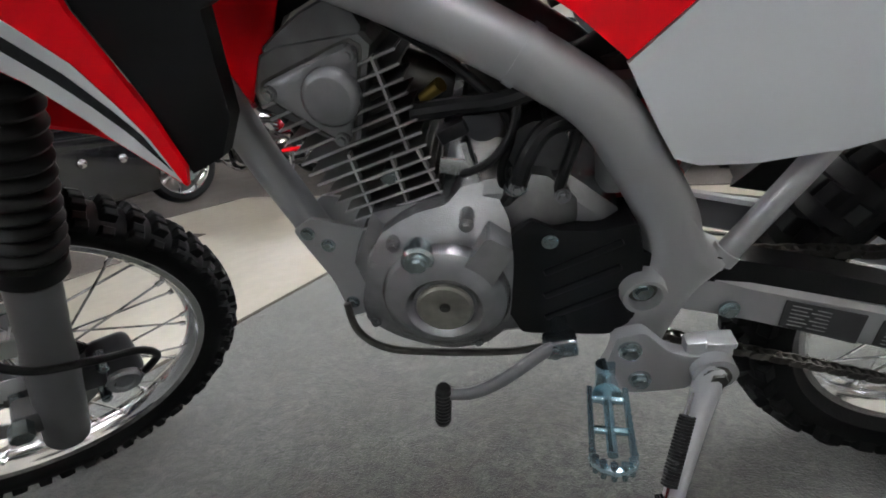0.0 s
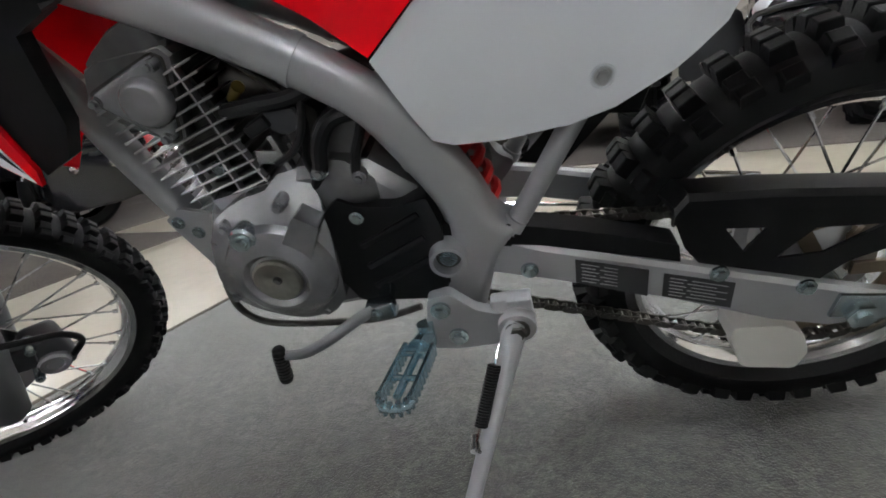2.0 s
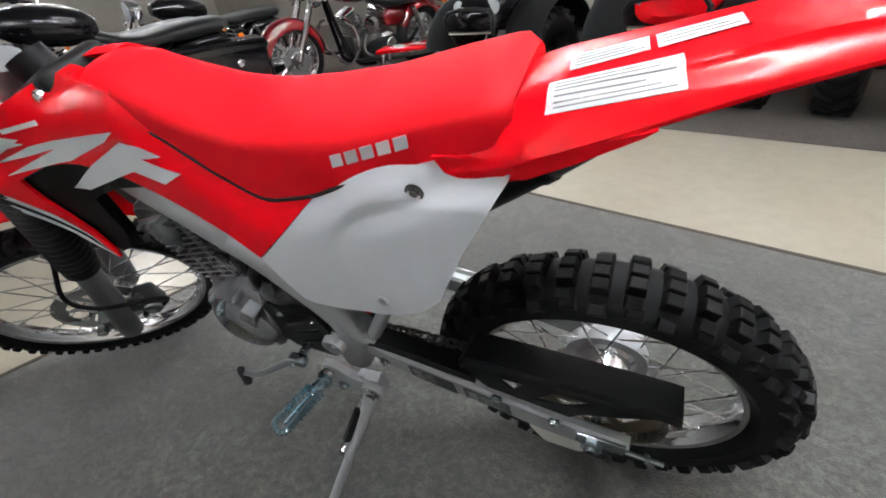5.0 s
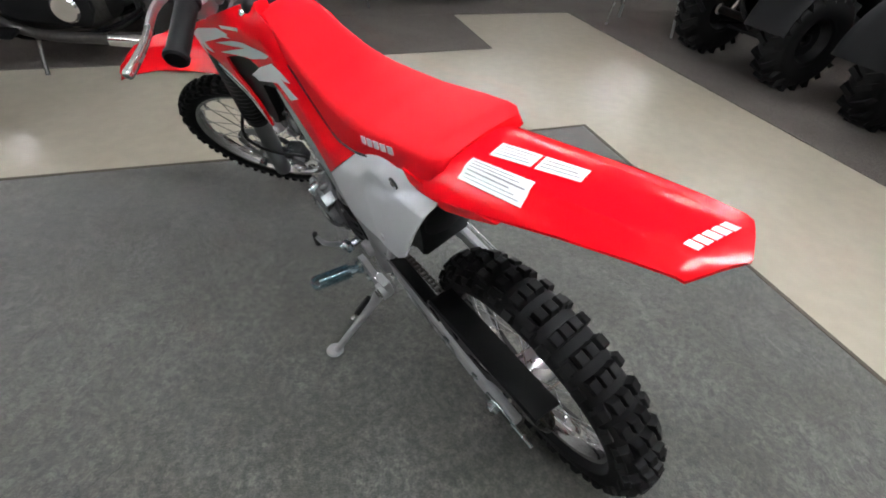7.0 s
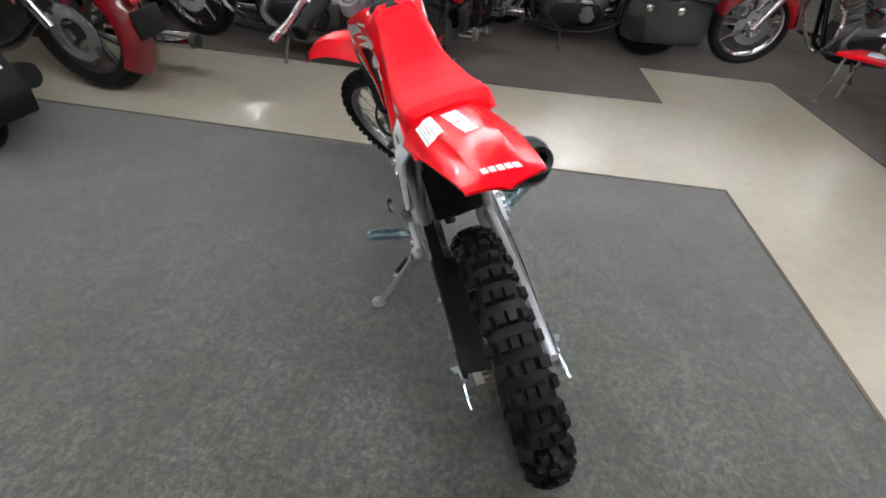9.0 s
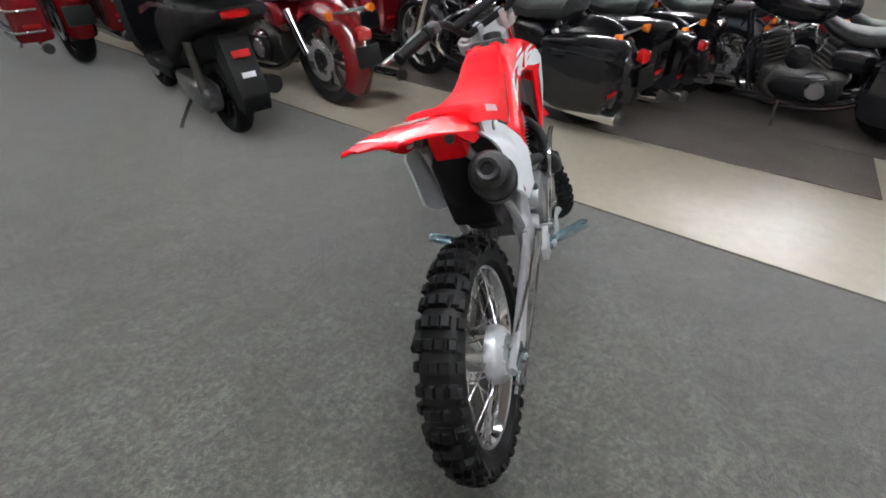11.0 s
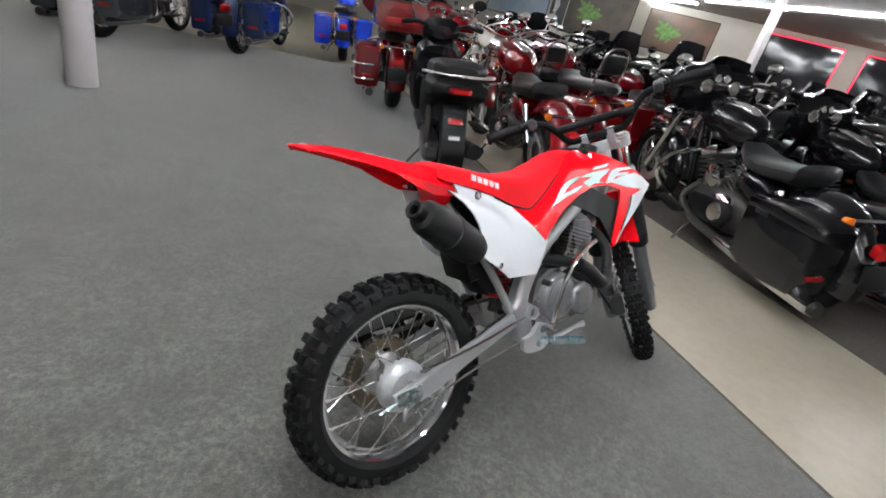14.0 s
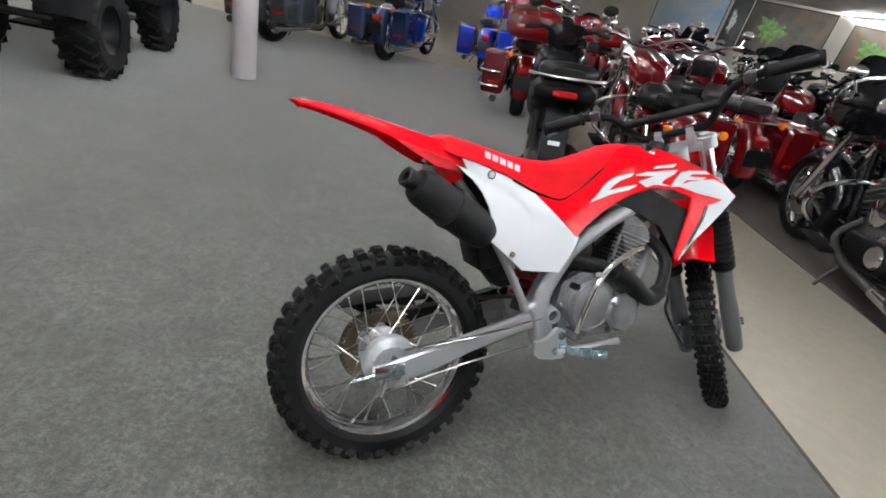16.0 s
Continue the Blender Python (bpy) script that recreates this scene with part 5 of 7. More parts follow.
COVER = [(0.298, 0.487), (0.345, 0.470), (0.405, 0.458), (0.43, 0.460), (0.50, 0.507), (0.56, 0.560), (0.60, 0.600), (0.655, 0.617), (0.72, 0.622), (0.77, 0.610), (0.88, 0.580), (0.95, 0.556), (1.035, 0.513), (0.985, 0.458), (0.93, 0.40),
         (0.895, 0.345), (0.852, 0.293), (0.846, 0.31), (0.858, 0.375), (0.872, 0.445), (0.87, 0.49), (0.80, 0.508), (0.73, 0.505), (0.66, 0.483), (0.60, 0.455), (0.55, 0.426), (0.505, 0.393), (0.465, 0.356)]
PLATE = [(0.465, 0.353), (0.44, 0.302), (0.425, 0.275), (0.405, 0.267), (0.36, 0.264), (0.30, 0.268), (0.26, 0.280), (0.215, 0.305), (0.178, 0.335), (0.158, 0.372), (0.132, 0.420), (0.110, 0.455), (0.088, 0.488), (0.076, 0.504), (0.073, 0.512), (0.078, 0.516),
         (0.118, 0.509), (0.100, 0.540), (0.104, 0.546), (0.150, 0.543), (0.22, 0.519), (0.290, 0.493), (0.3015, 0.4835), (0.375, 0.4255)]
RIGHT_PLATE = [(0.478, 0.355), (0.45, 0.305), (0.42, 0.262), (0.304, 0.267), (0.256, 0.304), (0.210, 0.334), (0.209, 0.355), (0.206, 0.385), (0.196, 0.420), (0.178, 0.450), (0.150, 0.480), (0.105, 0.513), (0.135, 0.503), (0.102, 0.550), (0.15, 0.543), (0.22, 0.521), (0.300, 0.487), (0.330, 0.468), (0.40, 0.414)]
CREASE_LOW = [(0.074, 0.520), (0.118, 0.503), (0.15, 0.491), (0.199, 0.469), (0.246, 0.452), (0.281, 0.434), (0.308, 0.410), (0.351, 0.370), (0.40, 0.318)]
CREASE_TOP = [(0.131, 0.531), (0.17, 0.517), (0.214, 0.497), (0.265, 0.471), (0.301, 0.440), (0.326, 0.408), (0.379, 0.350), (0.42, 0.32)]
BLACK_WING = [(0.872, 0.486), (0.80, 0.506), (0.73, 0.503), (0.66, 0.481), (0.60, 0.453), (0.64, 0.458), (0.70, 0.455), (0.745, 0.445), (0.785, 0.43), (0.790, 0.39), (0.795, 0.345), (0.815, 0.312), (0.848, 0.300), (0.860, 0.375), (0.874, 0.445)]

RIGHT_WING = [(0.579, 0.463), (0.691, 0.506), (0.735, 0.501), (0.905, 0.442), (0.886, 0.403), (0.864, 0.332), (0.855, 0.304), (0.825, 0.349), (0.784, 0.398), (0.736, 0.414), (0.661, 0.441)]

LETTER_F = [(0.785, 0.464), (0.705, 0.504), (0.609, 0.541), (0.578, 0.533), (0.552, 0.517), (0.591, 0.515), (0.530, 0.493), (0.572, 0.476), (0.623, 0.494), (0.760, 0.458)]
LETTER_R = [(0.880, 0.525), (0.795, 0.543), (0.610, 0.556), (0.640, 0.541), (0.742, 0.512), (0.880, 0.502), (0.800, 0.522), (0.750, 0.534), (0.817, 0.528)]
RIGHT_C = [(0.501, 0.450), (0.524, 0.470), (0.549, 0.499), (0.575, 0.519), (0.608, 0.531), (0.655, 0.540), (0.645, 0.530), (0.608, 0.516), (0.583, 0.501), (0.567, 0.486), (0.616, 0.499), (0.673, 0.510), (0.642, 0.493), (0.581, 0.478), (0.544, 0.464)]
RIGHT_R = [(0.659, 0.535), (0.694, 0.546), (0.806, 0.564), (0.794, 0.550), (0.764, 0.531), (0.758, 0.521), (0.786, 0.516), (0.733, 0.515), (0.706, 0.505), (0.675, 0.519), (0.728, 0.538)]
RIGHT_F = [(0.791, 0.514), (0.803, 0.537), (0.817, 0.557), (0.844, 0.566), (0.903, 0.570), (0.919, 0.563), (0.856, 0.556), (0.849, 0.549), (0.908, 0.552), (0.897, 0.543), (0.843, 0.538), (0.819, 0.517)]
RIGHT_SHROUD = [(0.814, 0.519), (0.855, 0.535), (0.935, 0.550), (0.985, 0.536), (1.043, 0.506), (0.991, 0.450), (0.942, 0.402), (0.898, 0.355), (0.860, 0.297), (0.871, 0.326), (0.919, 0.429), (0.931, 0.470), (0.990, 0.492), (0.897, 0.502)]
RIGHT_DART = [(0.934, 0.474), (0.926, 0.429), (0.896, 0.363), (0.874, 0.324), (0.886, 0.363), (0.915, 0.428), (0.922, 0.466)]
RIGHT_STRIPE = [(0.720, 0.559), (0.734, 0.568), (0.799, 0.581), (0.787, 0.569)]


def plate_y(a, b):
    """The side plate: a groove over a proud lower panel."""
    low, top = lerp_table(CREASE_LOW, a)[0], lerp_table(CREASE_TOP, a)[0]
    fade = max(0.0, min(1.0, (0.325 - a) / 0.075))
    if b > low:
        q = max(0.0, min(1.0, (top - b) / max(0.004, top - low)))
        f = -0.0085 * q * q * (2.2 - 1.2 * q)
    else:
        q = min(1.0, (low - b) / 0.030)
        f = -0.0085 + 0.0075 * q * (2 - q)
    return side_y(a, b) + f * fade - 0.001


def plate_left(a, b):
    """The left plate stands off further towards its tail."""
    return plate_y(a, b) + 0.020 * max(0.0, min(1.0, (0.31 - a) / 0.11)) * max(0.0, min(1.0, (0.530 - b) / 0.05))


for sgn in (1, -1):
    # the left shroud flares out further at its front
    flare = lambda a, b: 0.026 * max(0.0, min(1.0, (a - 0.76) / 0.18)) * max(0.0, min(1.0, (b - 0.36) / 0.12)) if sgn > 0 else 0.0
    Yf = lambda g, off=0.0: (lambda a, b: sgn * (g(a, b) + off + flare(a, b)))
    cover = part("side_cover", skew(panel(BM(), COVER, Yf(side_y), 0.006, 0.009)), RED, dirt_bike, "glossy red plastic side cover and radiator shroud")
    bm = skew(panel(BM(), [(0.655, 0.617), (0.72, 0.622), (0.77, 0.610), (0.95, 0.556), (1.03, 0.514), (0.99, 0.512), (0.90, 0.545), (0.74, 0.585), (0.66, 0.60)], Yf(side_y, -0.006), 0.02, 0.05))
    part("shroud_lip", bm, RED, cover)
    plate = part("side_plate", skew(panel(BM(), PLATE if sgn > 0 else RIGHT_PLATE, Yf(plate_left if sgn > 0 else plate_y), 0.006, 0.0055)), WHITE, dirt_bike, "white plastic side number plate")
    for q in ((0.27, 0.307), (0.176, 0.4915) if sgn > 0 else (0.198, 0.497)):
        yy = sgn * ((plate_left if sgn > 0 else plate_y)(*q) + 0.001) + 0.033 * (q[0] - 0.73)
        bm = torus(BM(), pose(q[0], yy - sgn * 0.0008, q[1]), 0.0095, 0.0016, 24, 8)
        part("bolt_collar", bm, MATT_GREY if q[1] > 0.4 else WHITE, plate)
        part("plate_bolt", bolt(BM(), (q[0], yy - sgn * 0.002, q[1]), 0.006, (0, sgn, 0), 0.004), ALLOY, plate)
    bm = BM()
    yy = sgn * side_y(0.727, 0.605)
    rod(bm, (0.727, yy - sgn * 0.004, 0.603), (0.727, yy + sgn * 0.002, 0.603), 0.010, seg=18)
    bolt(bm, (0.727, yy + sgn * 0.001, 0.603), 0.006, (0, sgn, 0), 0.004)
    part("shroud_bolt", bm, CHROME, cover)
    if sgn > 0:
        back = [(0.862, 0.31), (0.895, 0.352), (0.985, 0.465), (0.96, 0.485), (0.885, 0.48), (0.868, 0.38)]
        part("shroud_backing", skew(panel(BM(), back, Yf(side_y, -0.012), 0.003, 0.05)), BLACK, cover)
    else:
        inner = [(0.965, 0.47), (0.90, 0.485), (0.80, 0.47), (0.775, 0.43), (0.80, 0.385), (0.835, 0.345), (0.858, 0.31), (0.89, 0.36)]
        part("shroud_liner", skew(panel(BM(), inner, Yf(side_y, -0.032), 0.002, 0.05)), RED, cover)
    part("black_wing", skew(panel(BM(), BLACK_WING if sgn > 0 else RIGHT_WING, Yf(side_y, -0.010), 0.02, 0.03)), BLACK, cover, "matt black shroud panel")
    # graphics
    def decal(outline, mat, off=0.0012, par=cover, g=side_y, nm="decal"):
        return part(nm, skew(panel(BM(), outline, Yf(g, off), 0.0006, 0.022)), mat, par, smooth=35)
    decal(RIGHT_SHROUD if sgn < 0 else [(0.835, 0.566), (0.93, 0.552), (1.031, 0.512), (0.985, 0.460), (0.93, 0.402), (0.895, 0.347), (0.854, 0.298), (0.864, 0.340), (0.890, 0.410), (0.925, 0.462), (0.985, 0.505), (0.915, 0.494), (0.935, 0.518), (0.86, 0.537), (0.80, 0.556)], DECAL_WHITE)
    decal(RIGHT_DART if sgn < 0 else [(0.962, 0.488), (0.935, 0.455), (0.900, 0.405), (0.868, 0.345), (0.857, 0.310), (0.874, 0.342), (0.909, 0.399), (0.944, 0.448)], DECAL_BLACK, 0.002)
    # slanted letter shapes: the side reads from the front on the left, from the back on the right
    if sgn > 0:
        decal(LETTER_F, DECAL_WHITE)
        decal(LETTER_R, DECAL_WHITE)
        decal([(0.90, 0.553), (0.825, 0.556), (0.80, 0.548), (0.86, 0.543), (0.93, 0.525), (0.935, 0.535)], DECAL_WHITE)
    else:
        decal(RIGHT_C, DECAL_WHITE)
        decal(RIGHT_R, DECAL_WHITE)
        decal(RIGHT_F, DECAL_WHITE)
    decal([(0.745, 0.572), (0.815, 0.568), (0.815, 0.575), (0.745, 0.579)] if sgn > 0 else RIGHT_STRIPE, DECAL_WHITE, nm="small_print")

# seat
rings = []
for i in range(45):
    px = 0.072 + (0.695 - 0.072) * i / 44
    zt, zb, w = lerp_table(SEAT_ROWS, px)
    h = zt - zb
    rw = min(0.022, h * 0.9)
    ring = []
    for t in (-1.0, -0.6, -0.25, 0.0, 0.25, 0.6, 1.0):
        ring.append(Vector((px, t * (w - rw), zt - 0.003 * t * t)))
    ring += [Vector((px, w - rw * 0.4, zt - 0.003 - rw * 0.18)), Vector((px, w - rw * 0.1, zt - 0.003 - rw * 0.5)), Vector((px, w, zt - 0.004 - rw)), Vector((px, w + 0.004, zb - 0.004)), Vector((px, w - 0.012, zb - 0.008))]
    ring += [Vector((px, -p.y, p.z)) for p in ring[:6:-1]]
    rings.append(ring)
seat = part("seat", skew(loft(BM(), rings)), RED_VINYL, dirt_bike, "long red vinyl seat", smooth=50)


# black tube in place of the shadow gap between seat and side cover
for sgn in (1, -1):
    run = [(px, sgn * (lerp_table(SEAT_ROWS, px)[2] + 0.0035), lerp_table(SEAT_ROWS, px)[1] - 0.006) for px in [0.26 + 0.41 * k / 20 for k in range(21)]]
    part("seat_gap_shade", skew(tube(BM(), run, 0.0030, 8, 2)), BLACK, seat, "black strip standing in for the shadow gap under the seat edge")


def seat_side(u, z):
    zt, zb, w = lerp_table(SEAT_ROWS, u)
    return w + 0.004 * max(0.0, min(1.0, (zt - 0.026 - z) / max(0.01, zt - zb - 0.022))) + 0.0007


for sgn in (1, -1):
    bm = BM()
    for k in range(5):
        a = 0.277 - 0.0215 * k
        z0 = 0.510 + (0.277 - a) * 0.26
        q = [(a, z0), (a - 0.016, z0 + 0.0042), (a - 0.0175, z0 + 0.0192), (a - 0.0015, z0 + 0.015)]
        panel(bm, q, lambda u, w: sgn * seat_side(u, w), 0.001, 0.012)
    part("seat_logo", skew(bm), DECAL_WHITE, seat, "row of plain white blocks")
# tank cap area
bm = BM()
box(bm, (0.775, 0, 0.588), (0.16, 0.115, 0.05), (0, 16, 0), bevel=0.02, seg=3)
rod(bm, (0.80, 0, 0.60), (0.812, 0, 0.635), 0.032, 0.030, seg=24)
part("fuel_tank", bm, BLACK, dirt_bike, "black plastic fuel tank with cap")

# rear mudguard
FEND = [(0.135, 0.548, 0.078, 0.030), (0.08, 0.562, 0.085, 0.034), (0.03, 0.571, 0.082, 0.030), (-0.04, 0.583, 0.074, 0.022), (-0.12, 0.598, 0.064, 0.014), (-0.20, 0.610, 0.053, 0.008), (-0.247, 0.614, 0.046, 0.004)]


def guard_mid(px):
    return lerp_table([(-0.275, -0.030), (0.135, -0.010)], px)[0]


def guard_top(px, t):
    zc, w, dr = lerp_table(FEND[::-1], px)
    rib = 0.0045 * min(1, max(0, (0.09 - px) / 0.05)) * min(1, max(0.2, (px + 0.26) / 0.10))
    return zc - dr * abs(t) ** 4 + rib * min(1, max(0, (0.62 - abs(t)) / 0.10)) - 0.004 * t * t


rings = []
for i in range(49):
    px = 0.135 - (0.135 + 0.247) * i / 48
    w = lerp_table(FEND[::-1], px)[1]
    up = []
    for t in (-1, -0.94, -0.85, -0.73, -0.62, -0.57, -0.52, -0.3, 0, 0.3, 0.52, 0.57, 0.62, 0.73, 0.85, 0.94, 1):
        up.append(Vector((px - 0.026 * (1 - abs(t)) ** 0.9 * max(0.0, (i - 40) / 8) ** 2, t * w + guard_mid(px), guard_top(px, t) - (0.003 if i == 48 else 0))))
    rings.append(up + [p - Vector((0, 0, 0.004)) for p in up[::-1]])
rear_guard = part("rear_mudguard", loft(BM(), rings), RED, dirt_bike, "glossy red rear mudguard with warning stickers")
for sgn in (1, -1):
    bm = panel(BM(), [(0.150, 0.530), (0.10, 0.528), (0.02, 0.540), (-0.05, 0.556), (-0.04, 0.549), (0.015, 0.522), (0.06, 0.503), (0.135, 0.495)], lambda a, b: sgn * 0.078 + guard_mid(a), 0.005, 0.04)
    part("tail_side", bm, RED, rear_guard)
part("tail_inner", skew(box(BM(), (0.115, 0, 0.50), (0.05, 0.08, 0.07), (0, -20, 0), bevel=0.012)), RED, rear_guard)


def on_guard(pts, mat, nm, par, off=0.0015, label=""):
    """A flat sticker laid over the mudguard: (x, y) corners."""
    bm = BM()
    f = bm.faces.new([bm.verts.new((a, b, 0)) for a, b in pts])
    geom = [f] + list(f.edges) + list(f.verts)
    for axis, co in [((1, 0, 0), k * 0.012) for k in range(-24, 12)] + [((0, 1, 0), k * 0.006) for k in range(-14, 15)]:
        ax = Vector(axis)
        geom = bmesh.ops.bisect_plane(bm, geom=geom, plane_co=ax * co, plane_no=ax, dist=1e-6)["geom"]
    for v in bm.verts:
        v.co.z = guard_top(v.co.x, max(-1, min(1, (v.co.y - guard_mid(v.co.x)) / lerp_table(FEND[::-1], v.co.x)[1]))) + off
    ex = bmesh.ops.extrude_face_region(bm, geom=list(bm.faces))
    for g in ex["geom"]:
        if isinstance(g, bmesh.types.BMVert):
            g.co.z -= 0.0005
    return part(nm, bm, mat, par, label)


def sticker(corners, lines):
    """Corners in turn: front left, front right, back right, back left."""
    a, b, c, d = [Vector((*q, 0)) for q in corners]
    st = on_guard(corners, PAPER, "warning_label", rear_guard, label="white paper label with grey unreadable lines")
    for k in range(lines):
        f = (k + 1) / (lines + 1)
        p, q = a.lerp(b, f), d.lerp(c, f)
        p, q = p.lerp(q, 0.06), p.lerp(q, 0.94 - 0.10 * ((k * 7) % 3))
        n = (b - a).normalized() * 0.0004
        on_guard([tuple((v)[:2]) for v in (p - n, p + n, q + n, q - n)], INK, "print_line", st, 0.0021)


sticker([(0.042, 0.044), (0.043, 0.015), (-0.061, 0.008), (-0.067, 0.037)], 6)
sticker([(0.028, 0.001), (0.031, -0.025), (-0.033, -0.031), (-0.036, -0.008)], 4)
sticker([(-0.042, -0.008), (-0.038, -0.031), (-0.099, -0.036), (-0.103, -0.016)], 3)
for k in range(5):
    y, x0 = -0.006 - 0.0088 * k, -0.226 - 0.0022 * k
    on_guard([(x0, y), (x0 - 0.001, y - 0.0068), (x0 - 0.014, y - 0.0082), (x0 - 0.013, y - 0.0014)], DECAL_WHITE, "guard_logo", rear_guard)


# ---------------------------------------------------------------- the other vehicles (x ahead, y to the left, z up, from under the rear axle)
GROUND = -0.004


def stand_at(x, y, heading, lean=0.0, z=GROUND):
    """heading: degrees from +x, seen from above."""
    return pose(x, y, z) @ pose(0, 0, 0, 0, 0, heading) @ pose(0, 0, 0, -lean, 0, 0)


def road_wheel(name, par, c, R, W, rim_mat, spokes=9, disc=True):
    hubw = W * 0.7
    w = part(name, lathe(BM(), [(R - W * 0.62, -W * 0.34), (R - W * 0.62, W * 0.34), (R - W * 0.72, W * 0.30), (R - W * 0.80, 0), (R - W * 0.72, -W * 0.30)], None, 32, True), rim_mat, par)
    w.matrix_local = Matrix.Translation(c)
    prof = [(R - W * 0.66, -W * 0.36)] + [(R - W * 0.62 + W * 0.62 * max(0, math.cos(a)) ** 0.7, W * 0.5 * math.sin(a)) for a in [-1.2 + 2.4 * k / 10 for k in range(11)]] + [(R - W * 0.66, W * 0.36)]
    part("tyre", lathe(BM(), prof, None, 40, True), RUBBER, w, "black road tyre")
    bm = BM()
    rod(bm, (0, -hubw * 0.6, 0), (0, hubw * 0.6, 0), 0.045, seg=16)
    for k in range(spokes):
        a = 2 * math.pi * k / spokes
        r1 = R - W * 0.72
        box(bm, (r1 * 0.5 * math.cos(a), 0, r1 * 0.5 * math.sin(a)), (r1, 0.028, 0.022), (0, -math.degrees(a), 0), bevel=0.004, seg=1)
    part("wheel_spokes", bm, rim_mat, w)
    if disc:
        part("brake_disc", lathe(BM(), [(0.075, W * 0.55), (0.14, W * 0.55), (0.14, W * 0.6), (0.075, W * 0.6)], None, 32, True), ALLOY, w)
    return w


def arc_guard(R, c, a0, a1, w, drop, n=14):
    """A mudguard hugging a wheel at c, from angle a0 to a1 (degrees from ahead)."""
    rings = []
    for k in range(n + 1):
        a = radians(a0 + (a1 - a0) * k / n)
        o = Vector((math.cos(a), 0, math.sin(a)))
        up = []
        for t in (-1, -0.93, -0.7, -0.35, 0, 0.35, 0.7, 0.93, 1):
            up.append(Vector(c) + o * (R - drop * abs(t) ** 3.5) + Vector((0, t * w, 0)))
        rings.append(up + [p - o * 0.006 for p in up[::-1]])
    return loft(BM(), rings)


def blob(rows, ny=9, power=2.6):
    """A smooth body: rows of (x, z middle, half width, half height)."""
    rings = []
    for x, z, w, h in rows:
        ring = []
        for k in range(20):
            a = 2 * math.pi * k / 20
            c, s = math.cos(a), math.sin(a)
            ring.append(Vector((x, w * math.copysign(abs(c) ** (2 / power), c), z + h * math.copysign(abs(s) ** (2 / power), s))))
        rings.append(ring)
    return loft(BM(), rings)


def saddlebag(par, sgn, paint, rivets=False, front=0.32, stripe=None, rail=False):
    y = sgn * 0.30
    rows = [(front, 0.46, 0.085, 0.12), (front - 0.03, 0.44, 0.115, 0.18), (front - 0.14, 0.425, 0.125, 0.20), (-0.10, 0.425, 0.125, 0.20), (-0.32, 0.435, 0.118, 0.185), (-0.35, 0.45, 0.09, 0.13)]
    bm = blob(rows, power=8)
    bmesh.ops.translate(bm, verts=bm.verts, vec=(0, y, 0))
    bag = part("saddlebag", bm, paint, par, "hard saddlebag")
    bm = blob([(front + 0.005, 0.575, 0.09, 0.03), (front - 0.03, 0.585, 0.120, 0.04), (-0.10, 0.60, 0.130, 0.045), (-0.34, 0.595, 0.122, 0.042), (-0.37, 0.585, 0.09, 0.03)], power=4)
    bmesh.ops.translate(bm, verts=bm.verts, vec=(0, y, 0.012))
    part("bag_lid", bm, paint, bag)
    if rivets:
        for x in (-0.10, 0.14):
            part("chrome_stud", lathe(BM(), [(0.03, 0), (0.028, 0.012), (0.016, 0.022), (0, 0.024)], Matrix.Translation((x, y + sgn * 0.123, 0.50)) @ pose(0, 0, 0, 0, 0, 0 if sgn > 0 else 180), 20), CHROME, bag, "round chrome stud")
    part("bag_latch", box(BM(), (-0.02, y + sgn * 0.128, 0.575), (0.09, 0.010, 0.028), bevel=0.004), CHROME if rail or stripe else BLACK, bag)
    part("bag_reflector", box(BM(), (-0.352, y, 0.36), (0.010, 0.11, 0.028), bevel=0.003), TAIL, bag, "red reflector")
    if rail:
        for z in (0.33, 0.47):
            part("bag_rail", tube(BM(), [(0.20, y + sgn * 0.14, z), (-0.28, y + sgn * 0.145, z), (-0.385, y + sgn * 0.09, z), (-0.39, y - sgn * 0.06, z)], 0.010, 8, 3), CHROME, bag, "chrome guard rail")
    if stripe:
        for x in (-0.12, 0.0):
            part("bag_stripe", box(BM(), (x, y + sgn * 0.126, 0.47), (0.02, 0.004, 0.24), (0, -18, 0), bevel=0.001), stripe, bag)
    return bag


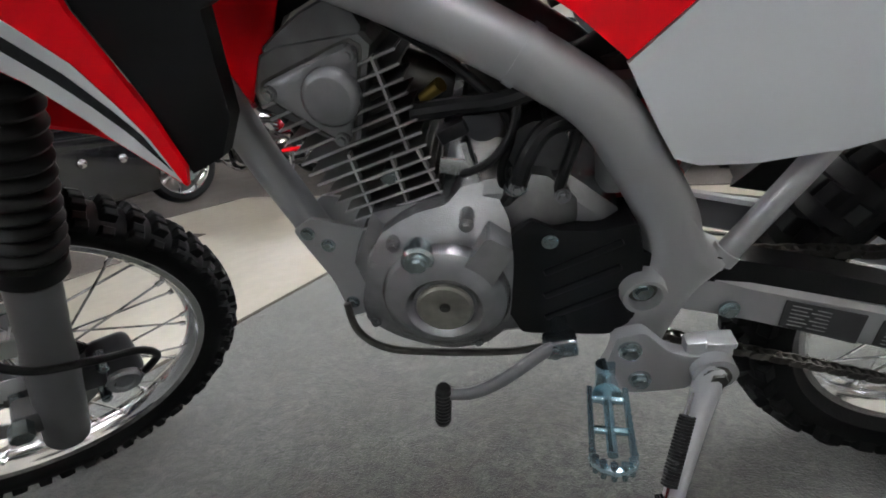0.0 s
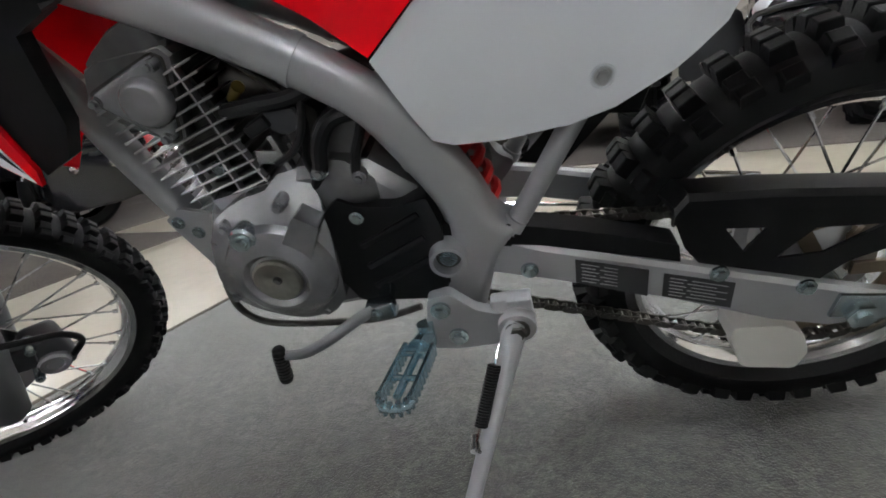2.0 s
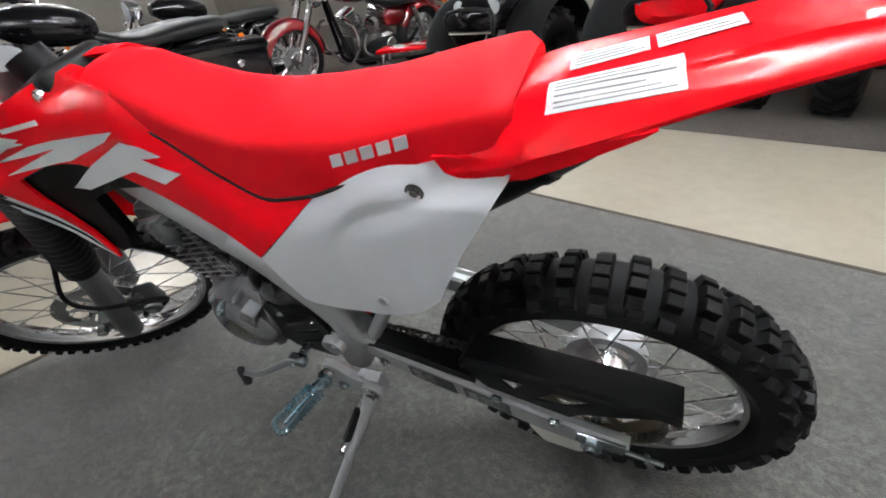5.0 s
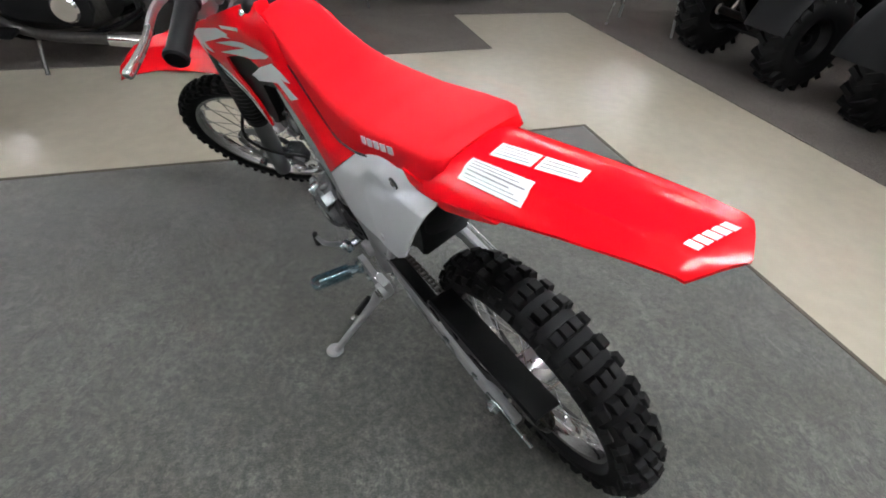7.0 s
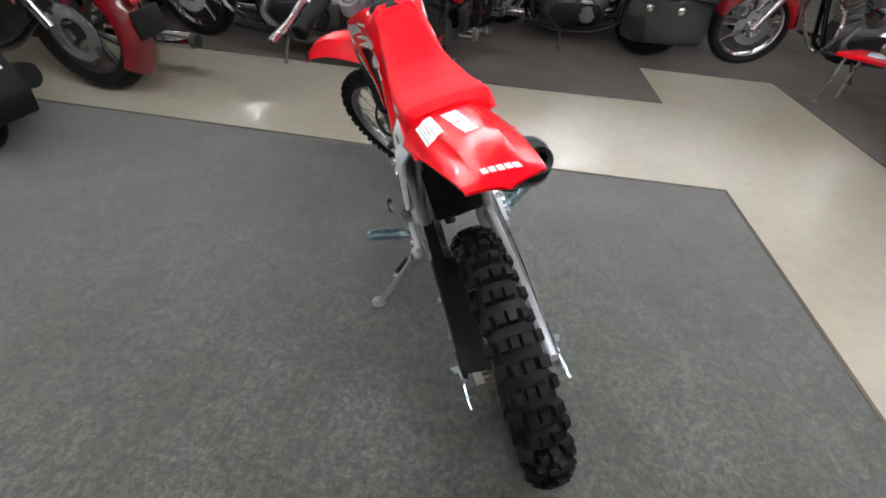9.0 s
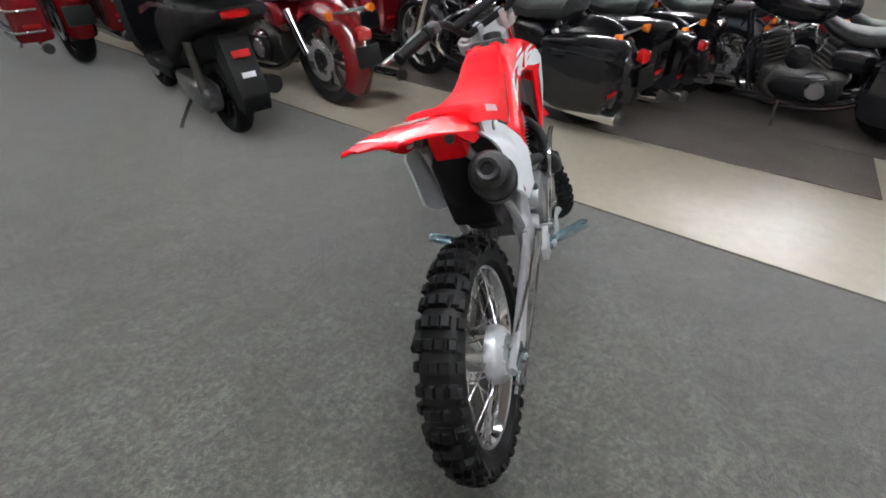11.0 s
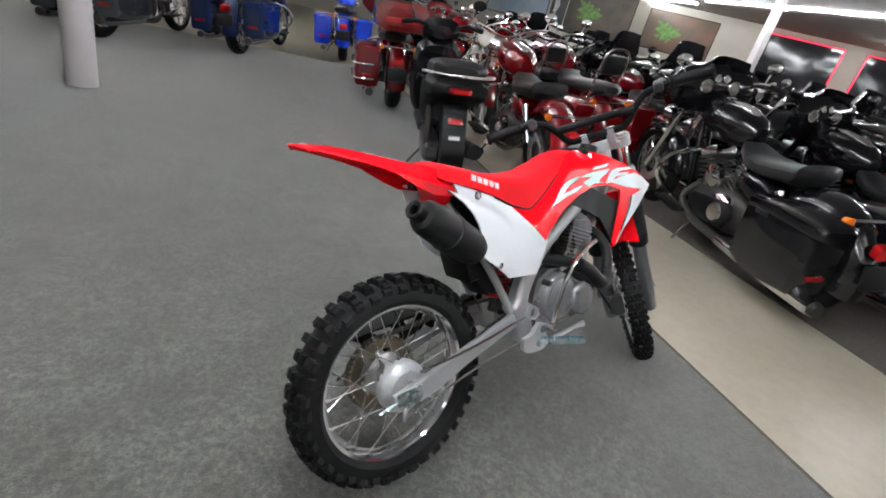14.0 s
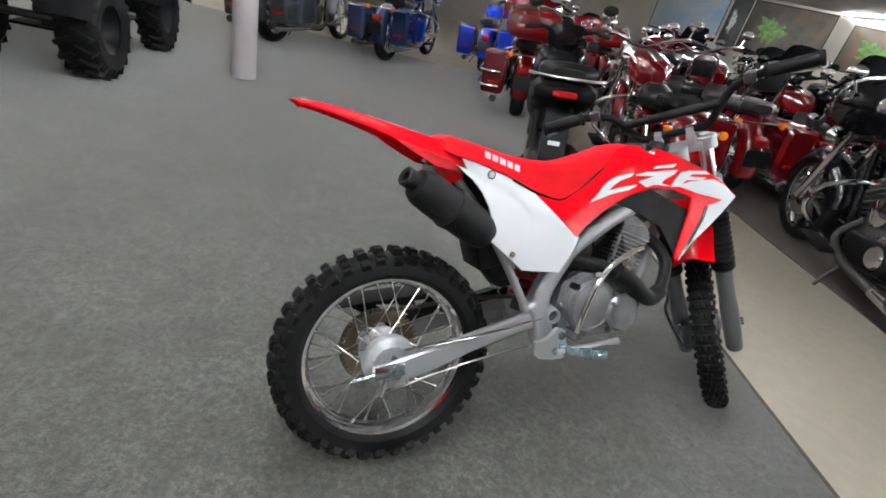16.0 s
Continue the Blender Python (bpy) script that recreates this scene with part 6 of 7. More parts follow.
def cruiser(m, paint, label, bags=False, fairing=False, trunk=False, rivets=False, chrome=True, group="parked motorcycles", trim=None, sissy=False, screen=False, stripe=None, left_pipe=True, size=1.08, bag_front=0.32, solo=False):
    """A heavy V-twin road motorcycle."""
    ob = thing("motorcycle", m @ Matrix.Diagonal((size, size, size, 1)), label, "motorcycle", group)
    bright = CHROME if chrome else GLOSS_BLACK
    trim = trim or bright
    RW = road_wheel("rear_wheel", ob, (0, 0, 0.32), 0.32, 0.15, STEEL if solo else bright)
    FW = road_wheel("front_wheel", ob, (1.63, 0, 0.325), 0.325, 0.12, bright)
    part("rear_fender", arc_guard(0.375, (0, 0, 0.33), 20, 212 if solo else 195, 0.105, 0.09), paint, ob, "painted rear fender")
    part("front_fender", arc_guard(0.365, (1.63, 0, 0.325), 15, 175, 0.085, 0.09), paint, ob, "painted front fender")
    # engine
    bm = blob([(0.42, 0.33, 0.10, 0.10), (0.50, 0.33, 0.14, 0.14), (0.85, 0.32, 0.14, 0.15), (0.98, 0.33, 0.09, 0.10)], power=4)
    eng = part("engine", bm, STEEL, ob, "V-twin engine")
    for ang, x in ((-26, 0.66), (26, 0.88)):
        for k in range(7):
            d = 0.42 + 0.03 * k
            part("cylinder_fin", box(BM(), (x + math.sin(radians(ang)) * (d - 0.4), 0, d), (0.15, 0.19, 0.012), (0, ang, 0), bevel=0.004, seg=1), STEEL, eng)
        part("rocker_box", box(BM(), (x + math.sin(radians(ang)) * 0.22, 0, 0.635), (0.17, 0.17, 0.07), (0, ang, 0), bevel=0.02), bright, eng)
    for sgn in (1, -1):
        part("side_cover", lathe(BM(), [(0.115, 0), (0.11, 0.03), (0.08, 0.05), (0, 0.055)], Matrix.Translation((0.60, sgn * 0.13, 0.33)) @ pose(0, 0, 0, 0, 0, 0 if sgn > 0 else 180), 28), bright, eng, "round polished engine cover")
        part("air_cleaner" if sgn < 0 else "horn_cover", lathe(BM(), [(0.085, 0), (0.08, 0.03), (0.03, 0.045), (0, 0.046)], Matrix.Translation((0.77, sgn * 0.12, 0.52)) @ pose(0, 0, 0, 0, 0, 0 if sgn > 0 else 180), 24), bright, eng)
    for sgn in (1, -1):
        part("frame_rail", tube(BM(), [(0.12, sgn * 0.12, 0.40), (0.35, sgn * 0.13, 0.24), (0.60, sgn * 0.13, 0.17), (0.95, sgn * 0.12, 0.18), (1.08, sgn * 0.06, 0.40), (1.20, sgn * 0.03, 0.78)], 0.02, 10, 4), GLOSS_BLACK, ob)
        pts = [(0.86, sgn * 0.13, 0.44), (0.93, sgn * 0.19, 0.30), (0.75, sgn * 0.21, 0.21), (0.40, sgn * 0.235, 0.20), (-0.05, sgn * 0.26, 0.205), (-0.40, sgn * 0.27, 0.215)]
        if sgn > 0 and not left_pipe:
            pts = [(0.86, 0.10, 0.44), (0.92, 0.12, 0.30), (0.80, 0.10, 0.20), (0.55, -0.10, 0.18)]
        both = sgn < 0 or left_pipe
        part("exhaust_header", tube(BM(), pts[:4], [0.022, 0.022, 0.026, 0.030] if both else 0.022, 12, 5), STEEL, ob, "dark exhaust header pipe")
        if both:
            ex = part("exhaust_pipe", tube(BM(), [pts[3], pts[4], pts[5]], [0.034, 0.045, 0.046], 14, 5), CHROME, ob, "long chrome exhaust pipe")
        if sgn < 0 or left_pipe:
            part("exhaust_tip", rod(BM(), (-0.395, sgn * 0.27, 0.215), (-0.43, sgn * 0.27, 0.216), 0.040, 0.036, seg=16), STEEL, ex)
        part("fork_leg", tube(BM(), [(1.63, sgn * 0.10, 0.325), (1.50, sgn * 0.10, 0.60), (1.36, sgn * 0.10, 0.90)], [0.034, 0.028, 0.024], 14, 3), bright, ob, "fork leg")
        part("shock", rod(BM(), (0.06, sgn * 0.14, 0.36), (0.20, sgn * 0.15, 0.62), 0.026, seg=12), bright, ob)
        part("floorboard", box(BM(), (0.95, sgn * 0.27, 0.24), (0.28, 0.10, 0.025), (0, -4, 0), bevel=0.01), BLACK, ob)
        part("turn_signal", lathe(BM(), [(0.0, -0.03), (0.021, -0.02), (0.026, 0.014), (0.0, 0.022)], Matrix.Translation((-0.26, sgn * 0.17, 0.64)) @ pose(0, 0, 0, 0, 0, 90), 18), ORANGE, ob, "amber turn signal")
    part("signal_bar", rod(BM(), (-0.24, -0.15, 0.64), (-0.24, 0.15, 0.64), 0.010, seg=8), bright, ob)
    part("tank_console", blob([(0.74, 0.93, 0.02, 0.012), (0.80, 0.955, 0.045, 0.02), (1.02, 0.985, 0.045, 0.02), (1.12, 0.975, 0.02, 0.012)], power=3), CHROME, ob, "chrome tank console")
    part("primary_case", blob([(0.46, 0.33, 0.02, 0.03), (0.49, 0.325, 0.028, 0.085), (0.60, 0.32, 0.028, 0.090), (0.84, 0.315, 0.026, 0.062), (0.88, 0.315, 0.015, 0.03)], power=3), BLACK, ob, "dark primary cover").location = (0, 0.165, 0)
    part("derby_cover", disc_on(BM(), (0.575, 0.325), 0.066, 0.180, 0.206, 28, 0.010), CHROME, ob, "round chrome engine cover")
    # tank, seat
    part("fuel_tank", blob([(0.66, 0.83, 0.05, 0.05), (0.72, 0.835, 0.11, 0.10), (0.86, 0.85, 0.155, 0.125), (1.02, 0.87, 0.16, 0.125), (1.14, 0.885, 0.12, 0.10), (1.22, 0.885, 0.05, 0.05)], power=2.4), paint, ob, "teardrop fuel tank")
    tail = [(0.12, 0.75, 0.08, 0.03), (0.15, 0.75, 0.15, 0.055)] if solo or (bags and fairing and not trunk) else [(-0.22, 0.74, 0.07, 0.03), (-0.15, 0.735, 0.14, 0.055), (0.05, 0.725, 0.15, 0.06)]
    part("seat", blob(tail + [(0.18, 0.715, 0.15, 0.06), (0.25, 0.71, 0.16, 0.055), (0.42, 0.69, 0.18, 0.05), (0.55, 0.70, 0.15, 0.05), (0.66, 0.74, 0.10, 0.05), (0.72, 0.77, 0.05, 0.03)], power=2.8), SEAT, ob, "stepped black seat")
    part("side_panel", blob([(0.30, 0.55, 0.13, 0.04), (0.36, 0.55, 0.145, 0.10), (0.54, 0.56, 0.145, 0.09), (0.58, 0.56, 0.12, 0.03)], power=4), paint, ob)
    # bars, lamps
    bar = [(1.05, 0.42, 1.06), (1.18, 0.33, 1.09), (1.27, 0.18, 1.05), (1.29, 0.05, 1.00)]
    part("handlebar", tube(BM(), bar + [(x, -y, z) for x, y, z in bar[::-1]], 0.014, 10, 4), bright, ob, "wide handlebar")
    for sgn in (1, -1):
        part("grip", rod(BM(), (1.05, sgn * 0.42, 1.06), (1.15, sgn * 0.355, 1.083), 0.019, seg=12), BOOT, ob)
        mi = part("mirror", blob([(1.16, 1.20, 0.02, 0.02), (1.175, 1.20, 0.06, 0.04), (1.20, 1.20, 0.045, 0.03), (1.21, 1.20, 0.01, 0.01)], power=2.2), bright, ob, "oval mirror")
        mi.location = (0, sgn * 0.36, 0)
        part("mirror_stem", rod(BM(), (1.17, sgn * 0.32, 1.09), (1.185, sgn * 0.36, 1.19), 0.006, seg=8), bright, ob)
        part("spotlight", lathe(BM(), [(0.0, -0.06), (0.035, -0.05), (0.05, 0.0), (0.052, 0.02), (0, 0.03)], Matrix.Translation((1.42, sgn * 0.17, 0.80)) @ pose(0, 0, 0, 0, 0, -90), 20), bright, ob)
    hl = part("headlight", lathe(BM(), [(0.0, -0.12), (0.06, -0.10), (0.10, -0.02), (0.105, 0.02), (0.095, 0.03)], Matrix.Translation((1.42, 0, 0.90)) @ pose(0, 0, 0, 0, 0, -90), 26), bright, ob, "round headlight")
    part("headlight_lens", lathe(BM(), [(0.095, 0.028), (0.05, 0.042), (0, 0.046)], Matrix.Translation((1.42, 0, 0.90)) @ pose(0, 0, 0, 0, 0, -90), 24), LAMP_GLASS, hl)
    part("tail_light", blob([(-0.395, 0.52, 0.02, 0.02), (-0.38, 0.52, 0.055, 0.035), (-0.34, 0.53, 0.055, 0.035)], power=4), TAIL, ob, "red tail light")
    part("number_plate_holder", box(BM(), (-0.40, 0, 0.40), (0.012, 0.19, 0.13), (0, 10, 0), bevel=0.004), BLACK, ob)
    part("kickstand", tube(BM(), [(0.78, 0.16, 0.20), (0.76, 0.26, 0.08), (0.75, 0.30, 0.0)], 0.011, 8, 2), STEEL, ob)
    part("engine_guard", tube(BM(), [(1.08, 0.05, 0.62), (1.10, 0.28, 0.55), (1.10, 0.33, 0.38), (1.04, 0.10, 0.20), (1.04, -0.10, 0.20), (1.10, -0.33, 0.38), (1.10, -0.28, 0.55), (1.08, -0.05, 0.62)], 0.015, 10, 4), bright, ob, "engine guard bar")
    if bags:
        for sgn in (1, -1):
            saddlebag(ob, sgn, paint, rivets, bag_front, stripe, trunk)
    if fairing:
        part("fairing", blob([(1.20, 1.02, 0.28, 0.09), (1.25, 1.02, 0.36, 0.17), (1.38, 1.00, 0.32, 0.19), (1.50, 0.96, 0.20, 0.14), (1.55, 0.93, 0.07, 0.06)], power=2.6), paint, ob, "bat-wing handlebar fairing")
    if fairing:
        for yy, zz, rr in ((-0.11, 1.04, 0.05), (0.11, 1.04, 0.05), (-0.03, 1.10, 0.028), (0.04, 1.10, 0.028)):
            part("gauge", lathe(BM(), [(rr, 0.0), (rr, 0.018), (rr * 0.86, 0.022), (rr * 0.8, 0.014), (0, 0.014)], Matrix.Translation((1.21, yy, zz)) @ pose(0, 0, 0, 0, 0, 90), 18), CHROME, ob, "round chrome-ringed gauge")
    if fairing or screen:
        rings = []
        for x, z, w in ((1.40, 1.09, 0.22), (1.34, 1.17, 0.22), (1.27, 1.25 if not screen else 1.38, 0.15)):
            up = [Vector((x - 0.10 * abs(t) ** 2, t * w, z - 0.03 * t * t)) for t in (-1, -0.5, 0, 0.5, 1)]
            rings.append(up + [p - Vector((0.005, 0, 0)) for p in up[::-1]])
        part("windscreen", loft(BM(), rings), GLASS_DARK, ob, "smoked windscreen")
    if trunk:
        tr = part("trunk", blob([(-0.46, 0.93, 0.16, 0.08), (-0.42, 0.93, 0.25, 0.13), (-0.15, 0.94, 0.27, 0.15), (0.0, 0.94, 0.24, 0.13), (0.04, 0.94, 0.15, 0.08)], power=4), paint, ob, "rear luggage trunk")
        part("trunk_light", box(BM(), (-0.452, 0, 0.90), (0.02, 0.32, 0.05), bevel=0.006), TAIL, tr)
        part("backrest", blob([(0.03, 0.97, 0.08, 0.06), (0.055, 0.97, 0.17, 0.11), (0.085, 0.97, 0.17, 0.11), (0.10, 0.97, 0.1, 0.07)], power=4), SEAT, tr)
        part("trunk_rail", tube(BM(), [(-0.42, 0.20, 1.07), (-0.44, 0.0, 1.10), (-0.42, -0.20, 1.07), (-0.20, -0.22, 1.12), (-0.05, -0.15, 1.08)], 0.009, 8, 4), CHROME, tr)
    if sissy:
        part("sissy_bar", tube(BM(), [(-0.05, 0.12, 0.62), (-0.16, 0.12, 0.95), (-0.19, 0.07, 1.06), (-0.19, -0.07, 1.06), (-0.16, -0.12, 0.95), (-0.05, -0.12, 0.62)], 0.011, 10, 4), CHROME, ob, "chrome sissy bar")
        part("sissy_pad", box(BM(), (-0.145, 0, 0.94), (0.05, 0.20, 0.16), (0, -12, 0), bevel=0.02), SEAT, ob)
    return ob


def scooter(m):
    ob = thing("scooter", m, "black step-through scooter on its stand on grey carpet", "scooter")
    road_wheel("rear_wheel", ob, (0, 0, 0.24), 0.24, 0.12, BLACK, 5, False)
    road_wheel("front_wheel", ob, (1.27, 0, 0.24), 0.24, 0.11, BLACK, 5)
    part("body", blob([(-0.40, 0.75, 0.10, 0.03), (-0.36, 0.745, 0.19, 0.055), (-0.20, 0.72, 0.22, 0.09), (0.10, 0.66, 0.21, 0.14), (0.40, 0.54, 0.18, 0.18), (0.50, 0.42, 0.14, 0.10)], power=3), BLACK, ob, "black flared tail bodywork")
    part("tail_core", blob([(-0.24, 0.60, 0.07, 0.06), (-0.20, 0.58, 0.10, 0.10), (0.20, 0.52, 0.13, 0.14), (0.40, 0.46, 0.12, 0.12)], power=3), BLACK, ob)
    part("seat", blob([(-0.36, 0.86, 0.10, 0.03), (-0.30, 0.865, 0.18, 0.05), (-0.05, 0.85, 0.19, 0.055), (0.10, 0.82, 0.18, 0.05), (0.35, 0.79, 0.15, 0.05), (0.50, 0.77, 0.09, 0.03)], power=3), SEAT, ob, "wide black seat")
    part("grab_rail", tube(BM(), [(0.0, 0.21, 0.80), (-0.26, 0.235, 0.835), (-0.42, 0.17, 0.845), (-0.46, 0.0, 0.845), (-0.42, -0.17, 0.845), (-0.26, -0.235, 0.835), (0.0, -0.21, 0.80)], 0.008, 10, 4), ALLOY, ob, "silver grab rail round the tail")
    part("tail_light", blob([(-0.425, 0.745, 0.05, 0.012), (-0.405, 0.745, 0.075, 0.022), (-0.34, 0.745, 0.075, 0.03)], power=4), TAIL, ob, "small red tail light")
    part("rear_mudguard", panel(BM(), [(-0.22, 0.62), (-0.29, 0.64), (-0.43, 0.34), (-0.41, 0.24), (-0.33, 0.26), (-0.20, 0.50)], lambda a, b: 0.08, 0.16, 0.3, 0.1), BLACK, ob, "dark plastic mudguard")
    part("reflector", box(BM(), (-0.352, 0, 0.545), (0.010, 0.10, 0.040), (0, 24, 0), bevel=0.003), TAIL, ob, "red reflector")
    part("plate", box(BM(), (-0.398, 0, 0.445), (0.006, 0.075, 0.028), (0, 24, 0), bevel=0.002), PAPER, ob, "small white label")
    for sgn in (1, -1):
        part("side_trim", panel(BM(), [(0.46, 0.70), (0.20, 0.76), (-0.20, 0.79), (-0.22, 0.775), (0.20, 0.735), (0.46, 0.66)], lambda a, b: sgn * 0.222, 0.012, 0.08), GREY_PAINT, ob, "grey side strip")
    part("engine_case", blob([(-0.06, 0.24, 0.04, 0.04), (0.0, 0.24, 0.06, 0.085), (0.25, 0.26, 0.07, 0.08), (0.42, 0.28, 0.05, 0.05)], power=4), CAST_DARK, ob, "alloy engine case").location = (0, 0.10, 0)
    part("exhaust", tube(BM(), [(0.40, -0.12, 0.24), (0.25, -0.16, 0.25), (0.0, -0.18, 0.27), (-0.28, -0.18, 0.33)], [0.03, 0.055, 0.062, 0.055], 16, 4), BLACK, ob, "exhaust silencer")
    part("heat_shield", tube(BM(), [(0.22, -0.205, 0.25), (0.0, -0.225, 0.275), (-0.24, -0.225, 0.33)], 0.030, 12, 4), BLACK, ob)
    part("shock", rod(BM(), (0.0, 0.13, 0.28), (0.06, 0.13, 0.60), 0.03, seg=12), STEEL, ob)
    part("floor_panel", box(BM(), (0.72, 0, 0.30), (0.50, 0.34, 0.09), bevel=0.03), BLACK, ob)
    part("leg_shield", blob([(0.92, 0.60, 0.20, 0.30), (0.98, 0.62, 0.23, 0.34), (1.08, 0.64, 0.17, 0.30), (1.14, 0.64, 0.06, 0.14)], power=3), GLOSS_BLACK, ob, "front leg shield")
    part("front_mudguard", arc_guard(0.275, (1.27, 0, 0.24), 20, 165, 0.075, 0.07), GLOSS_BLACK, ob)
    part("fork", rod(BM(), (1.27, 0.08, 0.24), (1.06, 0.05, 0.72), 0.025, seg=12), STEEL, ob)
    bar = [(0.86, 0.34, 1.05), (0.93, 0.22, 1.07), (1.0, 0.05, 1.02)]
    part("handlebar", tube(BM(), bar + [(x, -y, z) for x, y, z in bar[::-1]], 0.016, 10, 4), BLACK, ob)
    part("cowl", blob([(0.92, 1.0, 0.08, 0.05), (0.98, 1.02, 0.16, 0.09), (1.08, 1.01, 0.13, 0.09), (1.14, 1.0, 0.05, 0.05)], power=3), GLOSS_BLACK, ob)
    for sgn in (1, -1):
        part("grip", rod(BM(), (0.86, sgn * 0.34, 1.05), (0.92, sgn * 0.24, 1.068), 0.02, seg=12), BOOT, ob)
        part("mirror", blob([(0.93, 1.24, 0.02, 0.02), (0.945, 1.24, 0.06, 0.04), (0.965, 1.24, 0.02, 0.02)], power=2.2), BLACK, ob).location = (0, sgn * 0.30, 0)
        part("mirror_stem", rod(BM(), (0.95, sgn * 0.22, 1.07), (0.95, sgn * 0.30, 1.23), 0.006, seg=8), BLACK, ob)
    part("stand", tube(BM(), [(0.30, 0.10, 0.22), (0.26, 0.24, 0.06), (0.24, 0.28, 0.0)], 0.011, 8, 2), STEEL, ob)
    part("stand_hoop", tube(BM(), [(0.24, 0.28, 0.004), (0.20, 0.36, 0.005), (0.12, 0.36, 0.005), (0.14, 0.28, 0.005)], 0.006, 8, 3), STEEL, ob)
    return ob


def atv_tyre(R, W):
    prof = [(R * 0.48, -W * 0.42)] + [(R * 0.52 + R * 0.45 * max(0, math.cos(a)) ** 0.45, W * 0.5 * math.sin(a) / math.sin(1.3)) for a in [-1.3 + 2.6 * k / 10 for k in range(11)]] + [(R * 0.48, W * 0.42)]
    return lathe(BM(), prof, None, 40, True)


def lug_mesh(W, sgn):
    """One angled tread lug with its shoulder, as a single block."""
    bm = BM()
    vs = [bm.verts.new((x, sgn * y, z)) for z in (-0.015, 0.015) for x, y in ((-0.018, -0.20 * W), (0.018, -0.20 * W), (0.016, 0.22 * W), (-0.06, 0.30 * W), (-0.09, 0.27 * W), (-0.02, 0.20 * W))]
    bm.faces.new(vs[:6][::-1])
    bm.faces.new(vs[6:])
    for k in range(6):
        bm.faces.new((vs[k], vs[(k + 1) % 6], vs[(k + 1) % 6 + 6], vs[k + 6]))
    bmesh.ops.recalc_face_normals(bm, faces=bm.faces)
    me = bpy.data.meshes.new("tread_lug")
    bm.to_mesh(me)
    bm.free()
    me.materials.append(RUBBER)
    return me


def atv(m, paint, label, R=0.31, guard=None):
    """A quad bike; origin between its front wheels."""
    ob = thing("quad_bike", m, label, "quad bike", "parked quad bikes")
    first = None
    for nm, x, W in (("front_wheel", 0, 0.20), ("rear_wheel", -1.27, 0.26)):
        for sgn in (1, -1):
            w = part(nm, lathe(BM(), [(R * 0.5, -W * 0.40), (R * 0.5, W * 0.40), (R * 0.42, W * 0.36), (R * 0.34, W * 0.05), (0.04, W * 0.08), (0.04, -W * 0.05), (R * 0.40, -W * 0.2)], None, 28, True), BLACK, ob)
            w.matrix_local = Matrix.Translation((x, sgn * 0.39, R))
            if (nm, R) not in atv_cache:
                atv_cache[(nm, R)] = (part("tyre", atv_tyre(R, W), RUBBER, ob, "chunky black quad tyre"), lug_mesh(W, 1), lug_mesh(W, -1))
                tyre = atv_cache[(nm, R)][0]
            else:
                tyre = new("tyre", atv_cache[(nm, R)][0].data)
                tyre.parent = ob
                tyre["label"] = "chunky black quad tyre"
            tyre.matrix_local = Matrix.Translation((x, sgn * 0.39, R))
            for k in range(20):
                for s2 in (1, -1):
                    a = 360 * (k + (0.5 if s2 > 0 else 0)) / 20
                    lug = new("tread_lug", atv_cache[(nm, R)][1 if s2 > 0 else 2])
                    lug.parent = tyre
                    lug.matrix_local = pose(0, 0, 0, 0, -a, 0) @ pose(R * 0.97, s2 * W * 0.20, 0, s2 * 28, 0, 0)
    part("body", blob([(0.42, 0.62, 0.10, 0.05), (0.36, 0.64, 0.22, 0.12), (0.15, 0.70, 0.22, 0.16), (-0.20, 0.72, 0.16, 0.14), (-0.60, 0.68, 0.17, 0.12), (-1.10, 0.70, 0.2, 0.12), (-1.55, 0.72, 0.22, 0.08), (-1.62, 0.72, 0.12, 0.04)], power=3), paint, ob, "painted body")
    for x0, nm in ((0.0, "front_fender"), (-1.27, "rear_fender")):
        for sgn in (1, -1):
            g = arc_guard(R + 0.14, (x0, 0, R), 10, 165, 0.16, 0.05)
            bmesh.ops.translate(g, verts=g.verts, vec=(0, sgn * 0.40, 0))
            part(nm, g, guard or paint, ob, "flared fender")
    part("seat", blob([(-0.28, 0.84, 0.09, 0.04), (-0.40, 0.86, 0.15, 0.07), (-0.80, 0.87, 0.17, 0.08), (-1.20, 0.90, 0.17, 0.07), (-1.26, 0.90, 0.1, 0.04)], power=3), SEAT, ob, "long black seat")
    part("engine", box(BM(), (-0.55, 0, 0.42), (0.60, 0.36, 0.34), bevel=0.05), STEEL, ob)
    part("skid_plate", box(BM(), (-0.55, 0, 0.24), (1.2, 0.42, 0.02), bevel=0.005), BLACK, ob)
    for x in (0.0, -1.27):
        part("axle", rod(BM(), (x, -0.36, R), (x, 0.36, R), 0.028, seg=12), STEEL, ob)
        for sgn in (1, -1):
            part("suspension_arm", tube(BM(), [(x, sgn * 0.34, R - 0.05), (x - 0.10, sgn * 0.12, R - 0.02)], 0.018, 8, 1), BLACK, ob)
            part("shock", rod(BM(), (x - 0.03, sgn * 0.29, R + 0.02), (x - 0.10, sgn * 0.17, 0.70), 0.032, seg=12), STEEL if x else CHROME, ob)
    part("bumper", tube(BM(), [(0.30, 0.22, 0.34), (0.46, 0.22, 0.50), (0.46, 0.20, 0.66), (0.46, -0.20, 0.66), (0.46, -0.22, 0.50), (0.30, -0.22, 0.34)], 0.016, 10, 3), BLACK, ob, "black tube bumper")
    part("bumper_bar", tube(BM(), [(0.46, 0.21, 0.52), (0.47, 0.0, 0.52), (0.46, -0.21, 0.52)], 0.012, 8, 2), CHROME, ob)
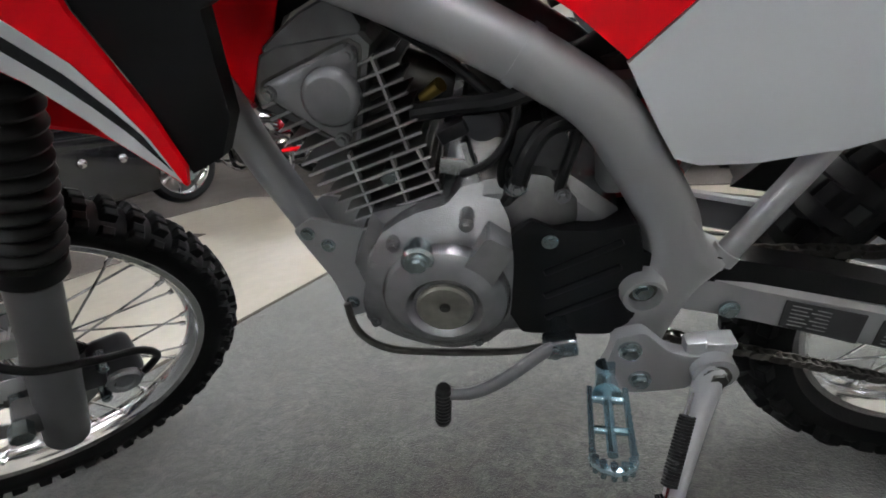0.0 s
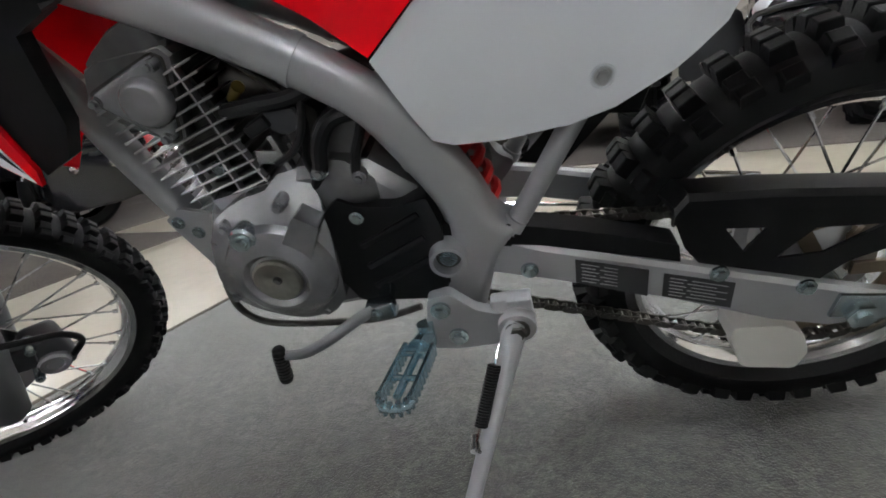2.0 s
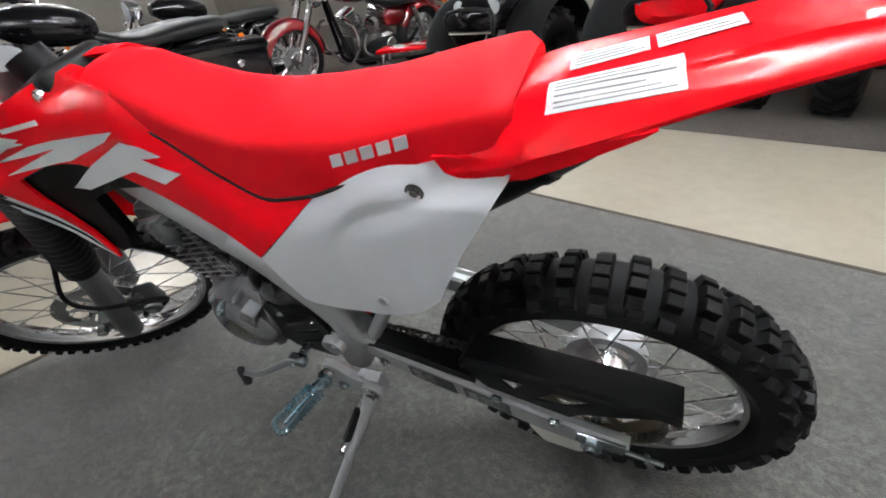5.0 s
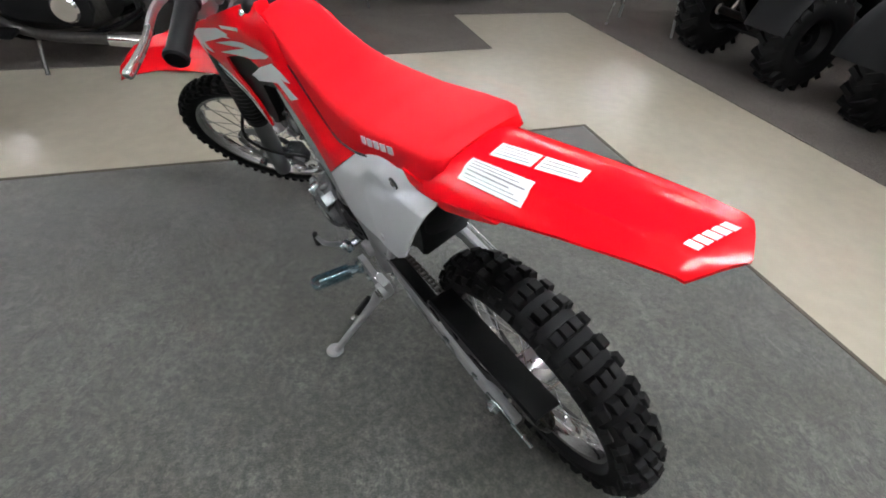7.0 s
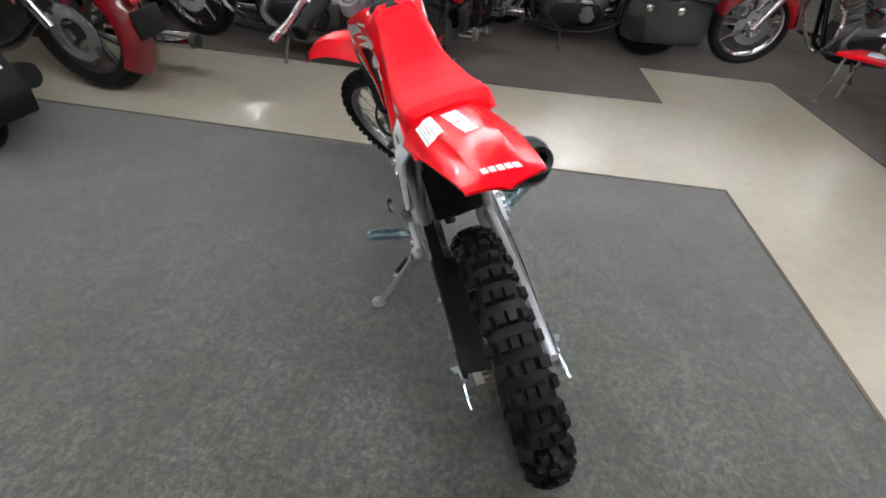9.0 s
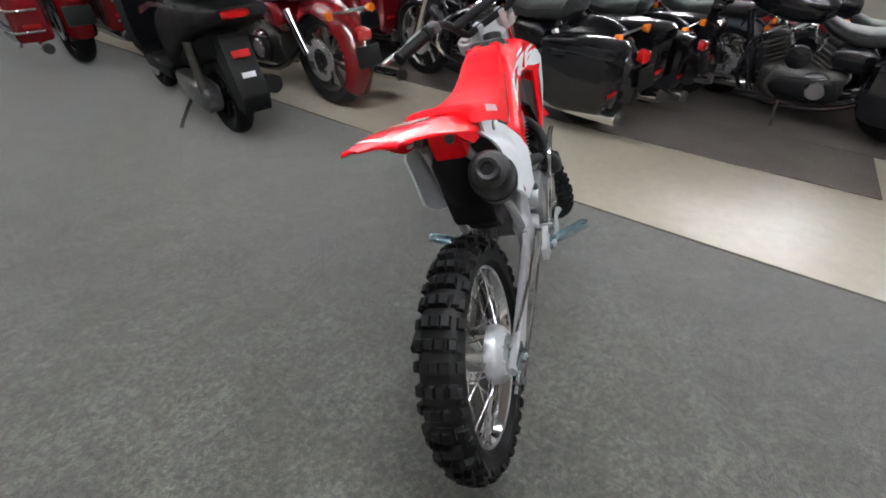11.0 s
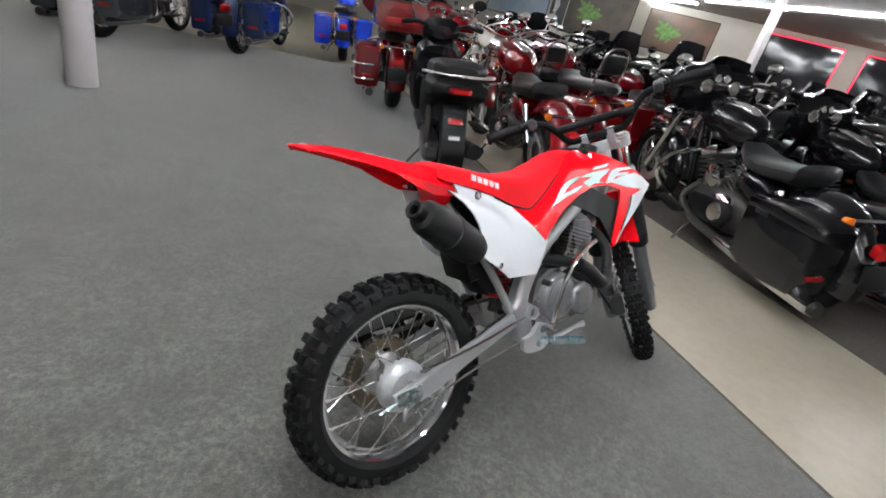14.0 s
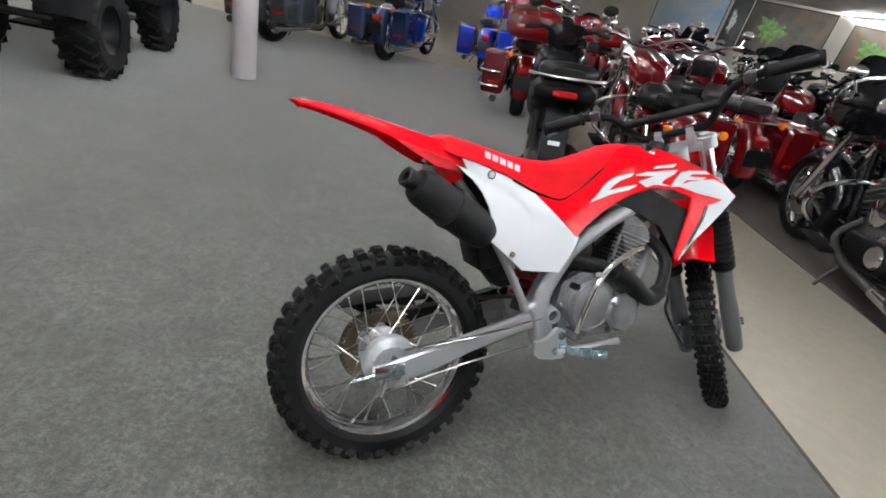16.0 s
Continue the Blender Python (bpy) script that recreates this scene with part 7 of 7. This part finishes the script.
    for sgn in (1, -1):
        part("headlight", lathe(BM(), [(0.0, -0.05), (0.05, -0.03), (0.055, 0.01), (0, 0.02)], Matrix.Translation((0.37, sgn * 0.16, 0.68)) @ pose(0, 0, 0, 0, 0, -90), 18), LAMP_GLASS, ob)
    bar = [(-0.30, 0.38, 1.08), (-0.22, 0.28, 1.09), (-0.16, 0.10, 1.03), (-0.15, 0.03, 1.0)]
    part("handlebar", tube(BM(), bar + [(x, -y, z) for x, y, z in bar[::-1]], 0.013, 10, 4), BLACK, ob)
    for x0, x1, nm in ((0.34, -0.10, "front_rack"), (-1.10, -1.62, "rear_rack")):
        bm = tube(BM(), [(x0, 0.34, 0.88), (x1, 0.34, 0.90), (x1, -0.34, 0.90), (x0, -0.34, 0.88), (x0, 0.34, 0.88)], 0.012, 8, 1)
        for k in range(1, 5):
            xx = x0 + (x1 - x0) * k / 5
            rod(bm, (xx, -0.34, 0.885), (xx, 0.34, 0.885), 0.008, seg=6)
        part(nm, bm, BLACK, ob, "black steel luggage rack")
    return ob


atv_cache = {}
ROW = math.degrees(math.atan2(V.y, V.x))

# nearest row
cruiser(stand_at(-3.05, 0.10, -119, 7), GLOSS_BLACK, "black touring cruiser with hard saddlebags and a low screen", bags=True, chrome=True, fairing=True, size=1.10, bag_front=0.13, group="front row of motorcycles")
cruiser(stand_at(-3.76, 2.52, -112, 7), GLOSS_BLACK, "black cruiser with chrome studs on its saddlebags", bags=True, rivets=True, chrome=False, left_pipe=False, group="front row of motorcycles")
cruiser(stand_at(-2.95, 5.05, -110, 7), MAROON, "dark red cruiser with much chrome", group="front row of motorcycles")
cruiser(stand_at(-4.02, 0.62, -117, 7), GLOSS_BLACK, "black touring cruiser in the second row", bags=True, fairing=True, chrome=False)
cruiser(stand_at(-2.58, -1.76, -114, 7), MAROON, "dark red cruiser with black seat parked beside the scooter", left_pipe=False, solo=True)
cruiser(stand_at(-4.0, -2.40, -114, 7), MAROON, "dark red tourer with striped saddlebags", bags=True, stripe=CHROME, sissy=True, size=1.15)
cruiser(stand_at(-2.60, -4.25, -117, 5), MAROON, "dark red full-dress tourer with luggage trunk", bags=True, fairing=True, trunk=True)
cruiser(stand_at(-1.49, -6.42, -127, 5), NAVY, "navy blue tourer with saddlebags and trunk", bags=True, fairing=True)
cruiser(stand_at(-3.40, -7.18, -118, 5), BLUE, "bright blue tourer with saddlebags", bags=True)
cruiser(stand_at(0.06, -6.24, -127, 5), GREY_PAINT, "gunmetal grey touring motorcycle with chrome trim", bags=True, fairing=True)
scooter(stand_at(-1.69, -2.01, -120, 6))
# rows behind
BACK = [(-4.2, -3.3, GLOSS_BLACK, 0), (-5.0, -2.1, MAROON, 1), (-5.2, -0.4, GLOSS_BLACK, 2), (-4.9, 1.4, GREY_PAINT, 1), (-6.2, -1.3, PEARL, 0), (-6.3, 0.5, GLOSS_BLACK, 1), (-6.0, 2.4, MAROON, 0), (-4.85, -4.75, PEARL, 0), (-5.4, -4.0, GLOSS_BLACK, 1),
        (-7.4, -2.4, GLOSS_BLACK, 2), (-7.5, -0.4, PEARL, 1), (-7.4, 1.6, GLOSS_BLACK, 0), (-4.6, -7.0, GLOSS_BLACK, 2), (-6.4, -5.6, MAROON, 2), (-6.9, -3.8, GLOSS_BLACK, 1), (-8.6, -1.6, GLOSS_BLACK, 1), (-5.0, 4.6, GLOSS_BLACK, 0), (-8.5, 0.6, GLOSS_BLACK, 1),
        (-4.35, -0.9, GLOSS_BLACK, 1), (-5.9, -2.9, GLOSS_BLACK, 2), (-8.0, -4.8, GLOSS_BLACK, 1), (-6.0, -7.4, MAROON, 2), (-7.8, -6.9, GLOSS_BLACK, 1), (-9.4, -3.4, GREY_PAINT, 1), (-9.8, -5.6, GLOSS_BLACK, 2), (-9.9, -0.4, MAROON, 1), (-4.6, 3.0, GLOSS_BLACK, 0), (-9.0, -8.6, GLOSS_BLACK, 2), (-11.0, -7.4, GLOSS_BLACK, 1)]
NAMES = {"gloss_black_paint": "black", "dark_red_paint": "dark red", "gunmetal_paint": "gunmetal grey", "pearl_white_paint": "pearl white"}
for i, (x, y, paint, typ) in enumerate(BACK):
    cruiser(stand_at(x, y, -112 + (i * 37) % 17 - 8, 7), paint, NAMES[paint.name] + " cruiser standing among the packed motorcycles" + (" with a windscreen" if typ == 1 else ""), bags=typ == 2, trunk=typ == 2, fairing=typ == 2, screen=typ == 1, sissy=i % 3 == 0, chrome=i % 4 != 1, group="back rows of motorcycles")

# quad bikes
ATV_HEAD = ROW
for x, y, paint, lab in ((-1.24, 3.36, GLOSS_BLACK, "black quad bike facing the aisle"), (0.10, 2.93, RED, "red and black quad bike facing the aisle"), (1.24, 2.52, GLOSS_BLACK, "glossy black quad bike with steel racks facing the aisle")):
    atv(stand_at(x, y, ATV_HEAD), paint, lab, guard=MATT_BLACK)
atv(stand_at(1.52, -4.71, -100), MATT_BLACK, "dark quad bike with large tyres beyond the column", 0.34)

# leaflet table
tb = thing("leaflet_table", stand_at(-2.27, 3.62, 20), "low folding table with a red top and thin steel legs", "table")
part("tabletop", box(BM(), (0, 0, 0.37), (0.62, 0.42, 0.03), bevel=0.008), RED, tb, "red tabletop")
for sx in (-0.25, 0.25):
    for sy in (-0.16, 0.16):
        part("leg", rod(BM(), (sx * 1.15, sy * 1.15, 0), (sx, sy, 0.36), 0.011, seg=10), ALLOY, tb)
for k in range(5):
    bk = thing("leaflet", stand_at(-2.27, 3.62, 20) @ pose(-0.2 + 0.1 * k, 0.03 * (k % 3) - 0.02, 0.3865 + 0.003 * k, 0, 0, 17 * k), "glossy printed leaflet lying on the table", "leaflet", "leaflets")
    part("cover", box(BM(), (0, 0, 0), (0.15, 0.21, 0.0025)), PAPER if k % 2 else RED, bk)
